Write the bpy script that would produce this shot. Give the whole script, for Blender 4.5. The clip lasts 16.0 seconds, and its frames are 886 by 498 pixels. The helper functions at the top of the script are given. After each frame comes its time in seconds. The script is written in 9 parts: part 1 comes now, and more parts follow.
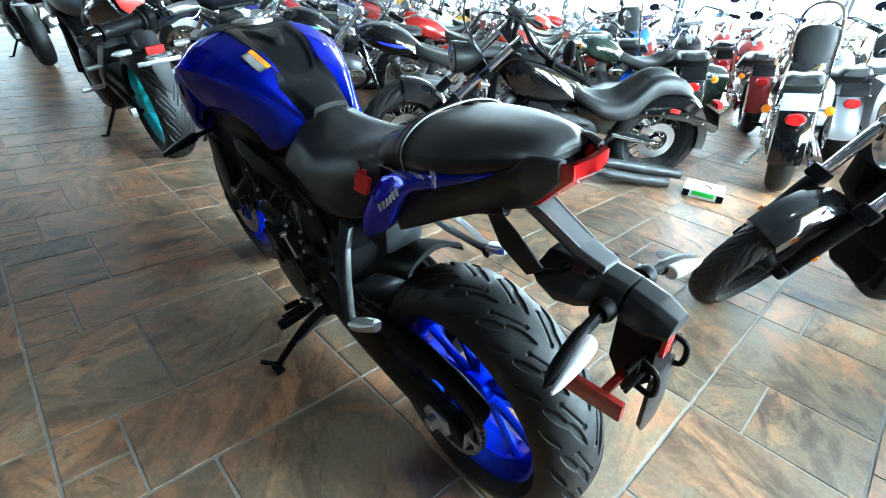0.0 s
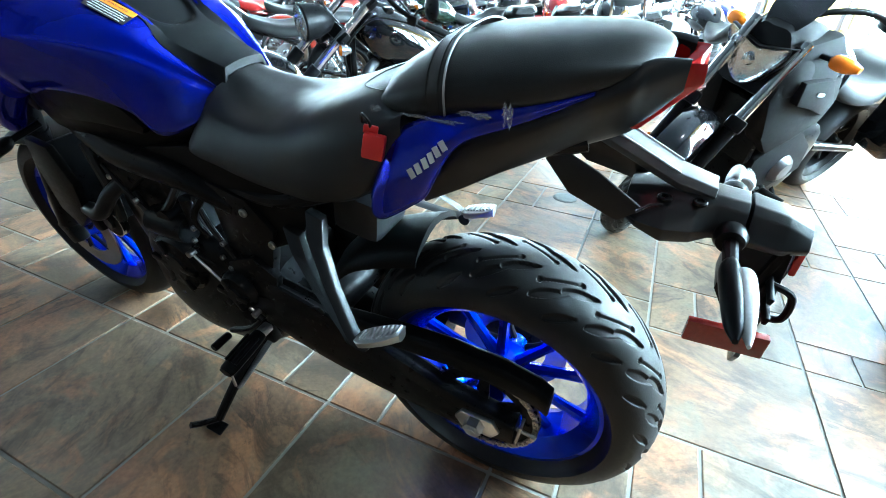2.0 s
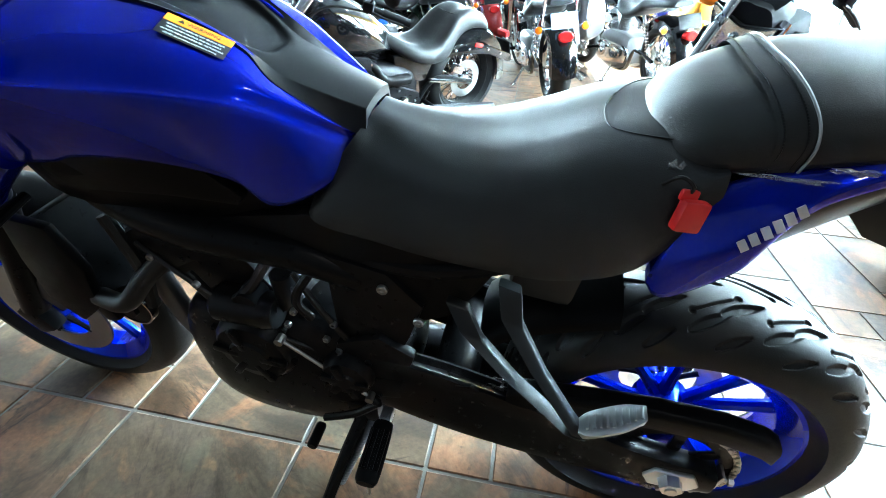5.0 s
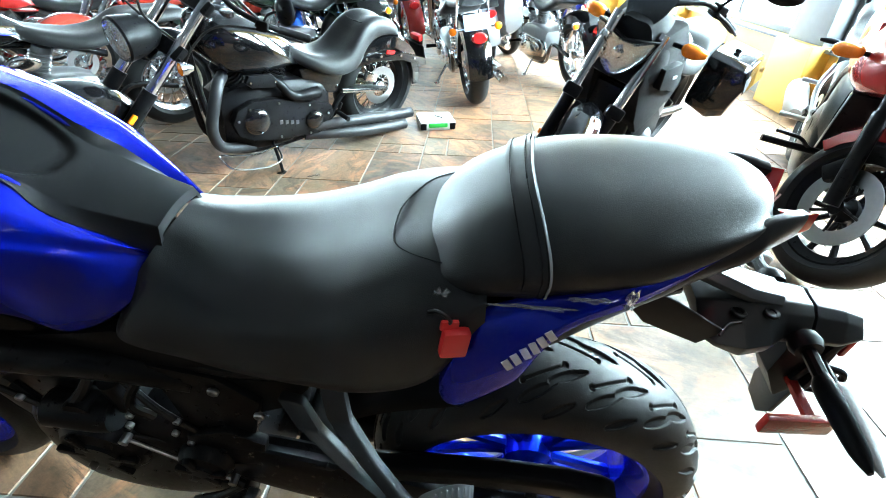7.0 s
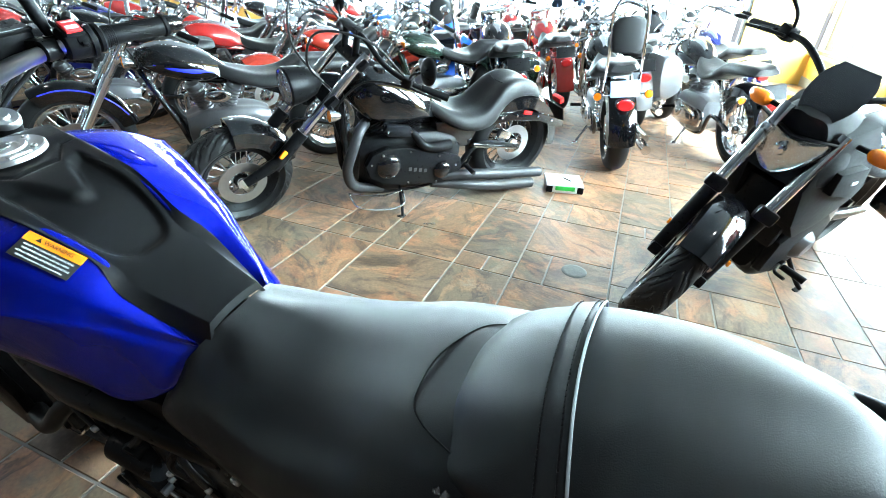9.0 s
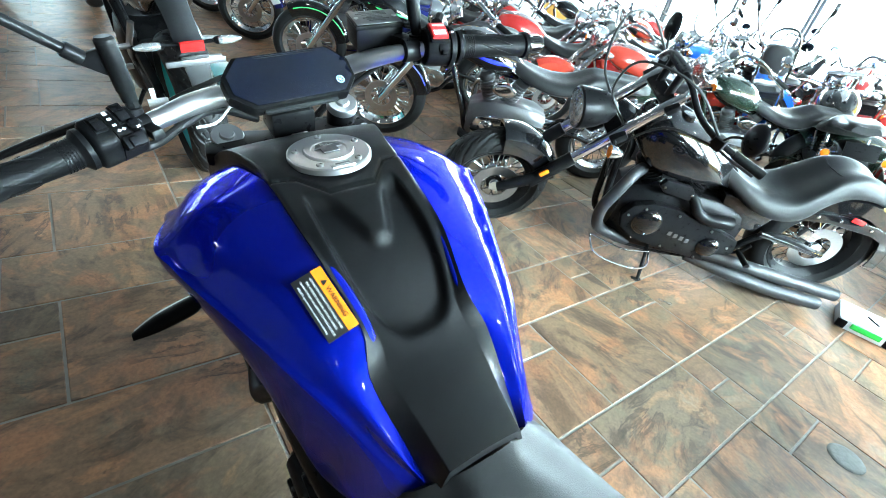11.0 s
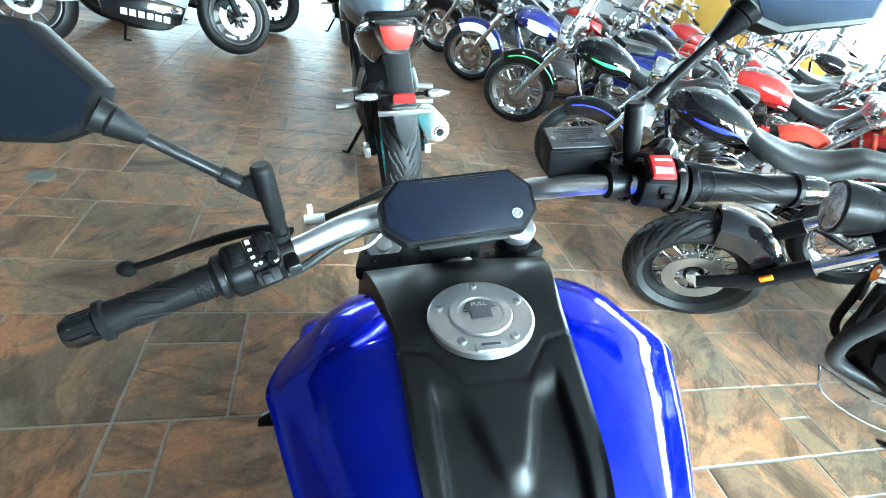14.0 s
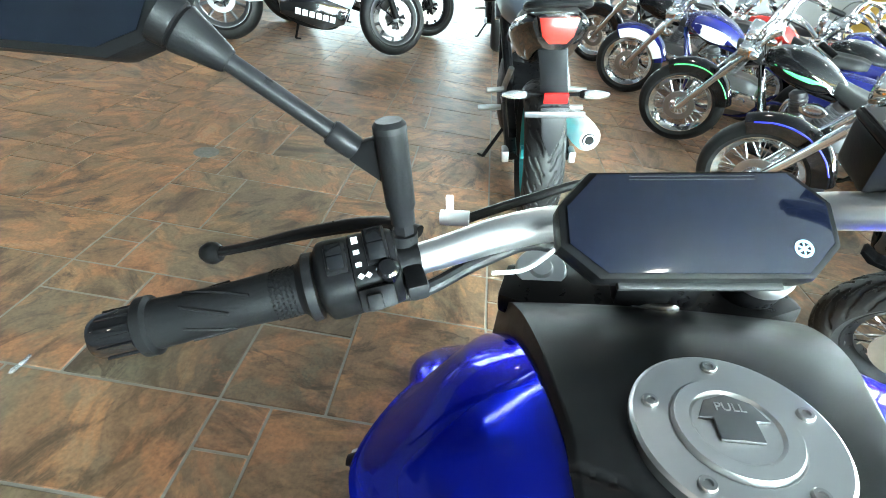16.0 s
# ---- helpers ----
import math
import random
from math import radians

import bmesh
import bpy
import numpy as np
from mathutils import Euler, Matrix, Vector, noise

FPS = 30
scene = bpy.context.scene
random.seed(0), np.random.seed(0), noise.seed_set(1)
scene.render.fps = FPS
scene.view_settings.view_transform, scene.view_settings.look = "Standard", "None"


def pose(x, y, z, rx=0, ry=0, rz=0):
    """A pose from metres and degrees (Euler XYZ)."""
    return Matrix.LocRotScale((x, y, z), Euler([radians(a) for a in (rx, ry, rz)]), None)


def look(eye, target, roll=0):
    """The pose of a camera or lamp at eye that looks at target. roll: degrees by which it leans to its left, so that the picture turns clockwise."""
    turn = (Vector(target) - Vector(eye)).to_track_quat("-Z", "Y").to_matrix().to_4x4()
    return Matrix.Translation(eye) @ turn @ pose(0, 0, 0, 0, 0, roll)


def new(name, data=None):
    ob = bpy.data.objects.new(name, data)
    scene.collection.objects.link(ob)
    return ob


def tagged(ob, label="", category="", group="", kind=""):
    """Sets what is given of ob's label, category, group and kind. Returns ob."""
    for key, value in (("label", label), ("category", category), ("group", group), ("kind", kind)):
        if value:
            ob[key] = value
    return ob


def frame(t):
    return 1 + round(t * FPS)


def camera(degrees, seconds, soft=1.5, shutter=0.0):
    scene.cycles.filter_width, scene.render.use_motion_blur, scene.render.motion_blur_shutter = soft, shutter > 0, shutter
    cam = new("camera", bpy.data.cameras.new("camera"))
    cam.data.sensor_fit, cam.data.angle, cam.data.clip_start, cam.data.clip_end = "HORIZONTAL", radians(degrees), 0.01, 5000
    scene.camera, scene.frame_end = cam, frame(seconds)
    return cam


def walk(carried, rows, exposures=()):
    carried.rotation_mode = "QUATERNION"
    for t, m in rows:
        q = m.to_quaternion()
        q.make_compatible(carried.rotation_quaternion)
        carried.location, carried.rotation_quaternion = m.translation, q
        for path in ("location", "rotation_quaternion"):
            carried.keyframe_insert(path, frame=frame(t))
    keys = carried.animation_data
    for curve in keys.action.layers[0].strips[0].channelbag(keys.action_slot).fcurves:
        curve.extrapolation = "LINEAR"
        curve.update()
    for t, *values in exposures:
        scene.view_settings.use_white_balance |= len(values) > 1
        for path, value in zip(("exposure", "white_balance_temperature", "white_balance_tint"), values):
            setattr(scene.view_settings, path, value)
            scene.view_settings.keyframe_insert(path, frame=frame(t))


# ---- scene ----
cam = camera(87.1, 16.0, 0.95)
PATH = [
    (0, (-0.690, -0.541, 1.153), (0.476, 0.726, 0.197), 5.4),
    (0.5, (-0.682, -0.459, 1.106), (0.589, 0.687, 0.129), 4.8),
    (1, (-0.699, -0.390, 1.062), (0.684, 0.609, 0.077), 4.2),
    (1.5, (-0.726, -0.298, 1.042), (0.746, 0.559, 0.053), 3.7),
    (2, (-0.756, -0.206, 1.027), (0.771, 0.554, 0.042), 3.2),
    (2.5, (-0.778, -0.101, 1.011), (0.784, 0.600, 0.036), 2.7),
    (3, (-0.777, 0.014, 0.989), (0.808, 0.665, 0.018), 2.3),
    (3.2, (-0.780, 0.056, 0.986), (0.810, 0.693, 0.013), 2.0),
    (5.3, (-0.726, 0.295, 1.067), (0.912, 0.613, 0.019), 2.8),
    (5.5, (-0.717, 0.288, 1.084), (0.925, 0.568, 0.033), 2.8),
    (6, (-0.689, 0.255, 1.122), (0.957, 0.457, 0.058), 2.6),
    (6.5, (-0.666, 0.198, 1.149), (0.974, 0.368, 0.071), 2.2),
    (7, (-0.624, 0.119, 1.183), (1.011, 0.303, 0.100), 1.8),
    (7.5, (-0.589, 0.058, 1.212), (1.050, 0.308, 0.147), 1.4),
    (8, (-0.546, 0.020, 1.233), (1.083, 0.427, 0.202), 0.4),
    (8.2, (-0.532, 0.017, 1.243), (1.089, 0.484, 0.226), 0.3),
    (10.3, (-0.417, 0.257, 1.290), (0.887, 1.343, 0.291), 12.1),
    (10.5, (-0.409, 0.286, 1.288), (0.823, 1.435, 0.268), 13.0),
    (11, (-0.384, 0.362, 1.294), (0.669, 1.642, 0.230), 13.9),
    (11.5, (-0.358, 0.440, 1.313), (0.524, 1.825, 0.224), 13.3),
    (12, (-0.335, 0.498, 1.338), (0.406, 1.959, 0.243), 12.7),
    (12.5, (-0.320, 0.528, 1.352), (0.307, 2.038, 0.253), 12.4),
    (13, (-0.307, 0.541, 1.364), (0.226, 2.080, 0.257), 12.1),
    (13.5, (-0.300, 0.542, 1.367), (0.175, 2.097, 0.256), 11.9),
    (14, (-0.300, 0.572, 1.351), (0.103, 2.160, 0.258), 11.9),
    (14.5, (-0.300, 0.616, 1.315), (0.000, 2.234, 0.232), 12.2),
    (15, (-0.308, 0.659, 1.288), (-0.131, 2.288, 0.195), 12.0),
    (15.5, (-0.318, 0.705, 1.266), (-0.266, 2.331, 0.154), 11.6),
    (16, (-0.326, 0.738, 1.241), (-0.411, 2.345, 0.105), 10.0),
]
walk(cam, [(t, look(eye, target, roll)) for t, eye, target, roll in PATH], [(0, 0.66, 6350, 9), (1.5, 0.84, 6150, 7), (3, 1.34, 5900, 4), (5.5, 1.36, 6450, 9), (6.5, 1.14, 6650, 9), (8, 0.84, 6700, 10), (11, 0.98, 6600, 8), (13, 1.30, 6550, 7), (15, 1.44, 6450, 6), (16, 1.52, 7250, 10)])

# ---- light ----
world = bpy.data.worlds.new("sky")
scene.world = world
world.use_nodes = True
wn = world.node_tree.nodes
sky = wn.new("ShaderNodeTexSky")
sky.sky_type = "NISHITA"
sky.sun_disc = False
sky.sun_elevation = radians(40)
sky.sun_rotation = radians(100)
world.node_tree.links.new(sky.outputs[0], wn["Background"].inputs[0])
wn["Background"].inputs[1].default_value = 0.10

sun = bpy.data.lights.new("sun", "SUN")
sun.energy, sun.angle, sun.color = 1.0, radians(20), (1.0, 0.96, 0.9)
new("sun", sun).matrix_world = look((20, -4, 17), (0, 0, 0))


ROOM = pose(0, 0, 0, 0, 0, 3.5)  # the room's axes follow the floor's joints


def window_light(name, place, turn, wide, high, watts):
    """Daylight that enters through one band of windows; place and turn are in the room's axes."""
    lamp = bpy.data.lights.new(name, "AREA")
    lamp.shape, lamp.size, lamp.size_y, lamp.energy, lamp.color = "RECTANGLE", wide, high, watts, (0.635, 0.88, 1.0)
    new(name, lamp).matrix_world = ROOM @ pose(*place, 90, 0, turn)


window_light("daylight_east", (10.56, 5.4, 1.85), 90, 13.6, 2.5, 4200)
window_light("daylight_north", (-2.0, 16.80, 1.85), 180, 9.0, 2.5, 400)
window_light("daylight_south", (5.5, -2.95, 1.85), 0, 9.2, 2.5, 3400)

# ---- small tools ----


def node(nt, kind, **inputs):
    n = nt.nodes.new(kind)
    for key, value in inputs.items():
        n.inputs[key.replace("_", " ")].default_value = value
    return n


def shade(name, color, rough=0.5, metal=0.0, coat=0.0, vary=0.12, scale=14.0, bump=0.0, bump_scale=300.0, rough_vary=0.12, spec=0.5, trans=0.0, ior=1.45, tint=None):
    """A material with a base colour that drifts a little, uneven gloss and a fine grain."""
    m = bpy.data.materials.new(name)
    m.use_nodes = True
    nt = m.node_tree
    b = nt.nodes["Principled BSDF"]
    L = nt.links.new
    co = nt.nodes.new("ShaderNodeTexCoord")
    no = node(nt, "ShaderNodeTexNoise", Scale=scale, Detail=5.0)
    L(co.outputs["Object"], no.inputs["Vector"])
    ramp = nt.nodes.new("ShaderNodeMapRange")
    ramp.inputs["To Min"].default_value, ramp.inputs["To Max"].default_value = 1 - vary, 1 + vary
    L(no.outputs[0], ramp.inputs[0])
    mix = nt.nodes.new("ShaderNodeVectorMath")
    mix.operation = "SCALE"
    mix.inputs[0].default_value = color
    L(ramp.outputs[0], mix.inputs["Scale"])
    L(mix.outputs[0], b.inputs["Base Color"])
    fine = node(nt, "ShaderNodeTexNoise", Scale=scale * 4.3, Detail=4.0)
    L(co.outputs["Object"], fine.inputs["Vector"])
    rr = nt.nodes.new("ShaderNodeMapRange")
    rr.inputs["To Min"].default_value, rr.inputs["To Max"].default_value = max(0.02, rough * (1 - rough_vary)), rough * (1 + rough_vary)
    L(fine.outputs[0], rr.inputs[0])
    L(rr.outputs[0], b.inputs["Roughness"])
    b.inputs["Metallic"].default_value = metal
    b.inputs["Coat Weight"].default_value = coat
    b.inputs["Coat Roughness"].default_value = 0.04
    b.inputs["Specular IOR Level"].default_value = spec
    if tint:
        b.inputs["Specular Tint"].default_value = (*tint, 1.0)
    b.inputs["Transmission Weight"].default_value = trans
    b.inputs["IOR"].default_value = ior
    if bump:
        g = node(nt, "ShaderNodeTexNoise", Scale=bump_scale, Detail=3.0)
        L(co.outputs["Object"], g.inputs["Vector"])
        bp = node(nt, "ShaderNodeBump", Strength=bump, Distance=0.001)
        L(g.outputs[0], bp.inputs["Height"])
        L(bp.outputs[0], b.inputs["Normal"])
    return m


BLUE = shade("blue_metallic_paint", (0.0006, 0.008, 0.30), 0.24, 0.65, 0.7, 0.10, 9, rough_vary=0.08, spec=0.0, tint=(0.003, 0.03, 1.0))
BLUE_RIM = shade("blue_rim_paint", (0.002, 0.03, 0.55), 0.24, 0.65, 0.5, 0.08, 20, spec=0.1, tint=(0.05, 0.15, 1.0))
BLACK_PLASTIC = shade("black_grained_plastic", (0.0038, 0.0038, 0.0041), 0.36, vary=0.25, bump=0.12, bump_scale=900, rough_vary=0.3, spec=0.09)
TANK_PLASTIC = shade("satin_black_cover", (0.0045, 0.0045, 0.0048), 0.36, vary=0.15, bump=0.08, bump_scale=1200, rough_vary=0.2, spec=0.27)
GREY_PLASTIC = shade("worn_grey_plastic", (0.013, 0.0135, 0.0145), 0.34, vary=0.2, bump=0.15, bump_scale=900, rough_vary=0.3, spec=0.4)
SATIN_GREY = shade("satin_grey_paint", (0.085, 0.088, 0.092), 0.34, 0.3, vary=0.12, bump=0.1, bump_scale=900, rough_vary=0.25)
VINYL = shade("black_seat_vinyl", (0.014, 0.014, 0.0145), 0.46, vary=0.18, scale=8, bump=0.32, bump_scale=700, rough_vary=0.2, spec=0.28)
RUBBER = shade("tyre_rubber", (0.010, 0.010, 0.0102), 0.48, vary=0.3, scale=30, bump=0.3, bump_scale=400, rough_vary=0.2, spec=0.30)
GRIP = shade("grip_rubber", (0.0045, 0.0045, 0.0048), 0.36, vary=0.2, bump=0.15, bump_scale=800, spec=0.08)
BLACK_METAL = shade("black_coated_metal", (0.006, 0.006, 0.0065), 0.30, 0.0, vary=0.3, bump=0.08, rough_vary=0.3, spec=0.14)
GLOSS_BLACK = shade("gloss_black_paint", (0.003, 0.003, 0.0035), 0.14, 0.0, 1.0, 0.1, rough_vary=0.1, spec=0.3)
ALLOY = shade("brushed_alloy", (0.60, 0.60, 0.60), 0.34, 1.0, vary=0.03, scale=10, rough_vary=0.03)
DARK_ALLOY = shade("cast_grey_alloy", (0.16, 0.16, 0.165), 0.36, 0.9, vary=0.10, scale=40, rough_vary=0.12)
CHROME = shade("chrome", (0.86, 0.87, 0.88), 0.10, 1.0, vary=0.03, rough_vary=0.3)
STEEL = shade("zinc_steel", (0.46, 0.46, 0.46), 0.3, 1.0, vary=0.1, scale=60)
CHAIN = shade("oiled_chain_steel", (0.32, 0.31, 0.29), 0.28, 1.0, vary=0.3, scale=80)
RED_LENS = shade("red_lens", (0.40, 0.010, 0.010), 0.12, 0.0, 0.8, 0.12, 60, bump=0.3, bump_scale=160)
RED_PLASTIC = shade("red_switch_plastic", (0.62, 0.02, 0.02), 0.35, vary=0.06)
RED_REFLECTOR = shade("dark_red_reflector", (0.22, 0.012, 0.008), 0.2, 0.0, 0.5, 0.25, 200, bump=0.6, bump_scale=260)
AMBER = shade("amber_lens", (0.75, 0.17, 0.008), 0.15, 0.0, 0.6, 0.12, 60, bump=0.3, bump_scale=200)
CLEAR = shade("clear_lens", (0.55, 0.56, 0.57), 0.14, 0.75, 0.8, 0.25, 60, bump=0.8, bump_scale=90)
SCREEN = shade("dark_display_glass", (0.002, 0.003, 0.007), 0.08, 0.0, 1.0, 0.25, 40, rough_vary=0.5, spec=0.3)
# the blue-grey base colour stands in for a bluish reflection in the glass
MIRROR = shade("mirror_bluish_reflection", (0.10, 0.14, 0.21), 0.03, 1.0, vary=0.06, scale=6)
WHITE = shade("white_print", (0.75, 0.75, 0.75), 0.5, vary=0.05)
SILVER_PRINT = shade("silver_print", (0.55, 0.56, 0.58), 0.35, 0.4, vary=0.05)
ORANGE_PRINT = shade("orange_label_print", (0.80, 0.20, 0.006), 0.5, vary=0.05)
BLACK_PRINT = shade("black_label_print", (0.012, 0.012, 0.012), 0.45, vary=0.05)
SIGNAL_LENS = shade("pale_signal_lens", (0.62, 0.63, 0.63), 0.16, 0.15, 0.8, 0.2, 60, bump=0.6, bump_scale=120)
PIPING = shade("pale_grey_piping", (0.26, 0.27, 0.28), 0.4)
CABLE = shade("black_cable_sheath", (0.008, 0.008, 0.008), 0.42, spec=0.35)


def finish(bm, name, material, parent=None, label="", sharp=32.0):
    """Turns a bmesh into one mesh object."""
    me = bpy.data.meshes.new(name)
    bm.to_mesh(me)
    bm.free()
    me.polygons.foreach_set("use_smooth", [True] * len(me.polygons))
    me.set_sharp_from_angle(angle=radians(sharp))
    me.materials.append(material)
    ob = new(name, me)
    ob.parent = parent
    if label:
        ob["label"] = label
    return ob


def part(name, bm, material, parent, label="", sharp=32.0):
    return finish(bm, name, material, parent, label, sharp)


def thing(name, label, category, m, group=""):
    ob = new(name)
    ob.empty_display_size = 0.1
    ob.matrix_world = m
    return tagged(ob, label, category, group)


def shared(name, me, parent, m=None):
    ob = new(name, me)
    ob.parent = parent
    if m is not None:
        ob.matrix_basis = m
    return ob


def spline(pts, n, closed=False):
    """n points on a smooth curve through pts."""
    p = np.array(pts, float)
    k = len(p)
    if k < 3 and not closed:
        s = np.linspace(0, 1, n)[:, None]
        return p[0] * (1 - s) + p[-1] * s
    out = []
    for u in np.linspace(0, k if closed else k - 1, n, endpoint=not closed):
        i = min(int(u), k - 1 if closed else k - 2)
        f = u - i
        if closed:
            a, b, c, d = (p[(i + j) % k] for j in (-1, 0, 1, 2))
        else:
            b, c = p[i], p[i + 1]
            a = p[i - 1] if i else 2 * b - c
            d = p[i + 2] if i + 2 < k else 2 * c - b
        out.append(0.5 * (2 * b + (c - a) * f + (2 * a - 5 * b + 4 * c - d) * f * f + (3 * b - a - 3 * c + d) * f ** 3))
    return np.array(out)


def grid(rows, closed=False, caps=False):
    """A bmesh sheet over rows of points; closed: each row is a ring."""
    bm = bmesh.new()
    vs = [[bm.verts.new(p) for p in row] for row in rows]
    n = len(vs[0])
    for a, b in zip(vs, vs[1:]):
        for i in range(n if closed else n - 1):
            j = (i + 1) % n
            bm.faces.new((a[i], a[j], b[j], b[i]))
    if caps and closed:
        bm.faces.new(vs[0][::-1])
        bm.faces.new(vs[-1])
    bmesh.ops.recalc_face_normals(bm, faces=bm.faces)
    return bm


def loft(sections, nu=20, nv=24, closed=True, caps=True):
    """A smooth skin over a few cross-sections with equally many points."""
    rings = [spline(s, nu, closed) for s in sections]
    cols = np.array(rings)
    rows = np.stack([spline(cols[:, i], nv) for i in range(cols.shape[1])], axis=1)
    return grid(rows, closed, caps)


def tube(pts, r, sides=10, n=None, smooth=True, squash=1.0):
    """A pipe along a smooth path; r: a radius, or one for each point."""
    n = n or max(8, 5 * len(pts)) if len(pts) > 2 else 2
    path = spline(pts, n) if smooth or len(pts) < 3 else np.array(pts, float)
    n = len(path)
    rad = np.full(n, r) if np.isscalar(r) else np.interp(np.linspace(0, 1, n), np.linspace(0, 1, len(r)), r)
    t = np.gradient(path, axis=0)
    rows, side = [], None
    for p, d, q in zip(path, t, rad):
        d = Vector(d).normalized()
        if side is None:
            side = d.orthogonal().normalized() if abs(d.z) > 0.95 else d.cross(Vector((0, 0, 1))).normalized()
        side = (side - d * side.dot(d)).normalized()
        up = d.cross(side)
        rows.append([Vector(p) + (side * math.cos(a) + up * math.sin(a) * squash) * q for a in np.linspace(0, 2 * math.pi, sides, endpoint=False)])
    return grid(rows, True, True)


def lathe(profile, seg=32, centre=(0, 0, 0), axis="X", m=None):
    """Turns a profile of (radius, place along the axis) round an axis."""
    rows = []
    for r, h in profile:
        ring = []
        for a in np.linspace(0, 2 * math.pi, seg, endpoint=False):
            c, s = r * math.cos(a), r * math.sin(a)
            v = Vector((h, c, s) if axis == "X" else (s, h, c) if axis == "Y" else (c, s, h))
            ring.append((m @ v if m else v) + Vector(centre))
        rows.append(ring)
    whole = tuple(profile[0]) == tuple(profile[-1])
    bm = grid(rows, True, not whole)
    if whole:
        bmesh.ops.remove_doubles(bm, verts=bm.verts, dist=1e-6)
        bmesh.ops.recalc_face_normals(bm, faces=bm.faces)
    return bm


def solid_tool(bm, width=0.004, seg=2):
    if width:
        bmesh.ops.bevel(bm, geom=list(bm.edges), offset=width, segments=seg, affect="EDGES", profile=0.6)
    return bm


def box(size, at=(0, 0, 0), rot=(0, 0, 0), bevel=0.004, taper=1.0):
    bm = bmesh.new()
    bmesh.ops.create_cube(bm, size=1.0)
    for v in bm.verts:
        k = taper if v.co.z > 0 else 1.0
        v.co = Vector((v.co.x * size[0] * k, v.co.y * size[1] * k, v.co.z * size[2]))
    solid_tool(bm, min(bevel, min(size) * 0.45))
    bmesh.ops.transform(bm, matrix=pose(*at, *rot), verts=bm.verts)
    return bm


def slab(outline, lo, hi, axis="X", bevel=0.003):
    """A flat plate: an outline in the plane across the axis, from lo to hi. lo and hi: a number, or one for each corner."""
    n = len(outline)
    lo = [lo] * n if np.isscalar(lo) else lo
    hi = [hi] * n if np.isscalar(hi) else hi

    def place(a, b, c):
        return (c, a, b) if axis == "X" else (a, c, b) if axis == "Y" else (a, b, c)

    bm = bmesh.new()
    v0 = [bm.verts.new(place(a, b, c)) for (a, b), c in zip(outline, lo)]
    v1 = [bm.verts.new(place(a, b, c)) for (a, b), c in zip(outline, hi)]
    bm.faces.new(v0[::-1])
    bm.faces.new(v1)
    for i in range(n):
        j = (i + 1) % n
        bm.faces.new((v0[i], v0[j], v1[j], v1[i]))
    bmesh.ops.recalc_face_normals(bm, faces=bm.faces)
    return solid_tool(bm, bevel)


def facets(sections, bevel=0.003, seg=2):
    """A hard-edged skin over cross-sections with equally many corners."""
    return solid_tool(grid(sections, True, True), bevel, seg)


def moved(bm, m):
    bmesh.ops.transform(bm, matrix=m, verts=bm.verts)
    if m.determinant() < 0:
        bmesh.ops.reverse_faces(bm, faces=bm.faces)
    return bm


def joined(*many):
    bm = bmesh.new()
    for one in many:
        me = bpy.data.meshes.new("piece")
        one.to_mesh(me)
        one.free()
        bm.from_mesh(me)
        bpy.data.meshes.remove(me)
    return bm


FLIP = Matrix.Diagonal((-1, 1, 1, 1))


def flat_text(name, words, size, m, material, parent):
    """Lettering laid on a surface as its own thin mesh."""
    cu = bpy.data.curves.new(name, "FONT")
    cu.body, cu.size, cu.extrude, cu.align_x, cu.align_y = words, size, 0.0002, "CENTER", "CENTER"
    tmp = bpy.data.objects.new(name, cu)
    me = bpy.data.meshes.new_from_object(tmp)
    bpy.data.objects.remove(tmp)
    me.materials.append(material)
    return shared(name, me, parent, m)

# ---- the showroom ----
UNIT, FLOOR_U, FLOOR_V = 0.1581, -0.057, -0.012


def wall_paint(name, color, rough=0.6):
    return shade(name, color, rough, vary=0.08, scale=3.0, bump=0.25, bump_scale=120)


YELLOW_WALL = wall_paint("yellow_wall_paint", (0.58, 0.34, 0.06), 0.45)
GREY_WALL = wall_paint("grey_wall_paint", (0.12, 0.12, 0.12))
DARK_WALL = wall_paint("dark_blue_grey_wall_paint", (0.045, 0.05, 0.065))
CEILING = wall_paint("grey_ceiling_paint", (0.05, 0.052, 0.057))
FRAME_GREY = shade("grey_window_frame", (0.10, 0.11, 0.12), 0.4, 0.3)
SKIRTING = shade("grey_skirting_tile", (0.16, 0.16, 0.16), 0.45)
GROUT = shade("grey_grout", (0.23, 0.22, 0.20), 0.85, vary=0.25, scale=25, bump=0.4, bump_scale=500)
PAVING = shade("pale_concrete", (0.5, 0.5, 0.48), 0.8, vary=0.15, scale=2)
GLASS = shade("window_glass", (0.95, 0.97, 0.97), 0.02, vary=0.0, trans=1.0)


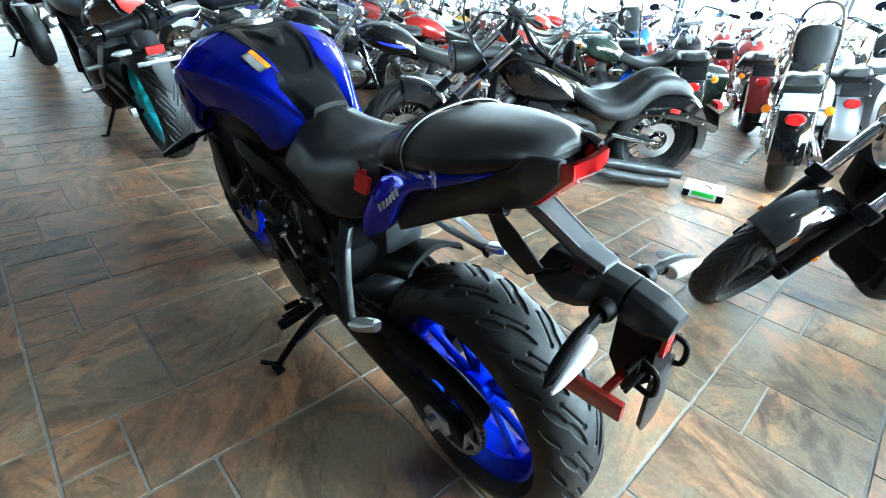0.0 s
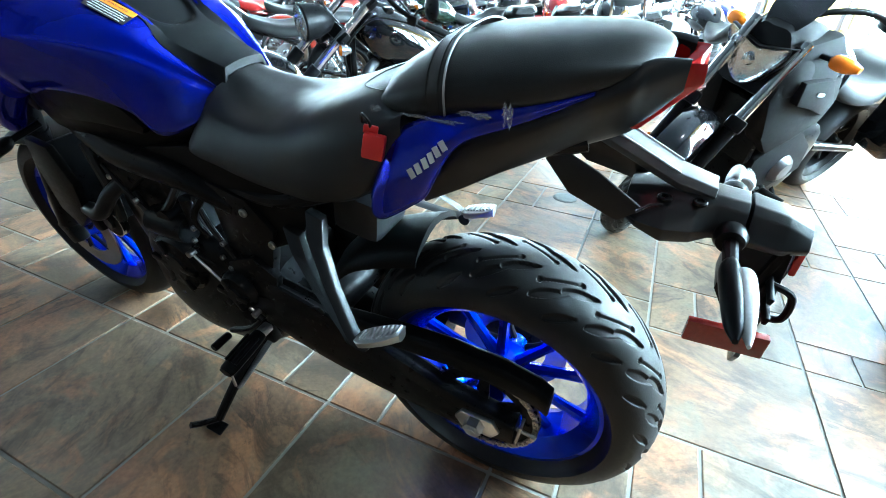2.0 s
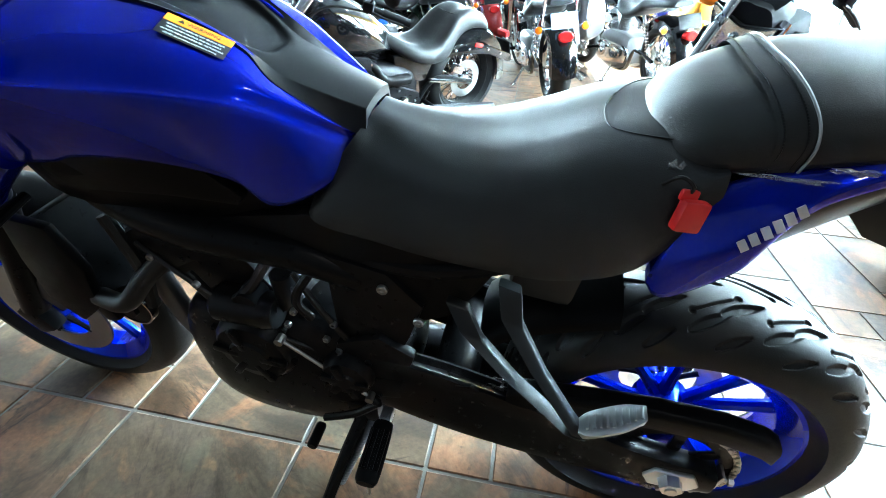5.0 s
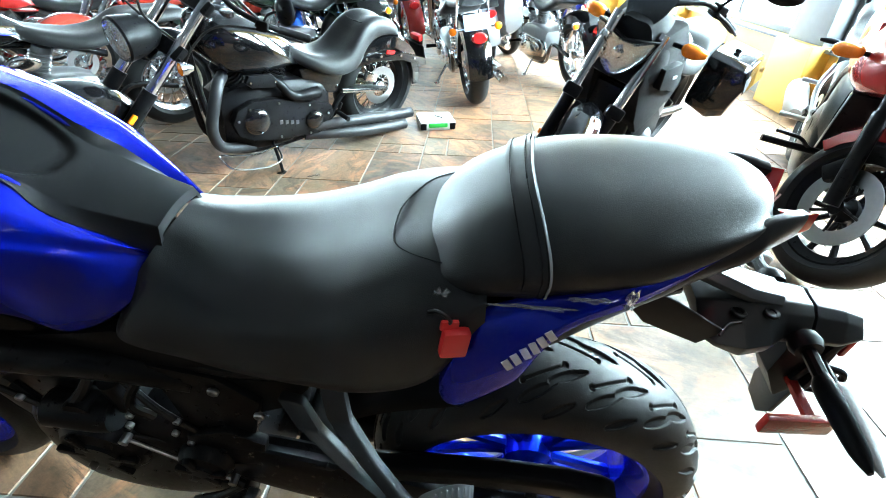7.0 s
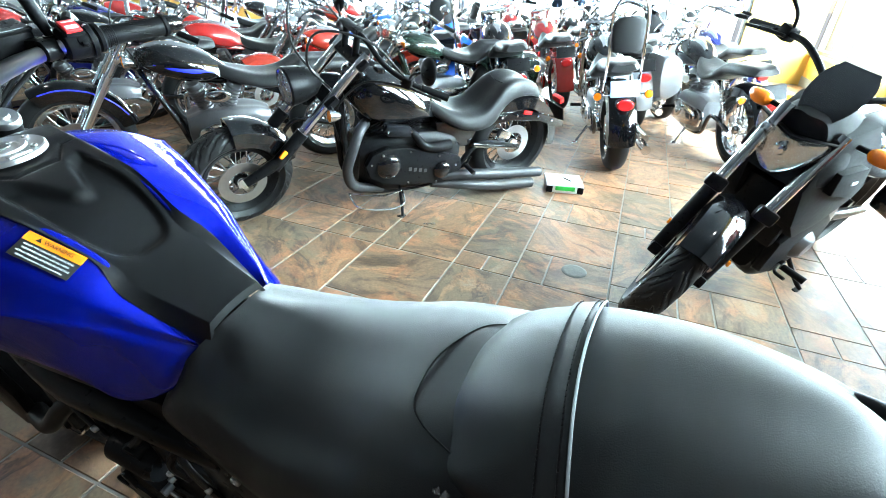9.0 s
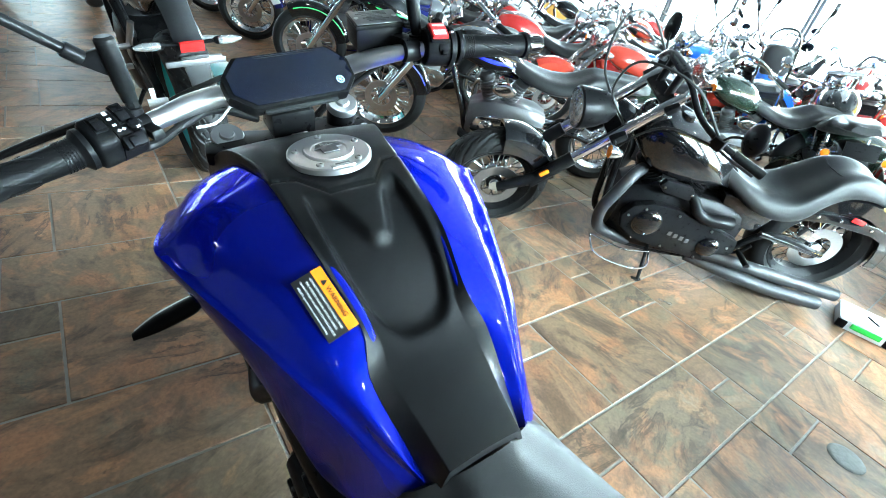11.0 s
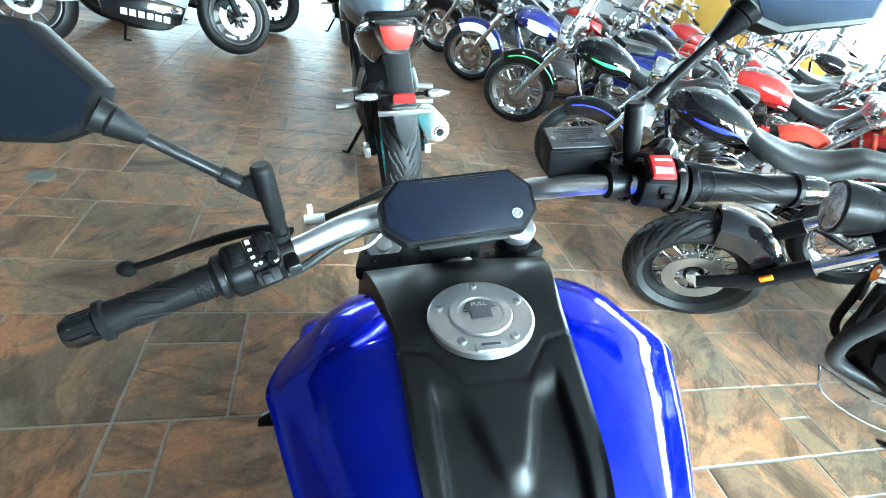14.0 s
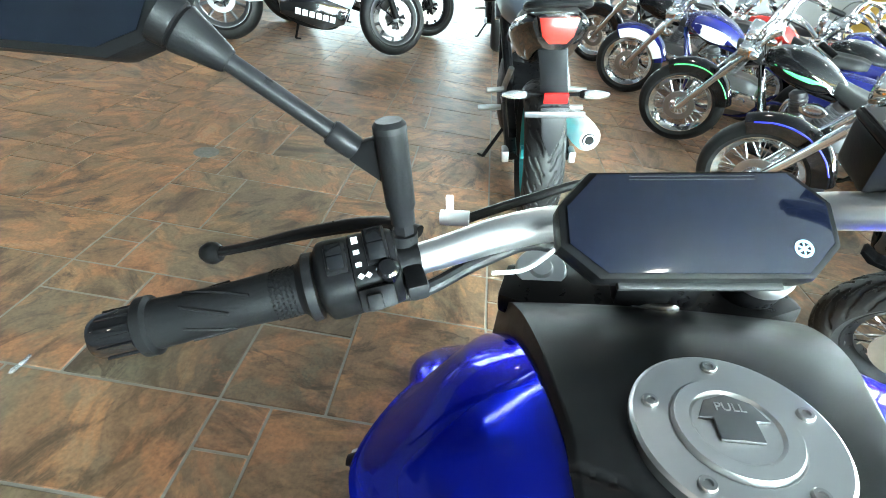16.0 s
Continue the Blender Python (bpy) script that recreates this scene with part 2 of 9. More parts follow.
def slate_tile():
    """Rustic porcelain: brown, rust and grey clouds with dark mineral streaks, each tile its own."""
    m = bpy.data.materials.new("rustic_slate_tile")
    m.use_nodes = True
    nt = m.node_tree
    L = nt.links.new
    b = nt.nodes["Principled BSDF"]
    geo = nt.nodes.new("ShaderNodeNewGeometry")
    info = nt.nodes.new("ShaderNodeObjectInfo")
    rnd = nt.nodes.new("ShaderNodeMath")
    rnd.operation = "ADD"
    L(info.outputs["Random"], rnd.inputs[0])
    L(geo.outputs["Random Per Island"], rnd.inputs[1])
    shift = nt.nodes.new("ShaderNodeVectorMath")
    shift.operation = "MULTIPLY_ADD"
    co = nt.nodes.new("ShaderNodeTexCoord")
    comb = nt.nodes.new("ShaderNodeCombineXYZ")
    for k in range(3):
        L(rnd.outputs[0], comb.inputs[k])
    shift.inputs[1].default_value = (37.0, 53.0, 11.0)
    L(comb.outputs[0], shift.inputs[0])
    L(geo.outputs["Position"], shift.inputs[2])
    turn = nt.nodes.new("ShaderNodeVectorRotate")
    turn.rotation_type = "Z_AXIS"
    ang = nt.nodes.new("ShaderNodeMath")
    ang.operation = "MULTIPLY"
    ang.inputs[1].default_value = 5.0
    L(rnd.outputs[0], ang.inputs[0])
    L(ang.outputs[0], turn.inputs["Angle"])
    L(shift.outputs[0], turn.inputs["Vector"])

    def noise_at(scale, detail, rough=0.55, stretch=None, distort=0.0):
        n = node(nt, "ShaderNodeTexNoise", Scale=scale, Detail=detail, Roughness=rough, Distortion=distort)
        if stretch:
            mp = nt.nodes.new("ShaderNodeMapping")
            mp.inputs["Scale"].default_value = stretch
            L(turn.outputs[0], mp.inputs["Vector"])
            L(mp.outputs[0], n.inputs["Vector"])
        else:
            L(turn.outputs[0], n.inputs["Vector"])
        return n

    def ramp(src, stops):
        r = nt.nodes.new("ShaderNodeValToRGB")
        while len(r.color_ramp.elements) < len(stops):
            r.color_ramp.elements.new(0.5)
        for e, (at, col) in zip(r.color_ramp.elements, stops):
            e.position, e.color = at, (*col, 1.0)
        L(src, r.inputs[0])
        return r

    def mix(fac, a, c, kind="MIX"):
        x = nt.nodes.new("ShaderNodeMix")
        x.data_type, x.blend_type = "RGBA", kind
        if hasattr(fac, "is_linked"):
            L(fac, x.inputs[0])
        else:
            x.inputs[0].default_value = fac
        L(a, x.inputs[6])
        L(c, x.inputs[7])
        return x.outputs[2]

    clouds = ramp(noise_at(3.4, 7, 0.60, (0.7, 1.2, 1.0), 0.9).outputs[0], [(0.28, (0.050, 0.033, 0.023)), (0.40, (0.105, 0.071, 0.047)), (0.48, (0.185, 0.130, 0.088)), (0.54, (0.150, 0.105, 0.072)), (0.60, (0.29, 0.170, 0.098)), (0.68, (0.27, 0.205, 0.145)), (0.8, (0.17, 0.155, 0.13))])
    tint = ramp(rnd.outputs[0], [(0.0, (0.82, 0.86, 0.86)), (0.3, (0.72, 0.69, 0.64)), (0.55, (1.0, 0.98, 0.92)), (0.8, (1.08, 1.0, 0.90)), (1.0, (1.16, 0.92, 0.76))])
    body = mix(1.0, clouds.outputs[0], tint.outputs[0], "MULTIPLY")
    olive = nt.nodes.new("ShaderNodeRGB")
    olive.outputs[0].default_value = (0.150, 0.130, 0.088, 1)
    patch = ramp(noise_at(4.4, 5, 0.6, None, 0.5).outputs[0], [(0.54, (0, 0, 0)), (0.68, (0.6, 0.6, 0.6))])
    body = mix(patch.outputs[0], body, olive.outputs[0])
    rust = nt.nodes.new("ShaderNodeRGB")
    rust.outputs[0].default_value = (0.36, 0.150, 0.070, 1)
    warm = ramp(noise_at(5.2, 6, 0.62, None, 0.6).outputs[0], [(0.52, (0, 0, 0)), (0.66, (0.75, 0.75, 0.75))])
    body = mix(warm.outputs[0], body, rust.outputs[0])
    dark = nt.nodes.new("ShaderNodeRGB")
    dark.outputs[0].default_value = (0.032, 0.020, 0.013, 1)
    smoke = ramp(noise_at(4.8, 6, 0.66, (0.6, 1.3, 1.0), 1.6).outputs[0], [(0.53, (0, 0, 0)), (0.68, (0.8, 0.8, 0.8))])
    body = mix(smoke.outputs[0], body, dark.outputs[0])
    streak_n = noise_at(5.0, 8, 0.66, (0.5, 1.4, 1.0), 2.0)
    streak = ramp(streak_n.outputs[0], [(0.53, (0, 0, 0)), (0.575, (0.9, 0.9, 0.9)), (0.60, (0.6, 0.6, 0.6)), (0.66, (0.1, 0.1, 0.1))])
    where = ramp(noise_at(2.6, 4).outputs[0], [(0.50, (0, 0, 0)), (0.64, (0.9, 0.9, 0.9))])
    amount = nt.nodes.new("ShaderNodeMath")
    amount.operation = "MULTIPLY"
    L(streak.outputs[0], amount.inputs[0])
    L(where.outputs[0], amount.inputs[1])
    col = mix(amount.outputs[0], body, dark.outputs[0])
    fine_n = noise_at(34.0, 6, 0.7, (0.6, 1.2, 1.0), 0.6)
    fleck = ramp(fine_n.outputs[0], [(0.61, (0, 0, 0)), (0.69, (0.5, 0.5, 0.5))])
    col = mix(fleck.outputs[0], col, dark.outputs[0])
    grain = ramp(noise_at(90.0, 3).outputs[0], [(0.3, (0.78, 0.78, 0.78)), (0.7, (1.16, 1.16, 1.16))])
    col = mix(1.0, col, grain.outputs[0], "MULTIPLY")
    L(col, b.inputs["Base Color"])
    rr = nt.nodes.new("ShaderNodeMapRange")
    rr.inputs["To Min"].default_value, rr.inputs["To Max"].default_value = 0.30, 0.55
    L(streak_n.outputs[0], rr.inputs[0])
    L(rr.outputs[0], b.inputs["Roughness"])
    bp = node(nt, "ShaderNodeBump", Strength=0.45, Distance=0.004)
    L(noise_at(11.0, 6, 0.6, (0.6, 1.2, 1.0)).outputs[0], bp.inputs["Height"])
    L(bp.outputs[0], b.inputs["Normal"])
    return m


TILE = slate_tile()


def in_room(name, bm, material, label="", category=""):
    ob = finish(bm, name, material)
    ob.matrix_world = ROOM
    return tagged(ob, label, category, "", "structure")


ground = in_room("ground", box((400, 400, 0.2), (0, 0, -0.35), bevel=0), PAVING, "pale concrete ground outside the showroom", "ground")
floor = in_room("floor", box((21.4, 20.2, 0.25), (0.4, 6.8, -0.1285), bevel=0), GROUT, "grouted bed of the rustic tile floor", "floor")
in_room("ceiling", box((21.4, 20.2, 0.2), (0.4, 6.8, 3.75), bevel=0), CEILING, "dark painted showroom ceiling", "ceiling")


def window(name, wide, high, m, columns):
    """A fixed shop window with its frame and panes."""
    frame_bar = 0.06
    w = finish(joined(*[box((frame_bar, 0.10, high), ((i / columns - 0.5) * (wide - frame_bar), 0, high / 2), bevel=0.004) for i in range(columns + 1)],
                      box((wide, 0.11, frame_bar), (0, 0, frame_bar / 2), bevel=0.004), box((wide, 0.11, frame_bar), (0, 0, high - frame_bar / 2), bevel=0.004)), name, FRAME_GREY)
    w.matrix_world = m
    tagged(w, "large fixed shop window in a grey metal frame", "window", "", "structure")
    part("window_sill", box((wide, 0.2, 0.03), (0, 0.06, -0.017), bevel=0.004), FRAME_GREY, w)
    for i in range(columns):
        p = part("pane", box(((wide - frame_bar) / columns - frame_bar - 0.004, 0.008, high - 2 * frame_bar - 0.004), ((i + 0.5) / columns * (wide - frame_bar) - (wide - frame_bar) / 2, 0, high / 2), bevel=0), GLASS, w)
        p.visible_shadow = False


SILL, HEAD, TOP = 0.55, 3.15, 3.65
# south side: solid to the west, shop windows over a yellow parapet to the east
in_room("wall_south", joined(box((9.8, 0.2, SILL), (5.7, -2.80, SILL / 2), bevel=0), box((9.8, 0.2, TOP - HEAD), (5.7, -2.80, (TOP + HEAD) / 2), bevel=0)), YELLOW_WALL, "yellow painted parapet wall under the shop windows", "wall")
in_room("wall_south_west", box((10.8, 0.2, TOP), (-4.6, -2.80, TOP / 2), bevel=0), GREY_WALL, "plain grey showroom wall", "wall")
in_room("baseboard_south", box((20.4, 0.012, 0.16), (0.2, -2.692, 0.08), bevel=0.003), SKIRTING, "grey tiled skirting", "skirting")
for k, u in enumerate((3.85, 6.9)):
    in_room("pilaster_%d" % (k + 1), box((0.55, 0.16, SILL + 0.01), (u, -2.62, (SILL + 0.01) / 2), bevel=0.006), YELLOW_WALL, "yellow painted pilaster foot", "pilaster")
    in_room("pillar_%d" % (k + 1), box((0.5, 0.3, HEAD - SILL), (u, -2.77, (HEAD + SILL) / 2 + 0.006), bevel=0.006), FRAME_GREY, "grey clad pillar between shop windows", "pillar")
for k, (u0, u1) in enumerate(((0.82, 3.59), (4.11, 6.64), (7.16, 10.28))):
    window("window_%d" % (k + 1), u1 - u0, HEAD - SILL, ROOM @ pose((u0 + u1) / 2, -2.80, SILL), 2)
# east side: shop windows along the whole length
in_room("wall_east", joined(box((0.2, 19.5, SILL), (10.4, 7.0, SILL / 2), bevel=0), box((0.2, 19.5, TOP - HEAD), (10.4, 7.0, (TOP + HEAD) / 2), bevel=0),
                            box((0.2, 1.15, HEAD - SILL), (10.4, -2.125, (HEAD + SILL) / 2), bevel=0), box((0.2, 4.4, HEAD - SILL), (10.4, 14.55, (HEAD + SILL) / 2), bevel=0)), YELLOW_WALL, "yellow painted parapet wall under long shop windows", "wall")
for k in range(5):
    v0 = -1.55 + k * 2.78
    window("window_%d" % (k + 4), 2.76, HEAD - SILL, ROOM @ pose(10.4, v0 + 1.39, SILL, 0, 0, 90), 2)
in_room("wall_north", joined(box((3.4, 0.2, TOP), (-8.3, 16.65, TOP / 2), bevel=0), box((7.7, 0.2, TOP), (6.45, 16.65, TOP / 2), bevel=0), box((9.2, 0.2, SILL), (-2.0, 16.65, SILL / 2), bevel=0), box((9.2, 0.2, TOP - HEAD), (-2.0, 16.65, (TOP + HEAD) / 2), bevel=0)), GREY_WALL, "plain grey showroom wall", "wall")
window("window_9", 9.16, HEAD - SILL, ROOM @ pose(-2.0, 16.65, SILL), 5)
in_room("wall_west", box((0.2, 19.5, TOP), (-10.0, 6.9, TOP / 2), bevel=0), DARK_WALL, "dark painted showroom wall", "wall")

# ceiling lamps
GLOW = bpy.data.materials.new("lamp_diffuser")
GLOW.use_nodes = True
GLOW.node_tree.nodes["Principled BSDF"].inputs["Emission Color"].default_value = (1.0, 0.97, 0.93, 1)
GLOW.node_tree.nodes["Principled BSDF"].inputs["Emission Strength"].default_value = 4.0
for k, (u, v) in enumerate([(u, v) for u in (-6.0, -2.6, 0.8, 4.2) for v in (-1.4, 4.7, 8.6)]):
    lamp = thing("ceiling_light", "round recessed ceiling lamp with white rim", "ceiling lamp", ROOM @ pose(u, v, TOP), "ceiling lamps")
    part("rim", lathe([(0.13, -0.004), (0.16, -0.012), (0.17, -0.002), (0.17, 0.0), (0.13, 0.0), (0.13, -0.004)], 28, axis="Z"), WHITE, lamp)
    part("diffuser", lathe([(0.001, -0.006), (0.128, -0.006), (0.128, 0.0), (0.001, 0.0)], 24, axis="Z"), GLOW, lamp)
    bulb_l = bpy.data.lights.new("ceiling_bulb", "AREA")
    bulb_l.shape, bulb_l.size, bulb_l.energy, bulb_l.color = "DISK", 0.24, 4, (1.0, 0.97, 0.93)
    new("ceiling_bulb", bulb_l).matrix_world = ROOM @ pose(u, v, TOP - 0.03)

# ---- motorcycle pieces ----


def tyre(R, wide, rim_r, seg=64, ribs=18, cut=None):
    """A tyre round the x axis. cut(arc, lateral) gives the depth of the tread's grooves."""
    rows = []
    half = np.concatenate([np.linspace(-1, 1, ribs)])
    ang = half * 92
    rc = rim_r + 0.022
    prof = [(rim_r, -wide * 0.34), (rim_r + 0.012, -wide * 0.41)]
    prof += [(rc + (R - rc) * max(math.cos(radians(a)), 0.0) ** 0.86, wide / 2 * math.sin(radians(a))) for a in ang]
    prof += [(rim_r + 0.012, wide * 0.41), (rim_r, wide * 0.34)]
    prof = np.array(prof)
    phi = np.linspace(0, 2 * math.pi, seg, endpoint=False)
    lat = np.concatenate([[0], np.cumsum(np.hypot(*np.diff(prof, axis=0).T))])
    lat -= lat[len(lat) // 2] if len(lat) % 2 else (lat[len(lat) // 2] + lat[len(lat) // 2 - 1]) / 2
    rad = np.tile(prof[:, 0], (seg, 1))
    lx = np.tile(prof[:, 1], (seg, 1))
    if cut:
        P, Q = np.meshgrid(phi * R, lat, indexing="ij")
        d = cut(P, Q)
        shrink = np.clip(np.cos(np.radians(np.interp(np.abs(lat), [0, lat.max()], [0, 90]))), 0.0, 1)
        rad = rad - d * shrink
        lx = lx - np.sign(lx) * d * (1 - shrink)
    rows = [[(lx[i, j], rad[i, j] * math.sin(phi[i]), rad[i, j] * math.cos(phi[i])) for i in range(seg)] for j in range(prof.shape[0])]
    return grid(rows, True, False)


def sport_tread(R, pitches):
    """Slanted teardrop grooves and fine sipes with round ends, mirrored about the middle."""
    step = 2 * math.pi * R / pitches
    drops = [((0.000, 0.016), (0.060, 0.039), 0.0054), ((0.050, 0.040), (0.108, 0.070), 0.0058), ((0.020, 0.070), (0.068, 0.095), 0.0046)]
    sipes = [((0.036, 0.010), (0.104, 0.040))]

    def cut(P, Q):
        depth = np.zeros_like(P)
        for side in (1, -1):
            q = Q * side
            p0 = P + (0 if side > 0 else step / 2)
            for k in (-1, 0, 1):
                p = np.mod(p0, step) + k * step
                for (a, b), (c, d), w in drops:
                    vx, vy = c - a, d - b
                    n2 = vx * vx + vy * vy
                    t = np.clip(((p - a) * vx + (q - b) * vy) / n2, 0, 1)
                    dist = np.hypot(p - a - t * vx, q - b - t * vy)
                    ww = w * (0.25 + 1.1 * np.sin(np.clip(t, 0, 1) * math.pi * 0.86) ** 1.0)
                    depth = np.maximum(depth, 0.0060 * np.clip((ww - dist) / 0.0020 + 0.5, 0, 1))
                for (a, b), (c, d) in sipes:
                    vx, vy = c - a, d - b
                    t = np.clip(((p - a) * vx + (q - b) * vy) / (vx * vx + vy * vy), 0, 1)
                    dist = np.hypot(p - a - t * vx, q - b - t * vy)
                    near = np.minimum(np.hypot(p - a, q - b), np.hypot(p - c, q - d))
                    depth = np.maximum(depth, 0.004 * np.clip((0.0019 - dist) / 0.002 + 0.5, 0, 1))
                    depth = np.maximum(depth, 0.005 * np.clip((0.0048 - near) / 0.002 + 0.5, 0, 1))
        return depth
    return cut


def rim(rim_r, wide, seg=48):
    """The barrel of a cast wheel, round the x axis."""
    w = wide * 0.36
    return lathe([(rim_r + 0.004, -w), (rim_r + 0.004, -w + 0.008), (rim_r - 0.014, -w + 0.016), (rim_r - 0.026, -w * 0.5), (rim_r - 0.026, w * 0.5), (rim_r - 0.014, w - 0.016), (rim_r + 0.004, w - 0.008), (rim_r + 0.004, w),
                  (rim_r - 0.004, w), (rim_r - 0.018, w - 0.01), (rim_r - 0.034, w * 0.5), (rim_r - 0.034, -w * 0.5), (rim_r - 0.018, -w + 0.01), (rim_r - 0.004, -w), (rim_r + 0.004, -w)], seg)


def cast_spoke(r0, r1, a, lean, thick=0.012, wide=0.03, x=0.0):
    """One cast spoke from the hub to the barrel, in the wheel's plane."""
    p0 = Vector((x, r0 * math.sin(a), r0 * math.cos(a)))
    p1 = Vector((x, r1 * math.sin(a + lean), r1 * math.cos(a + lean)))
    return tube([p0, (p0 + p1) / 2, p1], [wide * 0.5, wide * 0.36, wide * 0.46], 8, 6, squash=1.0)


def cast_wheel(parent, name, R, wide, rim_r, at, rim_mat, turn=None, seg=64, cut=None, ribs=18, disc=0, pairs=5, tyre_seg=None, disc_r=0.13):
    """Tyre with cast rim, spokes, hub and brake discs, as a part of a motorcycle."""
    m = Matrix.Translation(at) @ (turn or Matrix())
    w = part(name, moved(tyre(R, wide, rim_r, tyre_seg or seg, ribs, cut), m), RUBBER, parent)
    part("rim", moved(rim(rim_r, wide, seg), m), rim_mat, w)
    for i in range(pairs):
        a = 2 * math.pi * i / pairs + 0.3
        part("spoke", moved(joined(cast_spoke(0.035, rim_r - 0.026, a - 0.12, -0.16), cast_spoke(0.035, rim_r - 0.026, a + 0.12, 0.16)), m), rim_mat, w)
    part("hub", moved(lathe([(0.012, -0.075), (0.03, -0.075), (0.034, -0.05), (0.05, -0.03), (0.05, 0.03), (0.034, 0.05), (0.03, 0.075), (0.012, 0.075)], 24), m), rim_mat, w)
    for s in ((-1, 1) if disc == 2 else (1,) if disc == 1 else ()):
        part("brake_disc", moved(lathe([(disc_r * 0.62, s * 0.062), (disc_r, s * 0.062), (disc_r, s * 0.067), (disc_r * 0.62, s * 0.067), (disc_r * 0.62, s * 0.062)], 40), m), STEEL, w)
        part("disc_carrier", moved(joined(*[cast_spoke(0.03, disc_r * 0.66, 2 * math.pi * k / 5, 0.2, wide=0.016, x=s * 0.062) for k in range(5)]), m), BLACK_METAL, w)
    return w


def wire_wheel(parent, name, R, wide, rim_r, at, rim_mat=None, turn=None, spokes=20, disc=1, seg=40, side=1, cut=None):
    """Tyre with chromed rim, wire spokes, hub and a drilled disc."""
    m = Matrix.Translation(at) @ (turn or Matrix())
    w = part(name, moved(tyre(R, wide, rim_r, 360 if cut else seg, 50 if cut else 12, cut), m), RUBBER, parent)
    part("rim", moved(rim(rim_r, wide * 0.95, seg), m), rim_mat or CHROME, w)
    wires = []
    for i in range(spokes):
        for s in (-1, 1):
            a = 2 * math.pi * (i + 0.5 * (s > 0)) / spokes
            lean = 0.5 if i % 2 else -0.5
            p0 = Vector((s * 0.035, 0.04 * math.sin(a - lean), 0.04 * math.cos(a - lean)))
            p1 = Vector((0, (rim_r - 0.025) * math.sin(a), (rim_r - 0.025) * math.cos(a)))
            wires.append(tube([p0, p1], 0.003, 4, 2))
    tagged(part("wire_spokes", moved(joined(*wires), m), CHROME, w), kind="stuff")
    part("hub", moved(lathe([(0.012, -0.07), (0.028, -0.07), (0.042, -0.045), (0.042, -0.03), (0.03, -0.02), (0.03, 0.02), (0.042, 0.03), (0.042, 0.045), (0.028, 0.07), (0.012, 0.07)], 20), m), CHROME, w)
    if disc:
        part("brake_disc", moved(lathe([(0.070, side * 0.062), (0.118, side * 0.062), (0.118, side * 0.067), (0.070, side * 0.067), (0.070, side * 0.062)], 32), m), STEEL, w)
    return w


def bolt(at, axis="X", r=0.006, h=0.005, out=-1):
    """A socket-headed bolt."""
    return lathe([(0.0005, 0), (r, 0), (r, out * h * 0.7), (r * 0.85, out * h), (r * 0.5, out * h), (r * 0.45, out * h * 0.45), (0.0005, out * h * 0.45)], 14, at, axis)


# ---- the blue naked motorcycle ----
BIKE = pose(0.03, 0, 0, 0, 0, 1.2) @ pose(0, 0, 0, 0, -9.3, 0)
bike = thing("motorcycle", "blue naked motorcycle leaning on its side stand on the tiles", "motorcycle", BIKE)
AXLE = 0.317


def both(name, bm, material, label=""):
    """The same piece on the left and the right."""
    b2 = bm.copy()
    return part(name, bm, material, bike, label), part(name, moved(b2, FLIP), material, bike, label)


# wheels
rear = cast_wheel(bike, "rear_wheel", 0.319, 0.186, 0.220, (0, 0, AXLE), BLUE_RIM, None, 72, sport_tread(0.319, 18), 124, 1, 5, 1080, 0.12)
STEER = Matrix.Translation((0, 1.13, 0.9)) @ Matrix.Rotation(radians(1.5), 4, Vector((0, -0.42, 0.91))) @ Matrix.Translation((0, -1.13, -0.9))
front = cast_wheel(bike, "front_wheel", 0.303, 0.122, 0.219, (0, 0, 0), BLUE_RIM, STEER @ Matrix.Translation((0, 1.395, 0.303)), 56, None, 18, 2, 5, 72, 0.145)

# final drive
sprocket = part("sprocket", joined(lathe([(0.082, -0.112), (0.106, -0.112), (0.106, -0.105), (0.082, -0.105), (0.082, -0.112)], 43, (0, 0, AXLE)),
                                   *[moved(box((0.006, 0.007, 0.011), (-0.1085, 0, 0.110), bevel=0.002), Matrix.Translation((0, 0, AXLE)) @ Matrix.Rotation(2 * math.pi * k / 43, 4, "X")) for k in range(43)],
                                   *[moved(box((0.007, 0.022, 0.06), (-0.1085, 0, 0.06), bevel=0.003), Matrix.Translation((0, 0, AXLE)) @ Matrix.Rotation(2 * math.pi * k / 6, 4, "X")) for k in range(6)]), BLACK_METAL, rear)


def chain_links():
    R0, R1, far = 0.110, 0.040, 0.50
    zc = 0.40
    path = []
    top = Vector((0, far, zc + R1)) - Vector((0, 0, AXLE + R0))
    for k in range(34):
        path.append(Vector((0, 0, AXLE + R0)) + top * (k / 34))
    for k in range(9):
        a = math.pi / 2 - math.pi * k / 8
        path.append(Vector((0, far + R1 * math.cos(a), zc + R1 * math.sin(a))))
    bottom = Vector((0, 0, AXLE - R0)) - Vector((0, far, zc - R1))
    for k in range(1, 34):
        path.append(Vector((0, far, zc - R1)) + bottom * (k / 34))
    for k in range(24):
        a = -math.pi / 2 - math.pi * k / 24
        path.append(Vector((0, R0 * math.cos(a), AXLE + R0 * math.sin(a))))
    links = []
    for i, p in enumerate(path):
        q = path[(i + 1) % len(path)]
        d = (q - p)
        ang = math.degrees(math.atan2(d.z, d.y))
        x = 0.0085 if i % 2 else 0.0062
        for s in (-1, 1):
            links.append(box((0.0022, d.length * 1.32, 0.0115), (-0.1085 + s * x, *((p + q) / 2)[1:]), (ang, 0, 0), 0.0008))
        links.append(lathe([(0.0042, -0.011), (0.0042, 0.011)], 8, (-0.1085, p.y, p.z)))
    return joined(*links)


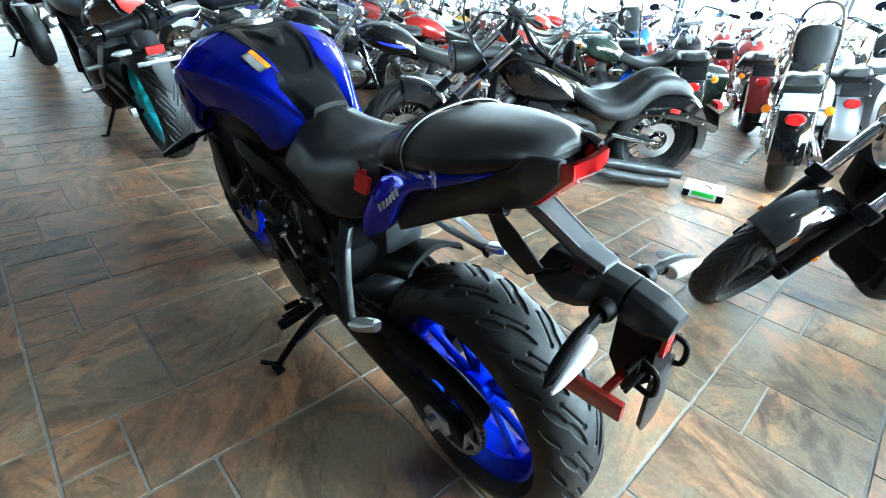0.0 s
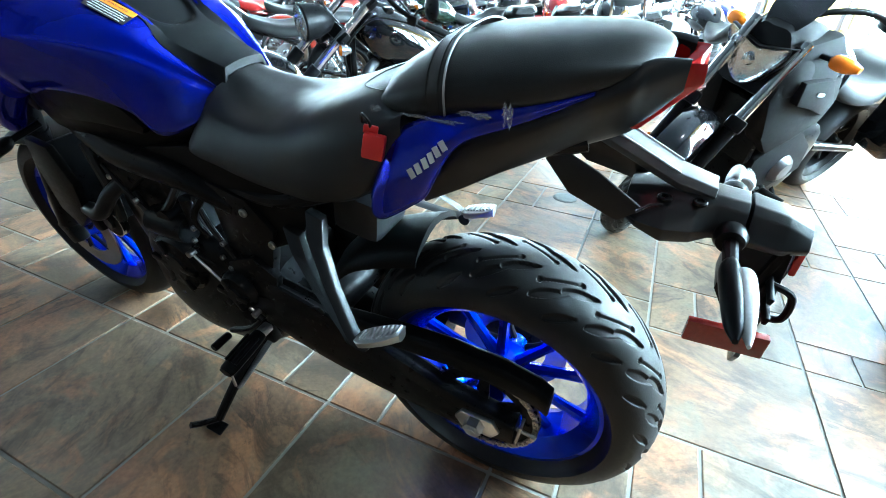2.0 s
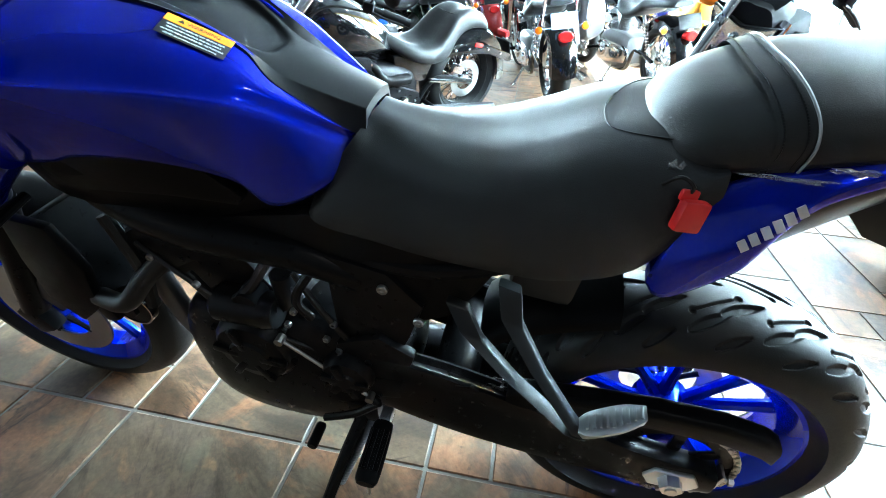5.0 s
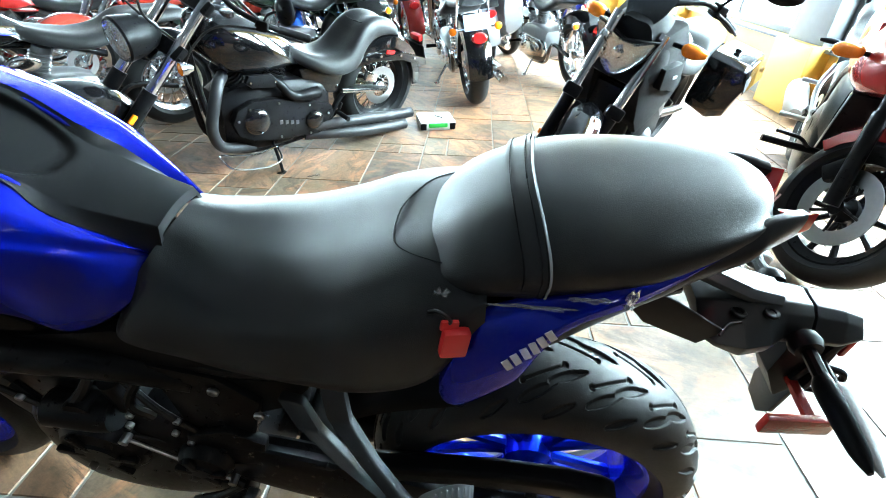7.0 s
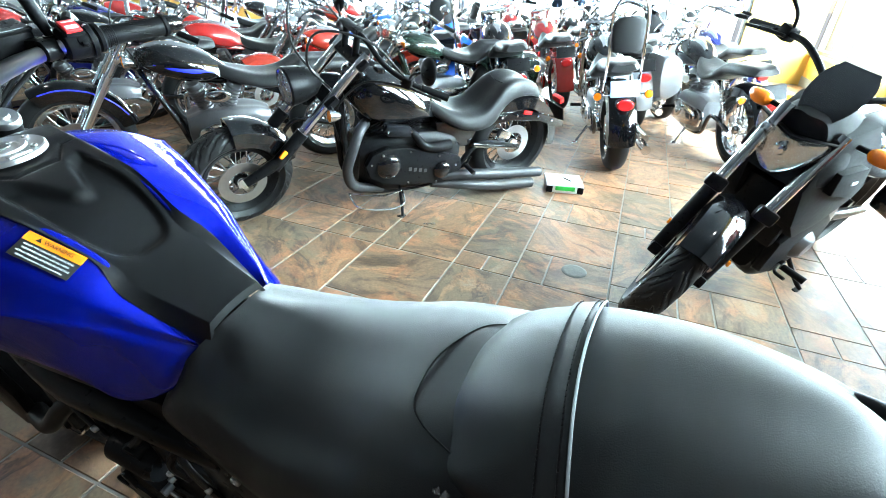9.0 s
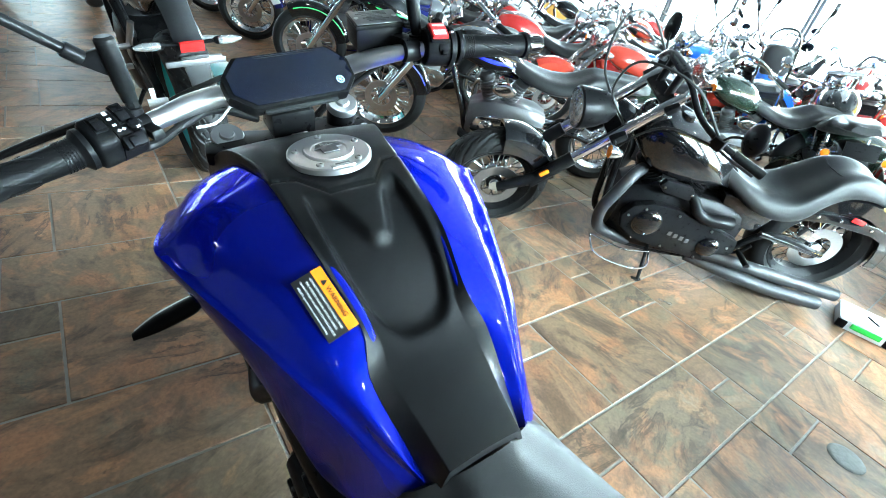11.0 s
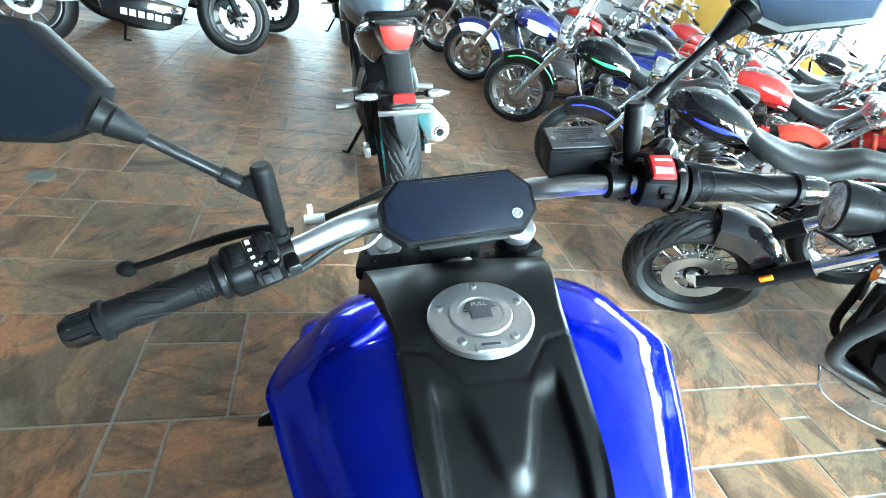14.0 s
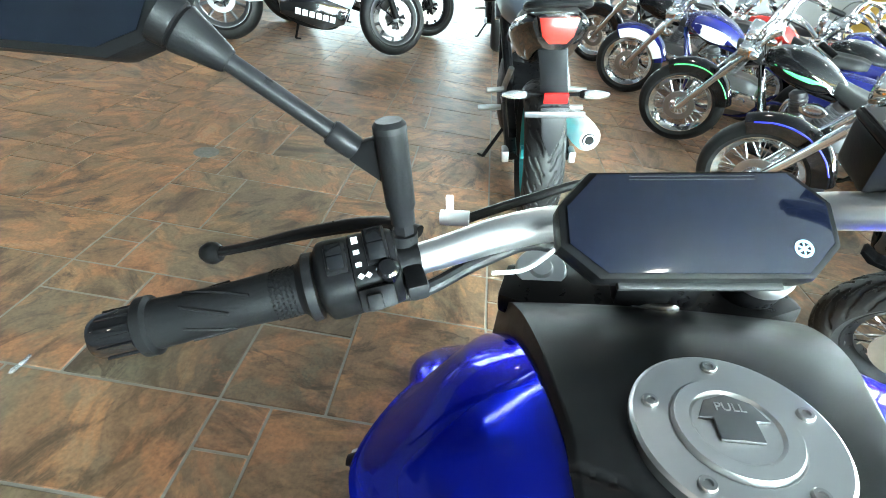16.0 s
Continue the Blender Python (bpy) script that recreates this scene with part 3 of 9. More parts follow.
part("drive_chain", chain_links(), CHAIN, bike, "oiled steel drive chain")
# swingarm: a bowed box arm on each side
arm_l = loft([[(-0.135 - 0.008 * k, y, zt), (-0.118, y, zt + 0.006), (-0.100, y, zt), (-0.100, y, zb), (-0.118, y, zb - 0.006), (-0.135 - 0.008 * k, y, zb)]
              for y, zt, zb, k in ((0.56, 0.475, 0.345, 0), (0.42, 0.455, 0.315, 1), (0.30, 0.425, 0.292, 1), (0.18, 0.392, 0.278, 1), (0.07, 0.355, 0.272, 1), (-0.03, 0.338, 0.276, 1), (-0.075, 0.33, 0.285, 1))], 24, 30)
both("swingarm_leg", arm_l, BLACK_METAL)
part("swingarm_bridge", tube([(-0.11, 0.40, 0.39), (0.11, 0.40, 0.39)], 0.045, 14), BLACK_METAL, bike)
part("chain_guard", facets([[(-0.139, y, zt - 0.010), (-0.133, y, zt), (-0.108, y, zt + 0.002), (-0.101, y, zt - 0.006), (-0.101, y, zt - 0.030), (-0.131, y, zt - 0.046), (-0.139, y, zt - 0.043)]
                            for y, zt in ((0.30, 0.462), (0.24, 0.470), (0.15, 0.480), (0.06, 0.486), (-0.04, 0.482), (-0.105, 0.466), (-0.128, 0.450))], 0.004), BLACK_PLASTIC, bike, "black plastic chain guard")
axle_block = part("axle_adjuster", joined(slab([(-0.035, 0.288), (0.03, 0.288), (0.045, 0.313), (0.03, 0.338), (-0.035, 0.338), (-0.05, 0.313)], -0.152, -0.138, bevel=0.004), lathe([(0.012, -0.17), (0.019, -0.17), (0.021, -0.15), (0.021, -0.14), (0.012, -0.14)], 6, (0, 0, AXLE)),
                                            lathe([(0.001, -0.174), (0.010, -0.174), (0.010, -0.168), (0.001, -0.168)], 16, (0, 0, AXLE))), ALLOY, bike, "bare alloy axle adjuster block")
part("adjuster_bolt", joined(tube([(-0.122, -0.07, 0.308), (-0.122, -0.115, 0.302)], 0.004, 8), box((0.03, 0.006, 0.06), (-0.122, -0.082, 0.307), (6, 0, 0), 0.002), lathe([(0.001, 0), (0.008, 0), (0.008, -0.008), (0.001, -0.008)], 6, (-0.122, -0.105, 0.303), "Y")), STEEL, bike)
part("rear_hugger", loft([[(-0.085, 0.33 * 0 + y, z - 0.03), (-0.07, y, z), (0, y + 0.004, z + 0.025), (0.07, y, z), (0.085, y, z - 0.03), (0.07, y, z - 0.012), (0, y, z + 0.012), (-0.07, y, z - 0.012)]
                          for y, z in ((0.36, 0.50), (0.30, 0.56), (0.22, 0.60), (0.15, 0.625))], 24, 14), BLACK_PLASTIC, bike)
part("shock_reservoir_box", joined(box((0.11, 0.10, 0.085), (-0.03, 0.27, 0.655), (8, 0, 0), 0.018)), GREY_PLASTIC, bike)

# tank: two painted shells under a satin black middle cover
Y = (0.535, 0.580, 0.642, 0.682, 0.752, 0.820, 0.887, 0.930, 1.000, 1.060, 1.120)
EDGE = ((0.060, 0.848), (0.066, 0.886), (0.075, 0.931), (0.066, 0.968), (0.077, 1.006), (0.084, 1.022), (0.089, 1.034), (0.095, 1.034), (0.112, 1.018), (0.125, 0.975), (0.138, 0.906))
CROWN = (0.899, 0.914, 0.938, 0.964, 1.008, 1.029, 1.041, 1.045, 1.038, 1.012, 0.965)
SIDE = ((0.063, 0.843), (0.096, 0.872), (0.126, 0.908), (0.146, 0.926), (0.174, 0.942), (0.202, 0.952), (0.225, 0.959), (0.236, 0.961), (0.216, 0.951), (0.182, 0.930), (0.147, 0.895))
BELLY = ((0.067, 0.838), (0.120, 0.812), (0.146, 0.796), (0.160, 0.836), (0.172, 0.854), (0.182, 0.860), (0.190, 0.858), (0.194, 0.848), (0.192, 0.838), (0.172, 0.818), (0.142, 0.80))
shell = loft([[(-ex, y, ez - 0.003), (-(ex * 0.45 + sx * 0.55), y, ez * 0.45 + sz * 0.55 + 0.013), (-sx + 0.009, y, sz + 0.0065), (-sx - 0.001, y, sz - 0.004), (-(sx * 0.62 + bx * 0.38) - 0.004, y, sz * 0.5 + bz * 0.5), (-bx, y, bz), (-bx + 0.012, y, bz - 0.001), (-(sx - 0.022), y, sz - 0.012), (-(ex * 0.45 + sx * 0.55), y, ez * 0.45 + sz * 0.55 + 0.002), (-(ex - 0.004), y, ez - 0.012)]
              for y, (ex, ez), (sx, sz), (bx, bz) in zip(Y, EDGE, SIDE, BELLY)], 56, 64)
shell_l, shell_r = both("tank_shell", shell, BLUE, "blue metallic painted tank side")


def cover_rows():
    """The middle cover: a flat crown with a crease to each side, and a scooped U round a central tongue."""
    rows = []
    n = 170
    e = spline(EDGE, n)
    c = spline([(q, 0) for q in CROWN], n)[:, 0]
    yy = spline([(q, 0) for q in Y], n)[:, 0]
    soft = lambda v, w: 1 / (1 + math.exp(-max(-60.0, min(60.0, v / w))))
    for (ex, ez), cz, y in zip(e, c, yy):
        row = []
        k = np.interp(y, (0.535, 0.60, 0.66, 0.70, 0.76, 0.90), (0.74, 0.74, 0.72, 0.86, 0.94, 0.95))
        for s in np.linspace(-1, 1, 121):
            x, q = ex * s, abs(s)
            z = cz - 0.005 * (q / k) ** 2 if q < k else cz - 0.005 + (ez - cz + 0.005) * (q - k) / (1 - k)
            scoop = soft(1 - (abs(x) / 0.060) ** 3 - (abs(y - 0.845) / 0.178) ** 3, 0.07) * soft(0.832 + 0.5 * max(0.0, abs(x) - 0.030) - y, 0.0035)
            tongue = soft(0.011 + 0.024 * (y - 0.768) / 0.066 - abs(x), 0.0024) * soft(y - 0.766, 0.003)
            z -= 0.013 * scoop * (1 - tongue)
            line = 0.846 + 1.35 * min(0.030, max(0.0, abs(x) - 0.030)) + 0.3 * max(0.0, abs(x) - 0.06)
            z -= 0.0028 * math.exp(-((y - line) / 0.0022) ** 2)
            row.append((x, y, z))
        low = [(x * 0.97, y, z - 0.014) for x, y, z in row[::-1]]
        rows.append(row + low)
    return rows


part("tank_cover", grid(cover_rows(), True, True), TANK_PLASTIC, bike, "satin black tank middle cover", 60)
part("tank_core", loft([[(-w, y, zt), (0, y, zt + 0.02), (w, y, zt), (w * 0.9, y, zb), (0, y, zb - 0.01), (-w * 0.9, y, zb)] for y, w, zt, zb in ((0.56, 0.05, 0.80, 0.72), (0.70, 0.10, 0.86, 0.70), (0.85, 0.14, 0.93, 0.72), (1.0, 0.15, 0.93, 0.74), (1.10, 0.11, 0.90, 0.78))], 20, 16), BLACK_PLASTIC, bike)
CAP = pose(0.0, 0.921, 1.0438, -1.5, 0, 0) @ Matrix.Scale(0.86, 4)
cap = part("fuel_cap", moved(lathe([(0.038, 0.004), (0.040, 0.006), (0.062, 0.006), (0.0645, 0.004), (0.0645, -0.004), (0.038, -0.004)], 64, axis="Z"), CAP), ALLOY, bike, "brushed alloy fuel cap ring")
part("cap_lid", moved(joined(lathe([(0.001, 0.0075), (0.026, 0.0075), (0.028, 0.0095), (0.037, 0.0095), (0.0385, 0.007), (0.0385, 0.0)], 48, axis="Z")), CAP), ALLOY, cap)
part("key_flap", moved(slab([(-0.022, 0.004), (-0.013, 0.004), (-0.013, -0.012), (0.013, -0.012), (0.013, 0.004), (0.022, 0.004), (0.015, 0.018), (0, 0.024), (-0.015, 0.018)], 0.0078, 0.0105, "Z", 0.0008), CAP), DARK_ALLOY, cap)
part("hinge", moved(box((0.036, 0.012, 0.006), (0, -0.055, 0.006), bevel=0.002), CAP), ALLOY, cap)
part("mark_bar", moved(box((0.022, 0.0035, 0.0006), (0, -0.053, 0.0092), bevel=0), CAP), DARK_ALLOY, cap)
for k in range(5):
    a = math.pi / 2 + 2 * math.pi * k / 5
    part("bolt", moved(bolt((0.0515 * math.cos(a), 0.0515 * math.sin(a), 0.006), "Z", 0.0055, 0.003, 1), CAP), STEEL, cap)
flat_text("lettering", "PULL", 0.009, CAP @ pose(0, 0.013, 0.0107), ALLOY, cap)

# seats
rider = []
for y, wt, zt, ze, wb, zb, sh in ((0.532, 0.042, 0.884, 0.876, 0.092, 0.785, 0.75), (0.50, 0.056, 0.874, 0.862, 0.126, 0.760, 0.85), (0.44, 0.086, 0.860, 0.848, 0.140, 0.752, 0.55), (0.38, 0.106, 0.862, 0.848, 0.152, 0.750, 0.35),
                                  (0.31, 0.120, 0.880, 0.866, 0.160, 0.752, 0.18), (0.25, 0.128, 0.902, 0.886, 0.166, 0.760, 0.08), (0.18, 0.124, 0.922, 0.904, 0.160, 0.790, 0.02), (0.12, 0.112, 0.930, 0.910, 0.134, 0.86, 0.0)):
    half = [(0.0, zt), (wt * 0.55, zt - 0.001), (wt, ze), ((wt + wb) / 2 + 0.014, (ze + zb) / 2 + 0.022), (wb, zb), (wb * 0.5, zb - 0.006)]
    ring = half + [(0.0, zb - 0.006)] + [(-x, z) for x, z in half[:0:-1]]
    rider.append([(x, y + sh * (zt - z), z) for x, z in ring])
part("rider_seat", loft(rider, 60, 50), VINYL, bike, "black vinyl rider seat")
pillion = []
for y, w, zt, zb in ((0.200, 0.056, 0.902, 0.886), (0.184, 0.090, 0.928, 0.886), (0.14, 0.115, 0.960, 0.895), (0.06, 0.124, 0.988, 0.915), (-0.03, 0.118, 1.000, 0.934), (-0.09, 0.099, 1.005, 0.952), (-0.136, 0.074, 1.005, 0.968), (-0.162, 0.050, 0.997, 0.976), (-0.170, 0.035, 0.990, 0.980)):
    half = [(0.0, zt), (w * 0.5, zt - 0.003), (w * 0.86, zt - 0.018), (w + 0.004, (zt + zb) / 2 - 0.004), (w * 0.98, zb), (w * 0.5, zb - 0.004)]
    pillion.append([(x, y, z) for x, z in half + [(0.0, zb - 0.004)] + [(-x, z) for x, z in half[:0:-1]]])
seat2 = part("pillion_seat", loft(pillion, 60, 50), VINYL, bike, "black vinyl pillion seat with a stitched strap")


def seat_band(y0, y1, lift):
    rows = []
    for y in np.linspace(y0, y1, 5):
        cut = []
        for x in np.linspace(-1, 1, 41):
            w = np.interp(y, [-0.03, 0.06, 0.14], [0.121, 0.125, 0.116])
            zt = np.interp(y, [-0.03, 0.06, 0.14], [1.001, 0.988, 0.960])
            zb = np.interp(y, [-0.03, 0.06, 0.14], [0.932, 0.913, 0.895])
            px = [-w, -(w + 0.004), -w * 0.86, -w * 0.5, 0, w * 0.5, w * 0.86, w + 0.004, w]
            pz = [zb, (zt + zb) / 2 - 0.004, zt - 0.018, zt - 0.003, zt, zt - 0.003, zt - 0.018, (zt + zb) / 2 - 0.004, zb]
            cut.append((px, pz))
        pts = spline(list(zip(*cut[0])), 41)
        rows.append([(x * (1 + lift * 8), y + 0.015 * (1 - (x / 0.128) ** 2) + 0.004 * (x / 0.125 + 1), z + lift) for x, z in pts])
    return rows


part("seat_strap", grid(seat_band(0.064, 0.091, 0.003)), VINYL, seat2)
for yy in (0.069, 0.086):
    pts = [(p[0], p[1], p[2] + 0.0012) for p in seat_band(yy, yy + 0.001, 0.003)[0]]
    tagged(part("stitching", joined(*[tube([a, Vector(a).lerp(Vector(b), 0.6)], 0.0009, 5, 2) for a, b in zip([tuple(q) for q in spline(pts, 90)], [tuple(q) for q in spline(pts, 90)][1:])]), BLACK_METAL, seat2), kind="stuff")
part("seat_piping", tube([(p[0] * 1.008, p[1], p[2] + 0.001) for p in seat_band(0.061, 0.063, 0.002)[0][::4]], 0.0015, 6, 60), PIPING, seat2)
part("seat_seam", tube([(0.088, 0.165, 0.9205), (0.072, 0.200, 0.9155), (0.034, 0.226, 0.9110), (0.0, 0.236, 0.9085), (-0.047, 0.233, 0.9080), (-0.072, 0.211, 0.9125), (-0.092, 0.172, 0.9195)], 0.0011, 6, 50), BLACK_METAL, bike)

# tail
tail_blue = loft([[(-xt, y, zt), (-(xt * 0.4 + xm * 0.6) - 0.004, y, zt * 0.6 + zb * 0.4), (-xm, y, zt * 0.35 + zb * 0.65), (-xb, y, zb), (-xb + 0.014, y, zb + 0.002), (-xm + 0.022, y, (zt + zb) / 2), (-xt + 0.014, y, zt - 0.001)]
                  for y, zt, zb, xt, xm, xb in ((0.166, 0.800, 0.775, 0.152, 0.160, 0.162), (0.158, 0.834, 0.768, 0.146, 0.168, 0.170), (0.144, 0.864, 0.768, 0.142, 0.172, 0.173), (0.124, 0.886, 0.780, 0.139, 0.172, 0.171), (0.10, 0.899, 0.797, 0.136, 0.168, 0.166), (0.078, 0.908, 0.816, 0.134, 0.162, 0.160),
                                                (0.055, 0.916, 0.862, 0.132, 0.154, 0.150), (0.03, 0.924, 0.893, 0.128, 0.145, 0.143), (-0.02, 0.938, 0.914, 0.119, 0.130, 0.128), (-0.06, 0.948, 0.931, 0.106, 0.113, 0.112), (-0.105, 0.958, 0.951, 0.086, 0.089, 0.088))], 36, 56)
panels = both("tail_panel", tail_blue, BLUE, "blue painted tail panel")
cowl = loft([[(-xt, y, zt), (-xm, y, zm), (-xb, y, zb), (-xb + 0.012, y, zb + 0.003), (-xm + 0.014, y, zm), (-xt + 0.014, y, zt - 0.004)]
             for y, xt, zt, xm, zm, xb, zb in ((0.10, 0.112, 0.850, 0.126, 0.815, 0.122, 0.780), (0.05, 0.112, 0.885, 0.120, 0.850, 0.112, 0.808), (0.0, 0.104, 0.912, 0.113, 0.880, 0.096, 0.836), (-0.06, 0.090, 0.938, 0.102, 0.908, 0.074, 0.864),
                                               (-0.10, 0.080, 0.958, 0.090, 0.930, 0.057, 0.880), (-0.138, 0.074, 0.980, 0.084, 0.950, 0.043, 0.895), (-0.154, 0.067, 0.987, 0.075, 0.960, 0.046, 0.911), (-0.172, 0.059, 0.989, 0.064, 0.968, 0.048, 0.933), (-0.190, 0.050, 0.988, 0.053, 0.976, 0.048, 0.955))], 30, 40)
both("tail_cowl", cowl, GREY_PLASTIC, "satin black tail cowl")
part("tail_recess", slab([(-0.125, 0.968), (-0.178, 0.958), (-0.178, 0.950), (-0.125, 0.955)], -0.05, 0.05, bevel=0.002), GREY_PLASTIC, bike)
part("tail_underside", loft([[(-w, y, z), (0, y, z - 0.02), (w, y, z), (w, y, z + 0.04), (0, y, z + 0.05), (-w, y, z + 0.04)] for y, w, z in ((0.36, 0.10, 0.69), (0.22, 0.105, 0.73), (0.08, 0.10, 0.785), (-0.06, 0.068, 0.845), (-0.135, 0.036, 0.885))], 18, 12), BLACK_PLASTIC, bike)
# one lamp across the back, its two prongs reaching up and back
prongs = [[(x, y0, z0), (x, y1, z1), (x, y2, z2), (x, y2 + 0.012, z2 + 0.006), (x, y0 + 0.014, z0 - 0.004)]
          for x, y0, z0, y1, z1, y2, z2 in ((-0.047, -0.186, 0.984, -0.186, 0.956, -0.148, 0.902), (-0.041, -0.207, 0.984, -0.208, 0.963, -0.154, 0.902), (-0.024, -0.198, 0.974, -0.202, 0.948, -0.155, 0.903), (0.0, -0.176, 0.958, -0.182, 0.940, -0.152, 0.907),
                                            (0.024, -0.198, 0.974, -0.202, 0.948, -0.155, 0.903), (0.041, -0.207, 0.984, -0.208, 0.963, -0.154, 0.902), (0.047, -0.186, 0.984, -0.186, 0.956, -0.148, 0.902))]
lamp = part("tail_lamp", facets(prongs, 0.0015), RED_LENS, bike, "red V-shaped tail lamp lens")
for s in (-1, 1):
    part("lamp_edge", tube([(s * 0.030, -0.210, 0.957), (s * 0.024, -0.203, 0.951), (s * 0.004, -0.184, 0.939)], 0.0012, 6, 10), SIGNAL_LENS, lamp)

# rear mudguard with its plate carrier
arm = part("mudguard_arm", facets([[(-w, y, z), (-w * 0.72, y, z + 0.010), (w * 0.72, y, z + 0.010), (w, y, z), (w * 0.8, y, z - 0.012), (-w * 0.8, y, z - 0.012)] for y, w, z in ((-0.085, 0.034, 0.868), (-0.15, 0.030, 0.838), (-0.215, 0.027, 0.807), (-0.262, 0.024, 0.795))], 0.002), SATIN_GREY, bike, "satin grey mudguard arm")
part("arm_edge", joined(*[tube([(s * 0.024, -0.09, 0.8775), (s * 0.021, -0.15, 0.8485), (s * 0.019, -0.215, 0.8175)], 0.0016, 6) for s in (-1, 1)]), ALLOY, arm)


def pod(rows):
    """Hard-edged half shells: a flat ridge, sloping cheeks and a short skirt."""
    return facets([[(-w * 0.93, y, z - d - k), (-w, y, z - d), (-q, y, z - 0.004), (-q * 0.55, y, z + 0.004), (q * 0.55, y, z + 0.004), (q, y, z - 0.004), (w, y, z - d), (w * 0.93, y, z - d - k), (q * 0.8, y, z - d - k * 0.6), (-q * 0.8, y, z - d - k * 0.6)] for y, q, w, z, d, k in rows], 0.0025)


guard = part("mudguard", pod(((-0.158, 0.028, 0.060, 0.782, 0.014, 0.006), (-0.178, 0.030, 0.071, 0.787, 0.022, 0.012), (-0.212, 0.032, 0.074, 0.791, 0.028, 0.022), (-0.246, 0.031, 0.064, 0.793, 0.030, 0.020), (-0.268, 0.030, 0.048, 0.792, 0.032, 0.012), (-0.303, 0.029, 0.045, 0.789, 0.034, 0.010))), GREY_PLASTIC, bike, "black plastic rear mudguard")
part("mudguard_tip", pod(((-0.3065, 0.029, 0.045, 0.789, 0.034, 0.010), (-0.348, 0.027, 0.042, 0.781, 0.030, 0.010), (-0.378, 0.021, 0.032, 0.768, 0.014, 0.010))), GREY_PLASTIC, guard)
for s in (-1, 1):
    part("rib", tube([(s * 0.066, -0.176, 0.776), (s * 0.052, -0.190, 0.782), (s * 0.048, -0.205, 0.784)], 0.0022, 6, 10), GREY_PLASTIC, guard)
for x, y, z in ((-0.036, -0.205, 0.7865), (-0.033, -0.246, 0.788), (0.036, -0.205, 0.7865), (0.033, -0.246, 0.788)):
    part("bolt", bolt((x, y, z), "Z", 0.0095, 0.004, 1), BLACK_METAL, guard)
for s in (-1, 1):
    part("mudguard_wing", slab([(-0.185, 0.778), (-0.12, 0.812), (-0.055, 0.838), (-0.045, 0.815), (-0.085, 0.775), (-0.155, 0.755)], [s * q for q in (0.062, 0.052, 0.044, 0.046, 0.055, 0.066)], [s * q for q in (0.057, 0.047, 0.039, 0.041, 0.050, 0.061)], bevel=0.002), GREY_PLASTIC, guard)
for s in (-1, 1):
    stalk = part("rear_turn_signal", loft([[Vector(c) + Vector((0, math.cos(a) * ry, math.sin(a) * rz)) for a in np.linspace(0, 2 * math.pi, 10, endpoint=False)]
                                           for c, ry, rz in (((s * 0.098, -0.292, 0.756), 0.008, 0.010), ((s * 0.112, -0.293, 0.752), 0.012, 0.014), ((s * 0.15, -0.298, 0.746), 0.012, 0.014), ((s * 0.185, -0.303, 0.739), 0.010, 0.010), ((s * 0.205, -0.306, 0.735), 0.003, 0.004))], 20, 16), BLACK_PLASTIC, bike)
    part("stalk", joined(tube([(s * 0.04, -0.289, 0.764), (s * 0.10, -0.292, 0.757)], 0.009, 10), lathe([(0.006, 0), (0.018, 0.0), (0.020, s * 0.012), (0.016, s * 0.022), (0.006, s * 0.022)], 16, (s * 0.046, -0.289, 0.763))), BLACK_PLASTIC, stalk)
    part("signal_lens", loft([[Vector(c) + Vector((0, math.cos(a) * ry - 0.012, math.sin(a) * rz - 0.001)) for a in np.linspace(0, 2 * math.pi, 10, endpoint=False)]
                              for c, ry, rz in (((s * 0.108, -0.295, 0.752), 0.008, 0.011), ((s * 0.115, -0.296, 0.751), 0.014, 0.0135), ((s * 0.15, -0.300, 0.745), 0.0135, 0.012), ((s * 0.188, -0.305, 0.738), 0.007, 0.007), ((s * 0.206, -0.307, 0.735), 0.002, 0.003))], 20, 16), SIGNAL_LENS, stalk)
carrier = part("plate_carrier", joined(box((0.075, 0.012, 0.10), (0, -0.345, 0.70), (12, 0, 0), 0.003), box((0.16, 0.006, 0.012), (0, -0.36, 0.668), (12, 0, 0), 0.002), box((0.16, 0.006, 0.010), (0, -0.354, 0.70), (12, 0, 0), 0.002),
                                       slab([(-0.30, 0.76), (-0.365, 0.752), (-0.372, 0.655), (-0.335, 0.60), (-0.30, 0.66)], -0.03, 0.03, bevel=0.004)), BLACK_PLASTIC, bike)
part("clip", joined(tube([(-0.040, -0.352, 0.70), (-0.044, -0.382, 0.69), (-0.044, -0.384, 0.65), (-0.040, -0.356, 0.645)], 0.005, 8, 16), tube([(0.040, -0.352, 0.70), (0.044, -0.382, 0.69), (0.044, -0.384, 0.65), (0.040, -0.356, 0.645)], 0.005, 8, 16), box((0.09, 0.008, 0.05), (0, -0.352, 0.672), bevel=0.003)), BLACK_PLASTIC, carrier)
part("flap", slab([(-0.020, 0.66), (0.045, 0.66), (0.058, 0.54), (0.044, 0.505), (0.004, 0.500), (-0.014, 0.53)], -0.374, -0.366, "Y", 0.002), GREY_PLASTIC, carrier)
part("reflector", joined(box((0.012, 0.095, 0.036), (-0.098, -0.322, 0.640), (0, 0, 4), 0.003), box((0.075, 0.014, 0.010), (-0.062, -0.335, 0.652), (0, 0, 0), 0.003)), RED_REFLECTOR, carrier)
part("reflector", box((0.024, 0.008, 0.036), (-0.018, -0.374, 0.728), (0, 0, 0), 0.003), RED_LENS, carrier)

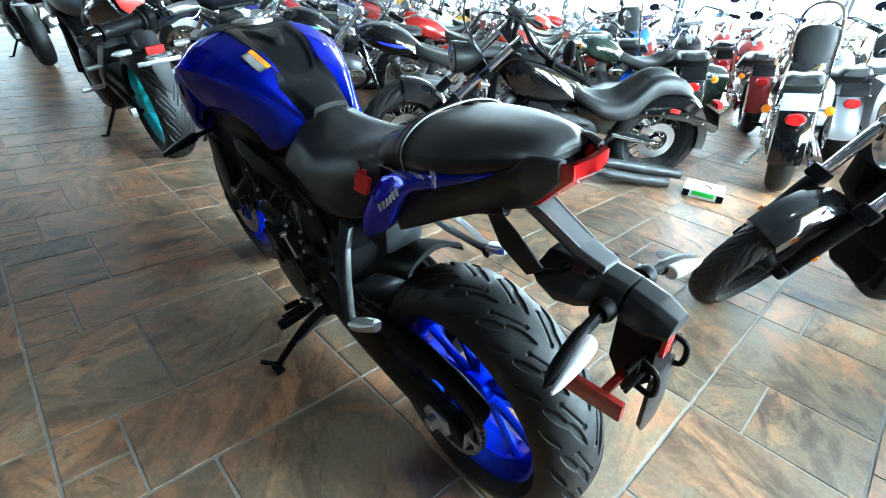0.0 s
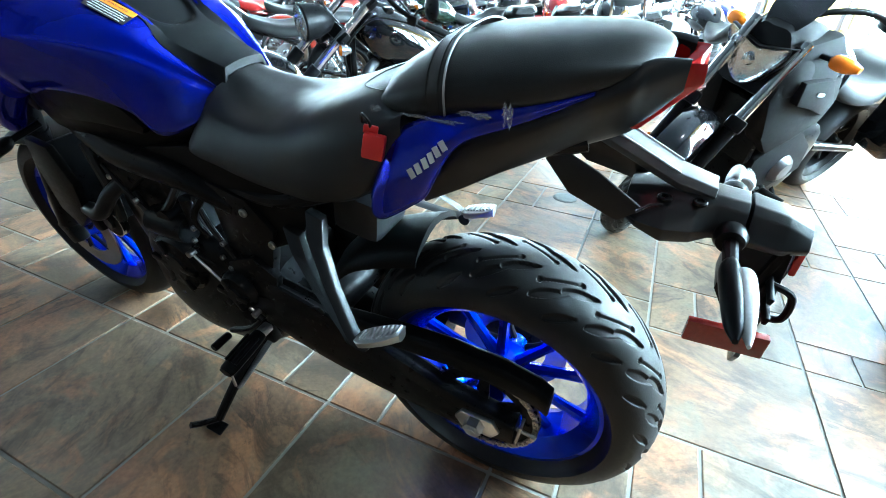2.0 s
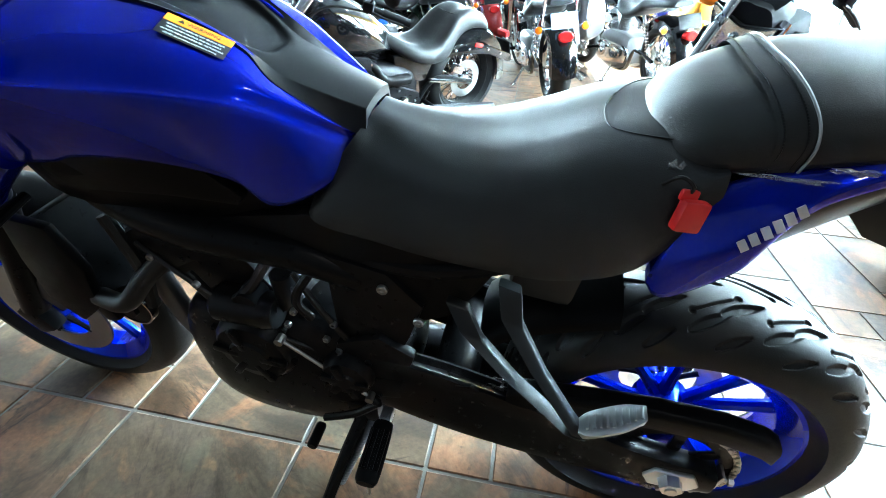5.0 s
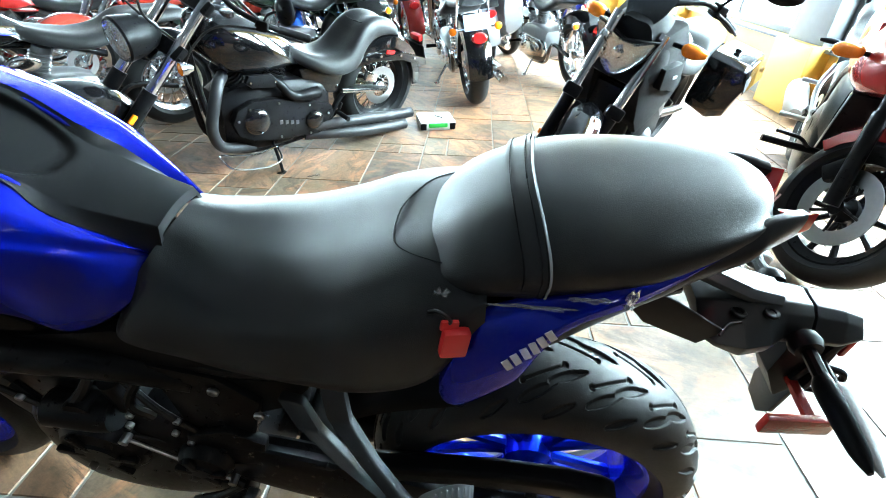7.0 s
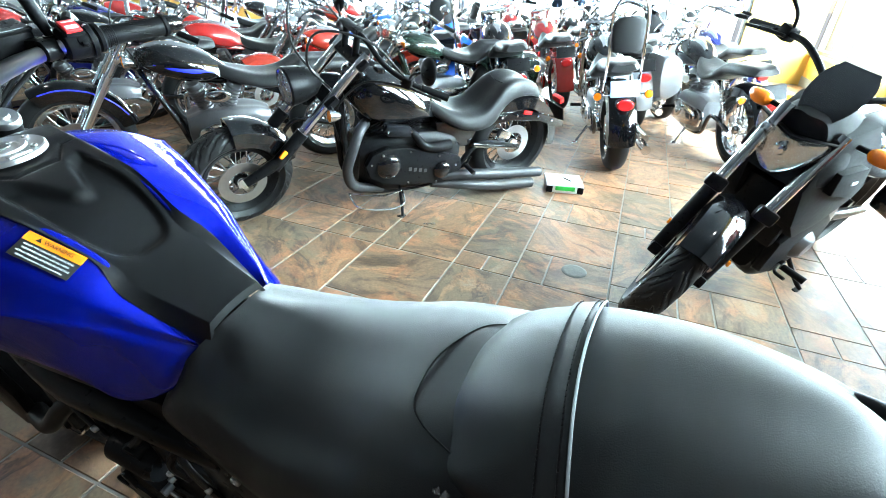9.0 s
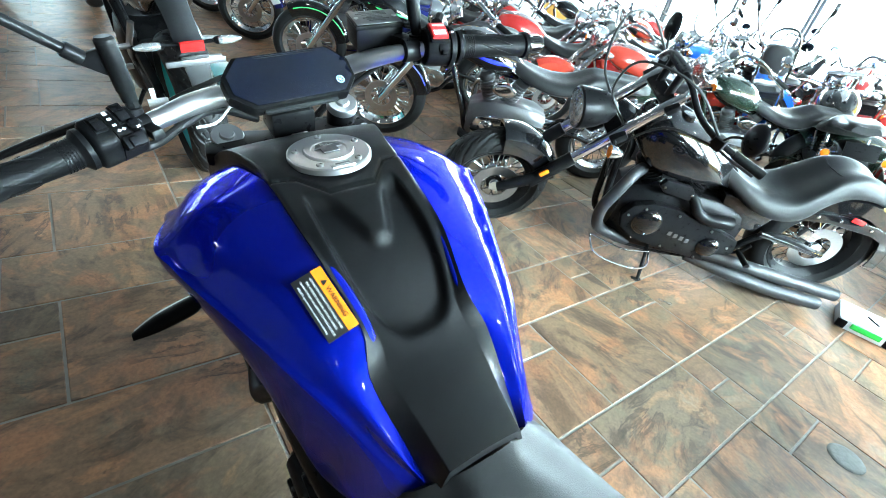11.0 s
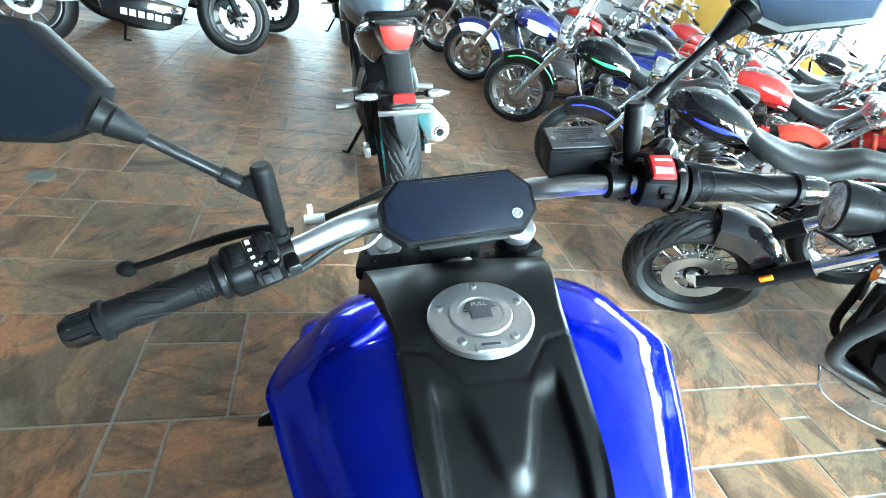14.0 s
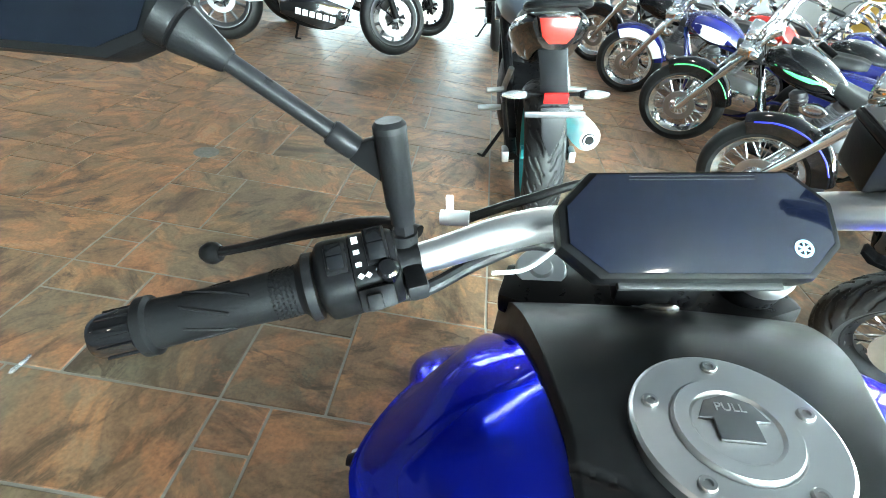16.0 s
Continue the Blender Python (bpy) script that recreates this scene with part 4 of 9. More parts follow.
# frame, engine and running gear of the blue motorcycle
both("side_cover", slab([(0.955, 0.842), (0.80, 0.812), (0.73, 0.786), (0.688, 0.742), (0.70, 0.728), (0.80, 0.735), (0.96, 0.725), (0.985, 0.76)], [-0.166, -0.156, -0.149, -0.140, -0.140, -0.150, -0.155, -0.160], [-0.12] * 8, bevel=0.005), BLACK_PLASTIC)
both("frame_spar", tube([(-0.055, 1.12, 0.84), (-0.10, 1.0, 0.74), (-0.125, 0.84, 0.69), (-0.115, 0.66, 0.665), (-0.10, 0.55, 0.62)], [0.026, 0.03, 0.032, 0.03, 0.026], 12, 24), BLACK_METAL)
both("frame_cover", slab([(0.80, 0.725), (0.62, 0.760), (0.50, 0.765), (0.40, 0.755), (0.33, 0.715), (0.37, 0.640), (0.41, 0.590), (0.50, 0.545), (0.54, 0.60), (0.62, 0.655), (0.80, 0.665)], [-0.118, -0.116, -0.112, -0.108, -0.100, -0.104, -0.110, -0.114, -0.116, -0.118, -0.120], [-0.09] * 11, bevel=0.006), BLACK_PLASTIC, "black plastic frame cover")
both("pivot_plate", slab([(0.60, 0.68), (0.50, 0.66), (0.445, 0.60), (0.47, 0.52), (0.50, 0.44), (0.52, 0.36), (0.58, 0.33), (0.61, 0.40), (0.60, 0.52)], -0.122, -0.098, bevel=0.006), BLACK_METAL)
both("subframe_tube", tube([(-0.10, 0.56, 0.66), (-0.105, 0.42, 0.665), (-0.10, 0.25, 0.73), (-0.08, 0.05, 0.82), (-0.05, -0.10, 0.86)], 0.014, 10), BLACK_METAL)
for y, z, x in ((0.507, 0.646, -0.124), (0.452, 0.585, -0.124), (0.54, 0.44, -0.124)):
    part("bolt", bolt((x, y, z), "X", 0.009, 0.006), STEEL, bike)
part("engine_block", joined(loft([[(-w, y, zb), (-w, y, zt), (0, y, zt + 0.02), (w, y, zt), (w, y, zb), (0, y, zb - 0.015)] for y, w, zb, zt in ((0.50, 0.10, 0.28, 0.46), (0.62, 0.125, 0.22, 0.50), (0.78, 0.13, 0.205, 0.50), (0.90, 0.12, 0.225, 0.48), (0.96, 0.09, 0.26, 0.42))], 30, 18),
                            box((0.22, 0.17, 0.22), (0, 0.80, 0.56), (-32, 0, 0), 0.012), box((0.25, 0.19, 0.10), (0, 0.88, 0.66), (-32, 0, 0), 0.02)), BLACK_METAL, bike, "black painted engine block")
for s, yy, zz, rr in ((-1, 0.765, 0.44, 0.083), (-1, 0.585, 0.42, 0.052), (1, 0.70, 0.42, 0.10)):
    cov = part("engine_cover", lathe([(0.001, s * 0.168), (rr * 0.45, s * 0.168), (rr * 0.5, s * 0.163), (rr * 0.82, s * 0.158), (rr * 0.95, s * 0.146), (rr, s * 0.125), (rr, s * 0.10)], 30, (0, yy, zz)), BLACK_METAL, bike)
    for k in range(6):
        a = k * math.pi / 3 + 0.3
        part("bolt", bolt((s * 0.128, yy + rr * 1.06 * math.cos(a), zz + rr * 1.06 * math.sin(a)), "X", 0.007, 0.012, s), STEEL if k % 2 else BLACK_METAL, cov)
    part("cover_rib", joined(*[box((0.012, 0.016, rr * 0.62), (s * 0.163, yy + math.sin(a) * rr * 0.55, zz + math.cos(a) * rr * 0.55), (-math.degrees(a), 0, 0), 0.004) for a in (0.3, 1.4, 2.5, 3.6, 4.7)]), BLACK_METAL, cov)
part("starter_motor", lathe([(0.001, -0.02), (0.03, -0.02), (0.034, 0.0), (0.034, 0.09), (0.026, 0.10), (0.001, 0.10)], 20, (-0.13, 0.72, 0.55), "Y"), BLACK_METAL, bike)
part("thermostat_housing", joined(lathe([(0.001, -0.15), (0.022, -0.15), (0.024, -0.10), (0.024, -0.06)], 16, (0, 0.745, 0.575)), lathe([(0.001, -0.035), (0.019, -0.035), (0.019, 0.035), (0.001, 0.035)], 16, (-0.115, 0.685, 0.595), "Z")), BLACK_METAL, bike)
for pts, r, mt in (([(-0.125, 0.86, 0.60), (-0.14, 0.80, 0.56), (-0.135, 0.74, 0.60), (-0.11, 0.70, 0.66)], 0.009, CABLE), ([(-0.13, 0.93, 0.66), (-0.142, 0.84, 0.60), (-0.14, 0.72, 0.50), (-0.13, 0.64, 0.46)], 0.005, CABLE), ([(-0.12, 0.98, 0.70), (-0.13, 0.95, 0.60), (-0.13, 0.97, 0.50)], 0.012, CABLE),
                   ([(-0.118, 0.66, 0.64), (-0.13, 0.62, 0.58), (-0.126, 0.58, 0.50)], 0.006, CABLE), ([(-0.11, 0.62, 0.66), (-0.135, 0.655, 0.60), (-0.13, 0.64, 0.55)], 0.008, BLACK_METAL)):
    part("hose", tube(pts, r, 8), mt, bike)
for x, y, z in ((-0.142, 0.83, 0.60), (-0.142, 0.79, 0.565), (-0.142, 0.745, 0.53), (-0.138, 0.68, 0.535), (-0.135, 0.905, 0.64), (-0.14, 0.66, 0.575), (-0.128, 0.60, 0.545), (-0.128, 0.62, 0.50)):
    part("bolt", bolt((x, y, z), "X", 0.0065, 0.008), STEEL, bike)
part("radiator", joined(box((0.30, 0.035, 0.24), (0, 1.10, 0.56), (-14, 0, 0), 0.008)), BLACK_METAL, bike)
both("radiator_shroud", slab([(1.145, 0.70), (1.06, 0.69), (1.035, 0.60), (1.06, 0.50), (1.12, 0.45), (1.17, 0.50), (1.165, 0.60)], [-0.165] * 7, [-0.145] * 7, bevel=0.006), BLACK_PLASTIC)
part("radiator_hose", tube([(-0.15, 1.06, 0.52), (-0.16, 0.99, 0.53), (-0.14, 0.94, 0.585), (-0.11, 0.90, 0.62)], 0.018, 12), CABLE, bike)
part("horn", joined(lathe([(0.001, -0.142), (0.016, -0.142), (0.018, -0.134), (0.040, -0.132), (0.044, -0.124), (0.044, -0.116), (0.02, -0.105), (0.001, -0.105)], 26, (0, 1.03, 0.475)), box((0.008, 0.018, 0.05), (-0.138, 1.03, 0.49), (25, 0, 0), 0.003)), BLACK_METAL, bike)
part("horn_rim", lathe([(0.041, -0.134), (0.0445, -0.134), (0.0445, -0.127), (0.041, -0.127), (0.041, -0.134)], 30, (0, 1.03, 0.475)), CHROME, bike)
part("exhaust_collector", joined(tube([(-0.06, 0.93, 0.62), (-0.06, 1.01, 0.52), (-0.05, 0.97, 0.30), (-0.02, 0.80, 0.19), (0.05, 0.60, 0.18)], 0.022, 12), tube([(0.06, 0.93, 0.62), (0.06, 1.01, 0.52), (0.05, 0.97, 0.30), (0.03, 0.80, 0.19), (0.06, 0.60, 0.18)], 0.022, 12)), DARK_ALLOY, bike)
part("silencer", loft([[(0.10 + w * math.cos(a), y, z + 0.8 * w * math.sin(a)) for a in np.linspace(0, 2 * math.pi, 12, endpoint=False)] for y, z, w in ((0.62, 0.19, 0.04), (0.54, 0.20, 0.075), (0.30, 0.22, 0.075), (0.18, 0.25, 0.05))], 24, 12), BLACK_METAL, bike)

# foot controls and stand
part("heel_plate", slab([(0.585, 0.405), (0.50, 0.425), (0.36, 0.452), (0.345, 0.44), (0.40, 0.395), (0.50, 0.365), (0.59, 0.345)], -0.142, -0.132, bevel=0.003), BLACK_METAL, bike)
for y, z in ((0.385, 0.435), (0.41, 0.428), (0.435, 0.42), (0.40, 0.412), (0.425, 0.405), (0.45, 0.398)):
    part("heel_plate_hole", lathe([(0.001, -0.1424), (0.004, -0.1424), (0.004, -0.1415), (0.001, -0.1415)], 10, (0, y, z)), STEEL, bike)
part("front_sprocket_cover", slab([(0.60, 0.50), (0.52, 0.535), (0.46, 0.50), (0.47, 0.46), (0.56, 0.41), (0.62, 0.43)], -0.136, -0.115, bevel=0.006), BLACK_METAL, bike)
peg = part("rider_peg", loft([[(x, 0.507 + wy * math.cos(a), z + wz * math.sin(a)) for a in np.linspace(0, 2 * math.pi, 10, endpoint=False)] for x, z, wy, wz in ((-0.185, 0.352, 0.012, 0.010), (-0.195, 0.351, 0.019, 0.012), (-0.275, 0.340, 0.021, 0.012), (-0.292, 0.338, 0.016, 0.010))], 20, 16), GRIP, bike, "ribbed rubber rider footpeg")
for k in range(4):
    part("peg_rib", box((0.07, 0.005, 0.005), (-0.238, 0.492 + k * 0.010, 0.357), (0, -8, 0), 0.0015), GRIP, peg)
part("peg_joint", joined(box((0.03, 0.022, 0.018), (-0.172, 0.507, 0.352), (0, 0, 0), 0.004), lathe([(0.001, -0.012), (0.006, -0.012), (0.006, 0.012), (0.001, 0.012)], 10, (-0.175, 0.507, 0.352), "Z")), STEEL, bike)
part("peg_feeler", tube([(-0.282, 0.507, 0.33), (-0.284, 0.507, 0.292)], 0.003, 8), STEEL, bike)
part("shift_rod", joined(tube([(-0.150, 0.695, 0.487), (-0.152, 0.55, 0.372)], 0.0035, 8), lathe([(0.001, -0.009), (0.008, -0.009), (0.008, 0.009), (0.001, 0.009)], 10, (-0.150, 0.70, 0.49)), lathe([(0.001, -0.009), (0.008, -0.009), (0.008, 0.009), (0.001, 0.009)], 10, (-0.152, 0.545, 0.368))), STEEL, bike)
lever = part("shift_lever", joined(tube([(-0.152, 0.53, 0.36), (-0.158, 0.58, 0.315), (-0.165, 0.645, 0.285)], 0.008, 8), tube([(-0.15, 0.545, 0.37), (-0.152, 0.53, 0.36)], 0.008, 8)), BLACK_METAL, bike)
part("toe_rubber", lathe([(0.001, -0.225), (0.009, -0.225), (0.0105, -0.222), (0.0105, -0.180), (0.009, -0.176), (0.001, -0.176)] , 14, (0, 0.648, 0.278)), GRIP, lever)
stand = part("side_stand", tube([(-0.125, 0.575, 0.275), (-0.20, 0.60, 0.21), (-0.272, 0.625, 0.125), (-0.295, 0.635, 0.092)], [0.014, 0.013, 0.012, 0.011], 10), BLACK_METAL, bike, "black steel side stand")
part("stand_foot", joined(box((0.032, 0.05, 0.007), (-0.303, 0.650, 0.056), (0, -9.3, 0), 0.003), tube([(-0.296, 0.637, 0.09), (-0.318, 0.68, 0.070), (-0.340, 0.690, 0.085)], 0.008, 8)), BLACK_METAL, stand)
part("stand_bracket", box((0.05, 0.07, 0.06), (-0.115, 0.575, 0.285), (0, 0, 0), 0.01), BLACK_METAL, bike)
tagged(part("stand_spring", joined(*[lathe([(0.007, -0.0015), (0.009, 0), (0.007, 0.0015)], 10, tuple(Vector((-0.128, 0.555, 0.265)).lerp(Vector((-0.235, 0.60, 0.165)), k / 26)), "Z") for k in range(26)]), STEEL, bike), kind="stuff")


def pillion_bracket():
    def arm(rows):
        return facets([[(x - 0.012, y - w, z - 0.35 * w), (x - 0.014, y + w, z + 0.35 * w), (x + 0.004, y + w * 0.9, z + 0.35 * w), (x + 0.006, y - w * 0.9, z - 0.35 * w)] for x, y, z, w in rows], 0.003)

    one = arm(((-0.112, 0.392, 0.625, 0.018), (-0.132, 0.365, 0.585, 0.017), (-0.165, 0.30, 0.545, 0.014), (-0.20, 0.222, 0.512, 0.013), (-0.212, 0.195, 0.502, 0.017)))
    two = arm(((-0.118, 0.318, 0.685, 0.017), (-0.140, 0.308, 0.64, 0.016), (-0.175, 0.262, 0.585, 0.013), (-0.205, 0.212, 0.535, 0.012), (-0.215, 0.190, 0.512, 0.014)))
    return joined(one, two, lathe([(0.001, -0.008), (0.014, -0.008), (0.014, 0.008), (0.001, 0.008)], 14, (-0.208, 0.188, 0.505)))


for s in (-1, 1):
    br = part("pillion_bracket", moved(pillion_bracket(), Matrix() if s < 0 else FLIP), GREY_PLASTIC, bike, "grey cast pillion peg bracket")
    pg = part("pillion_peg", moved(loft([[(x + w * 0.7, y, z - 0.011), (x - w * 0.7, y, z - 0.011), (x - w, y, z + 0.004), (x - w, y, z + 0.010), (x + w, y, z + 0.010), (x + w, y, z + 0.004)] for x, y, z, w in ((-0.214, 0.195, 0.515, 0.010), (-0.212, 0.180, 0.522, 0.017), (-0.204, 0.14, 0.540, 0.018), (-0.198, 0.112, 0.553, 0.010))], 18, 14), Matrix() if s < 0 else FLIP), ALLOY, br, "bare alloy folding peg")
    part("peg_teeth", moved(joined(*[box((0.028 - 0.008 * abs(k - 4) / 4, 0.004, 0.005), (-0.2125 + 0.0018 * k, 0.184 - k * 0.0082, 0.5325 + k * 0.0037), (-24, 0, 0), 0.001) for k in range(9)]), Matrix() if s < 0 else FLIP), ALLOY, pg)

# front end
for s, top in ((-1, (1.130, 0.992)), (1, (1.098, 1.026))):
    leg = part("fork_leg", moved(joined(tube([(s * 0.092, *top), (s * 0.094, 1.252, 0.66)], 0.024, 18), tube([(s * 0.094, 1.244, 0.68), (s * 0.098, 1.372, 0.36)], 0.028, 18), box((0.04, 0.06, 0.08), (s * 0.098, 1.382, 0.322), (-23, 0, 0), 0.012)), STEER), BLACK_METAL, bike)
    part("fork_cap", moved(lathe([(0.001, 0.010), (0.010, 0.010), (0.012, 0.006), (0.0235, 0.006), (0.0255, 0.002), (0.0255, -0.006)], 30, (s * 0.092, top[0] - 0.002, top[1] + 0.006), "Z", pose(0, 0, 0, 23, 0, 0)), STEER), ALLOY, leg)
    part("brake_caliper", moved(box((0.035, 0.07, 0.11), (s * 0.085, 1.31, 0.42), (-40, 0, 0), 0.012), STEER), DARK_ALLOY, leg)
part("triple_clamp", moved(joined(slab([(-0.135, 1.09), (-0.125, 1.14), (-0.06, 1.145), (0, 1.12), (0.06, 1.145), (0.125, 1.14), (0.135, 1.09), (0.07, 1.06), (0, 1.048), (-0.07, 1.06)], 0.975, 0.998, "Z", 0.006)), STEER), BLACK_METAL, bike)
part("lower_clamp", moved(box((0.2, 0.07, 0.03), (0, 1.19, 0.76), (23, 0, 0), 0.01), STEER), BLACK_METAL, bike)
part("ignition_lock", moved(joined(lathe([(0.001, 0.022), (0.019, 0.022), (0.021, 0.018), (0.021, -0.02)], 24, (0.006, 1.086, 0.988), "Z")), STEER), ALLOY, bike)
part("ignition_surround", moved(lathe([(0.023, 0.012), (0.032, 0.010), (0.034, -0.02), (0.023, -0.02)], 24, (0.006, 1.086, 0.980), "Z"), STEER), BLACK_METAL, bike)
part("front_mudguard", moved(loft([[(-0.072, 1.395 + 0.33 * math.sin(a), 0.30 + 0.29 * math.cos(a)), (-0.055, 1.395 + 0.34 * math.sin(a), 0.30 + 0.325 * math.cos(a)), (0, 1.395 + 0.34 * math.sin(a), 0.30 + 0.335 * math.cos(a)), (0.055, 1.395 + 0.34 * math.sin(a), 0.30 + 0.325 * math.cos(a)), (0.072, 1.395 + 0.33 * math.sin(a), 0.30 + 0.29 * math.cos(a)), (0, 1.395 + 0.33 * math.sin(a), 0.30 + 0.322 * math.cos(a))] for a in np.linspace(-0.9, 0.75, 9)], 24, 24), STEER), BLACK_PLASTIC, bike)
part("headlamp", moved(loft([[(w * math.cos(a), y, z + h * math.sin(a)) for a in np.linspace(0, 2 * math.pi, 12, endpoint=False)] for y, z, w, h in ((1.22, 0.80, 0.06, 0.06), (1.27, 0.80, 0.09, 0.085), (1.33, 0.79, 0.08, 0.075), (1.35, 0.785, 0.05, 0.05))], 28, 14), STEER), BLACK_PLASTIC, bike)
for s in (-1, 1):
    sig = part("front_turn_signal", loft([[(s * x, y + ry * math.cos(a), z + rz * math.sin(a)) for a in np.linspace(0, 2 * math.pi, 10, endpoint=False)] for x, y, z, ry, rz in ((0.205, 1.085, 0.722, 0.010, 0.010), (0.222, 1.085, 0.717, 0.019, 0.015), (0.28, 1.084, 0.702, 0.018, 0.013), (0.322, 1.083, 0.690, 0.008, 0.006))], 20, 14), BLACK_PLASTIC, bike)
    part("stalk", tube([(s * 0.14, 1.085, 0.735), (s * 0.21, 1.085, 0.721)], 0.008, 10), BLACK_PLASTIC, sig)
    part("signal_lens", loft([[(s * x, y + 0.006 + ry * math.cos(a), z + rz * math.sin(a)) for a in np.linspace(0, 2 * math.pi, 10, endpoint=False)] for x, y, z, ry, rz in ((0.219, 1.087, 0.718, 0.010, 0.010), (0.228, 1.087, 0.715, 0.017, 0.012), (0.28, 1.087, 0.702, 0.016, 0.010), (0.318, 1.086, 0.691, 0.006, 0.004))], 20, 12), SIGNAL_LENS, sig)
for s in (-1, 1):
    part("air_scoop", loft([[(s * (x - w), y, z), (s * x, y, z + 0.018), (s * (x + 0.012), y, z - 0.02), (s * x, y, z - h), (s * (x - w), y, z - h)] for x, y, z, w, h in ((0.198, 1.00, 0.940, 0.05, 0.11), (0.204, 1.06, 0.912, 0.05, 0.13), (0.190, 1.12, 0.866, 0.045, 0.13), (0.160, 1.18, 0.812, 0.035, 0.09))], 24, 18), BLUE, bike, "blue painted air scoop")
    part("scoop_insert", loft([[(s * (x), y, z + 0.002), (s * (x + 0.014), y, z - 0.012), (s * (x + 0.018), y, z - 0.05), (s * (x + 0.004), y, z - 0.08)] for x, y, z in ((0.200, 1.035, 0.917), (0.200, 1.075, 0.894), (0.188, 1.125, 0.858))], 12, 10, False, False), GLOSS_BLACK, bike)

# handlebar, left and right of the clamp
bar = part("handlebar", joined(tube([(-0.035, 1.092, 1.060), (-0.085, 1.080, 1.080), (-0.135, 1.050, 1.086), (-0.185, 1.020, 1.083), (-0.25, 0.989, 1.077), (-0.366, 0.944, 1.065)], [0.014, 0.015, 0.014, 0.0118, 0.0112, 0.0112], 18, 40),
                               tube([(0.03, 1.100, 1.065), (0.085, 1.096, 1.090), (0.13, 1.064, 1.113), (0.18, 1.034, 1.128), (0.24, 1.010, 1.135), (0.375, 0.985, 1.133)], [0.014, 0.015, 0.014, 0.0118, 0.0112, 0.0112], 18, 40)), ALLOY, bike, "satin silver handlebar")
part("bar_clamp", moved(joined(box((0.07, 0.055, 0.045), (0, 1.095, 1.030), (10, 0, 0), 0.008)), STEER), BLACK_METAL, bike)


def grip_at(a, b, name):
    """A moulded grip with ribbed collar, relief lines and bar end, from a (inner) to b (outer)."""
    a, b = Vector(a), Vector(b)
    q = (b - a).to_track_quat("X", "Z").to_matrix().to_4x4()
    m = Matrix.Translation(a) @ q
    n = (b - a).length
    g = part(name, moved(lathe([(0.012, 0), (0.024, 0), (0.0245, 0.006), (0.019, 0.010), (0.0175, 0.012), (0.0170, 0.030), (0.0172, 0.032), (0.0165, 0.05), (0.0160, n * 0.6), (0.0172, n - 0.008), (0.0205, n - 0.006), (0.0205, n), (0.012, n)], 32), m), GRIP, bike)
    dots = []
    for i in range(5):
        for k in range(30):
            ang = 2 * math.pi * (k + 0.5 * (i % 2)) / 30
            dots.append(box((0.0021, 0.0021, 0.0008), (0.0145 + i * 0.0034, 0.0172 * math.cos(ang), 0.0172 * math.sin(ang)), (math.degrees(ang) - 90, 0, 45), 0.0))
    tagged(part("grip_knurling", moved(joined(*dots), m), GRIP, g), kind="stuff")
    ribs = []
    for k in range(7):
        a0 = 2 * math.pi * k / 7
        ribs.append(tube([(0.042 + t * (n - 0.066), 0.0166 * math.cos(a0 + t * 1.2), 0.0166 * math.sin(a0 + t * 1.2)) for t in (0.0 if k % 2 else 0.3, 0.35, 0.6, 0.9)], 0.0011, 6, 12))
    tagged(part("grip_relief", moved(joined(*ribs), m), GRIP, g), kind="stuff")
    end = part("bar_end", moved(lathe([(0.005, n), (0.0135, n + 0.001), (0.0150, n + 0.003), (0.0153, n + 0.026), (0.0135, n + 0.030), (0.005, n + 0.0305)], 28), m), GLOSS_BLACK, g, "gloss black bar end")
    tagged(part("flute", moved(joined(*[box((0.022, 0.0062, 0.0030), (n + 0.0135, 0.0150 * math.cos(k * math.pi / 4), 0.0150 * math.sin(k * math.pi / 4)), (math.degrees(k * math.pi / 4) - 90, 0, 0), 0.0012) for k in range(8)]), m), GLOSS_BLACK, end), kind="stuff")
    return m


grip_at((-0.259, 0.9855, 1.0765), (-0.366, 0.944, 1.065), "left_grip")
grip_at((0.250, 1.008, 1.1355), (0.375, 0.985, 1.133), "right_grip")
# left controls
SW = Matrix.Translation((-0.233, 0.997, 1.079)) @ (Vector((-0.107, -0.0415, -0.0115))).to_track_quat("X", "Z").to_matrix().to_4x4() @ Matrix.Scale(1.10, 4)
FACE = SW @ pose(0, 0, 0, -28, 0, 0)  # the face with the switches leans towards the rider
square = [(math.copysign(abs(math.cos(a)) ** 0.62, math.cos(a)), math.copysign(abs(math.sin(a)) ** 0.62, math.sin(a))) for a in np.linspace(0, 2 * math.pi, 20, endpoint=False)]
switch = part("switch_box", moved(joined(loft([[(x, r * 0.98 * u, 0.001 + r * v) for u, v in square] for x, r in ((-0.027, 0.0185), (-0.023, 0.0225), (0.001, 0.0235))], 40, 10), loft([[(x, r * 0.98 * u, 0.001 + r * v) for u, v in square] for x, r in ((0.0018, 0.0232), (0.018, 0.0235), (0.0222, 0.0215), (0.0246, 0.018))], 40, 10)), FACE), BLACK_PLASTIC, bike)
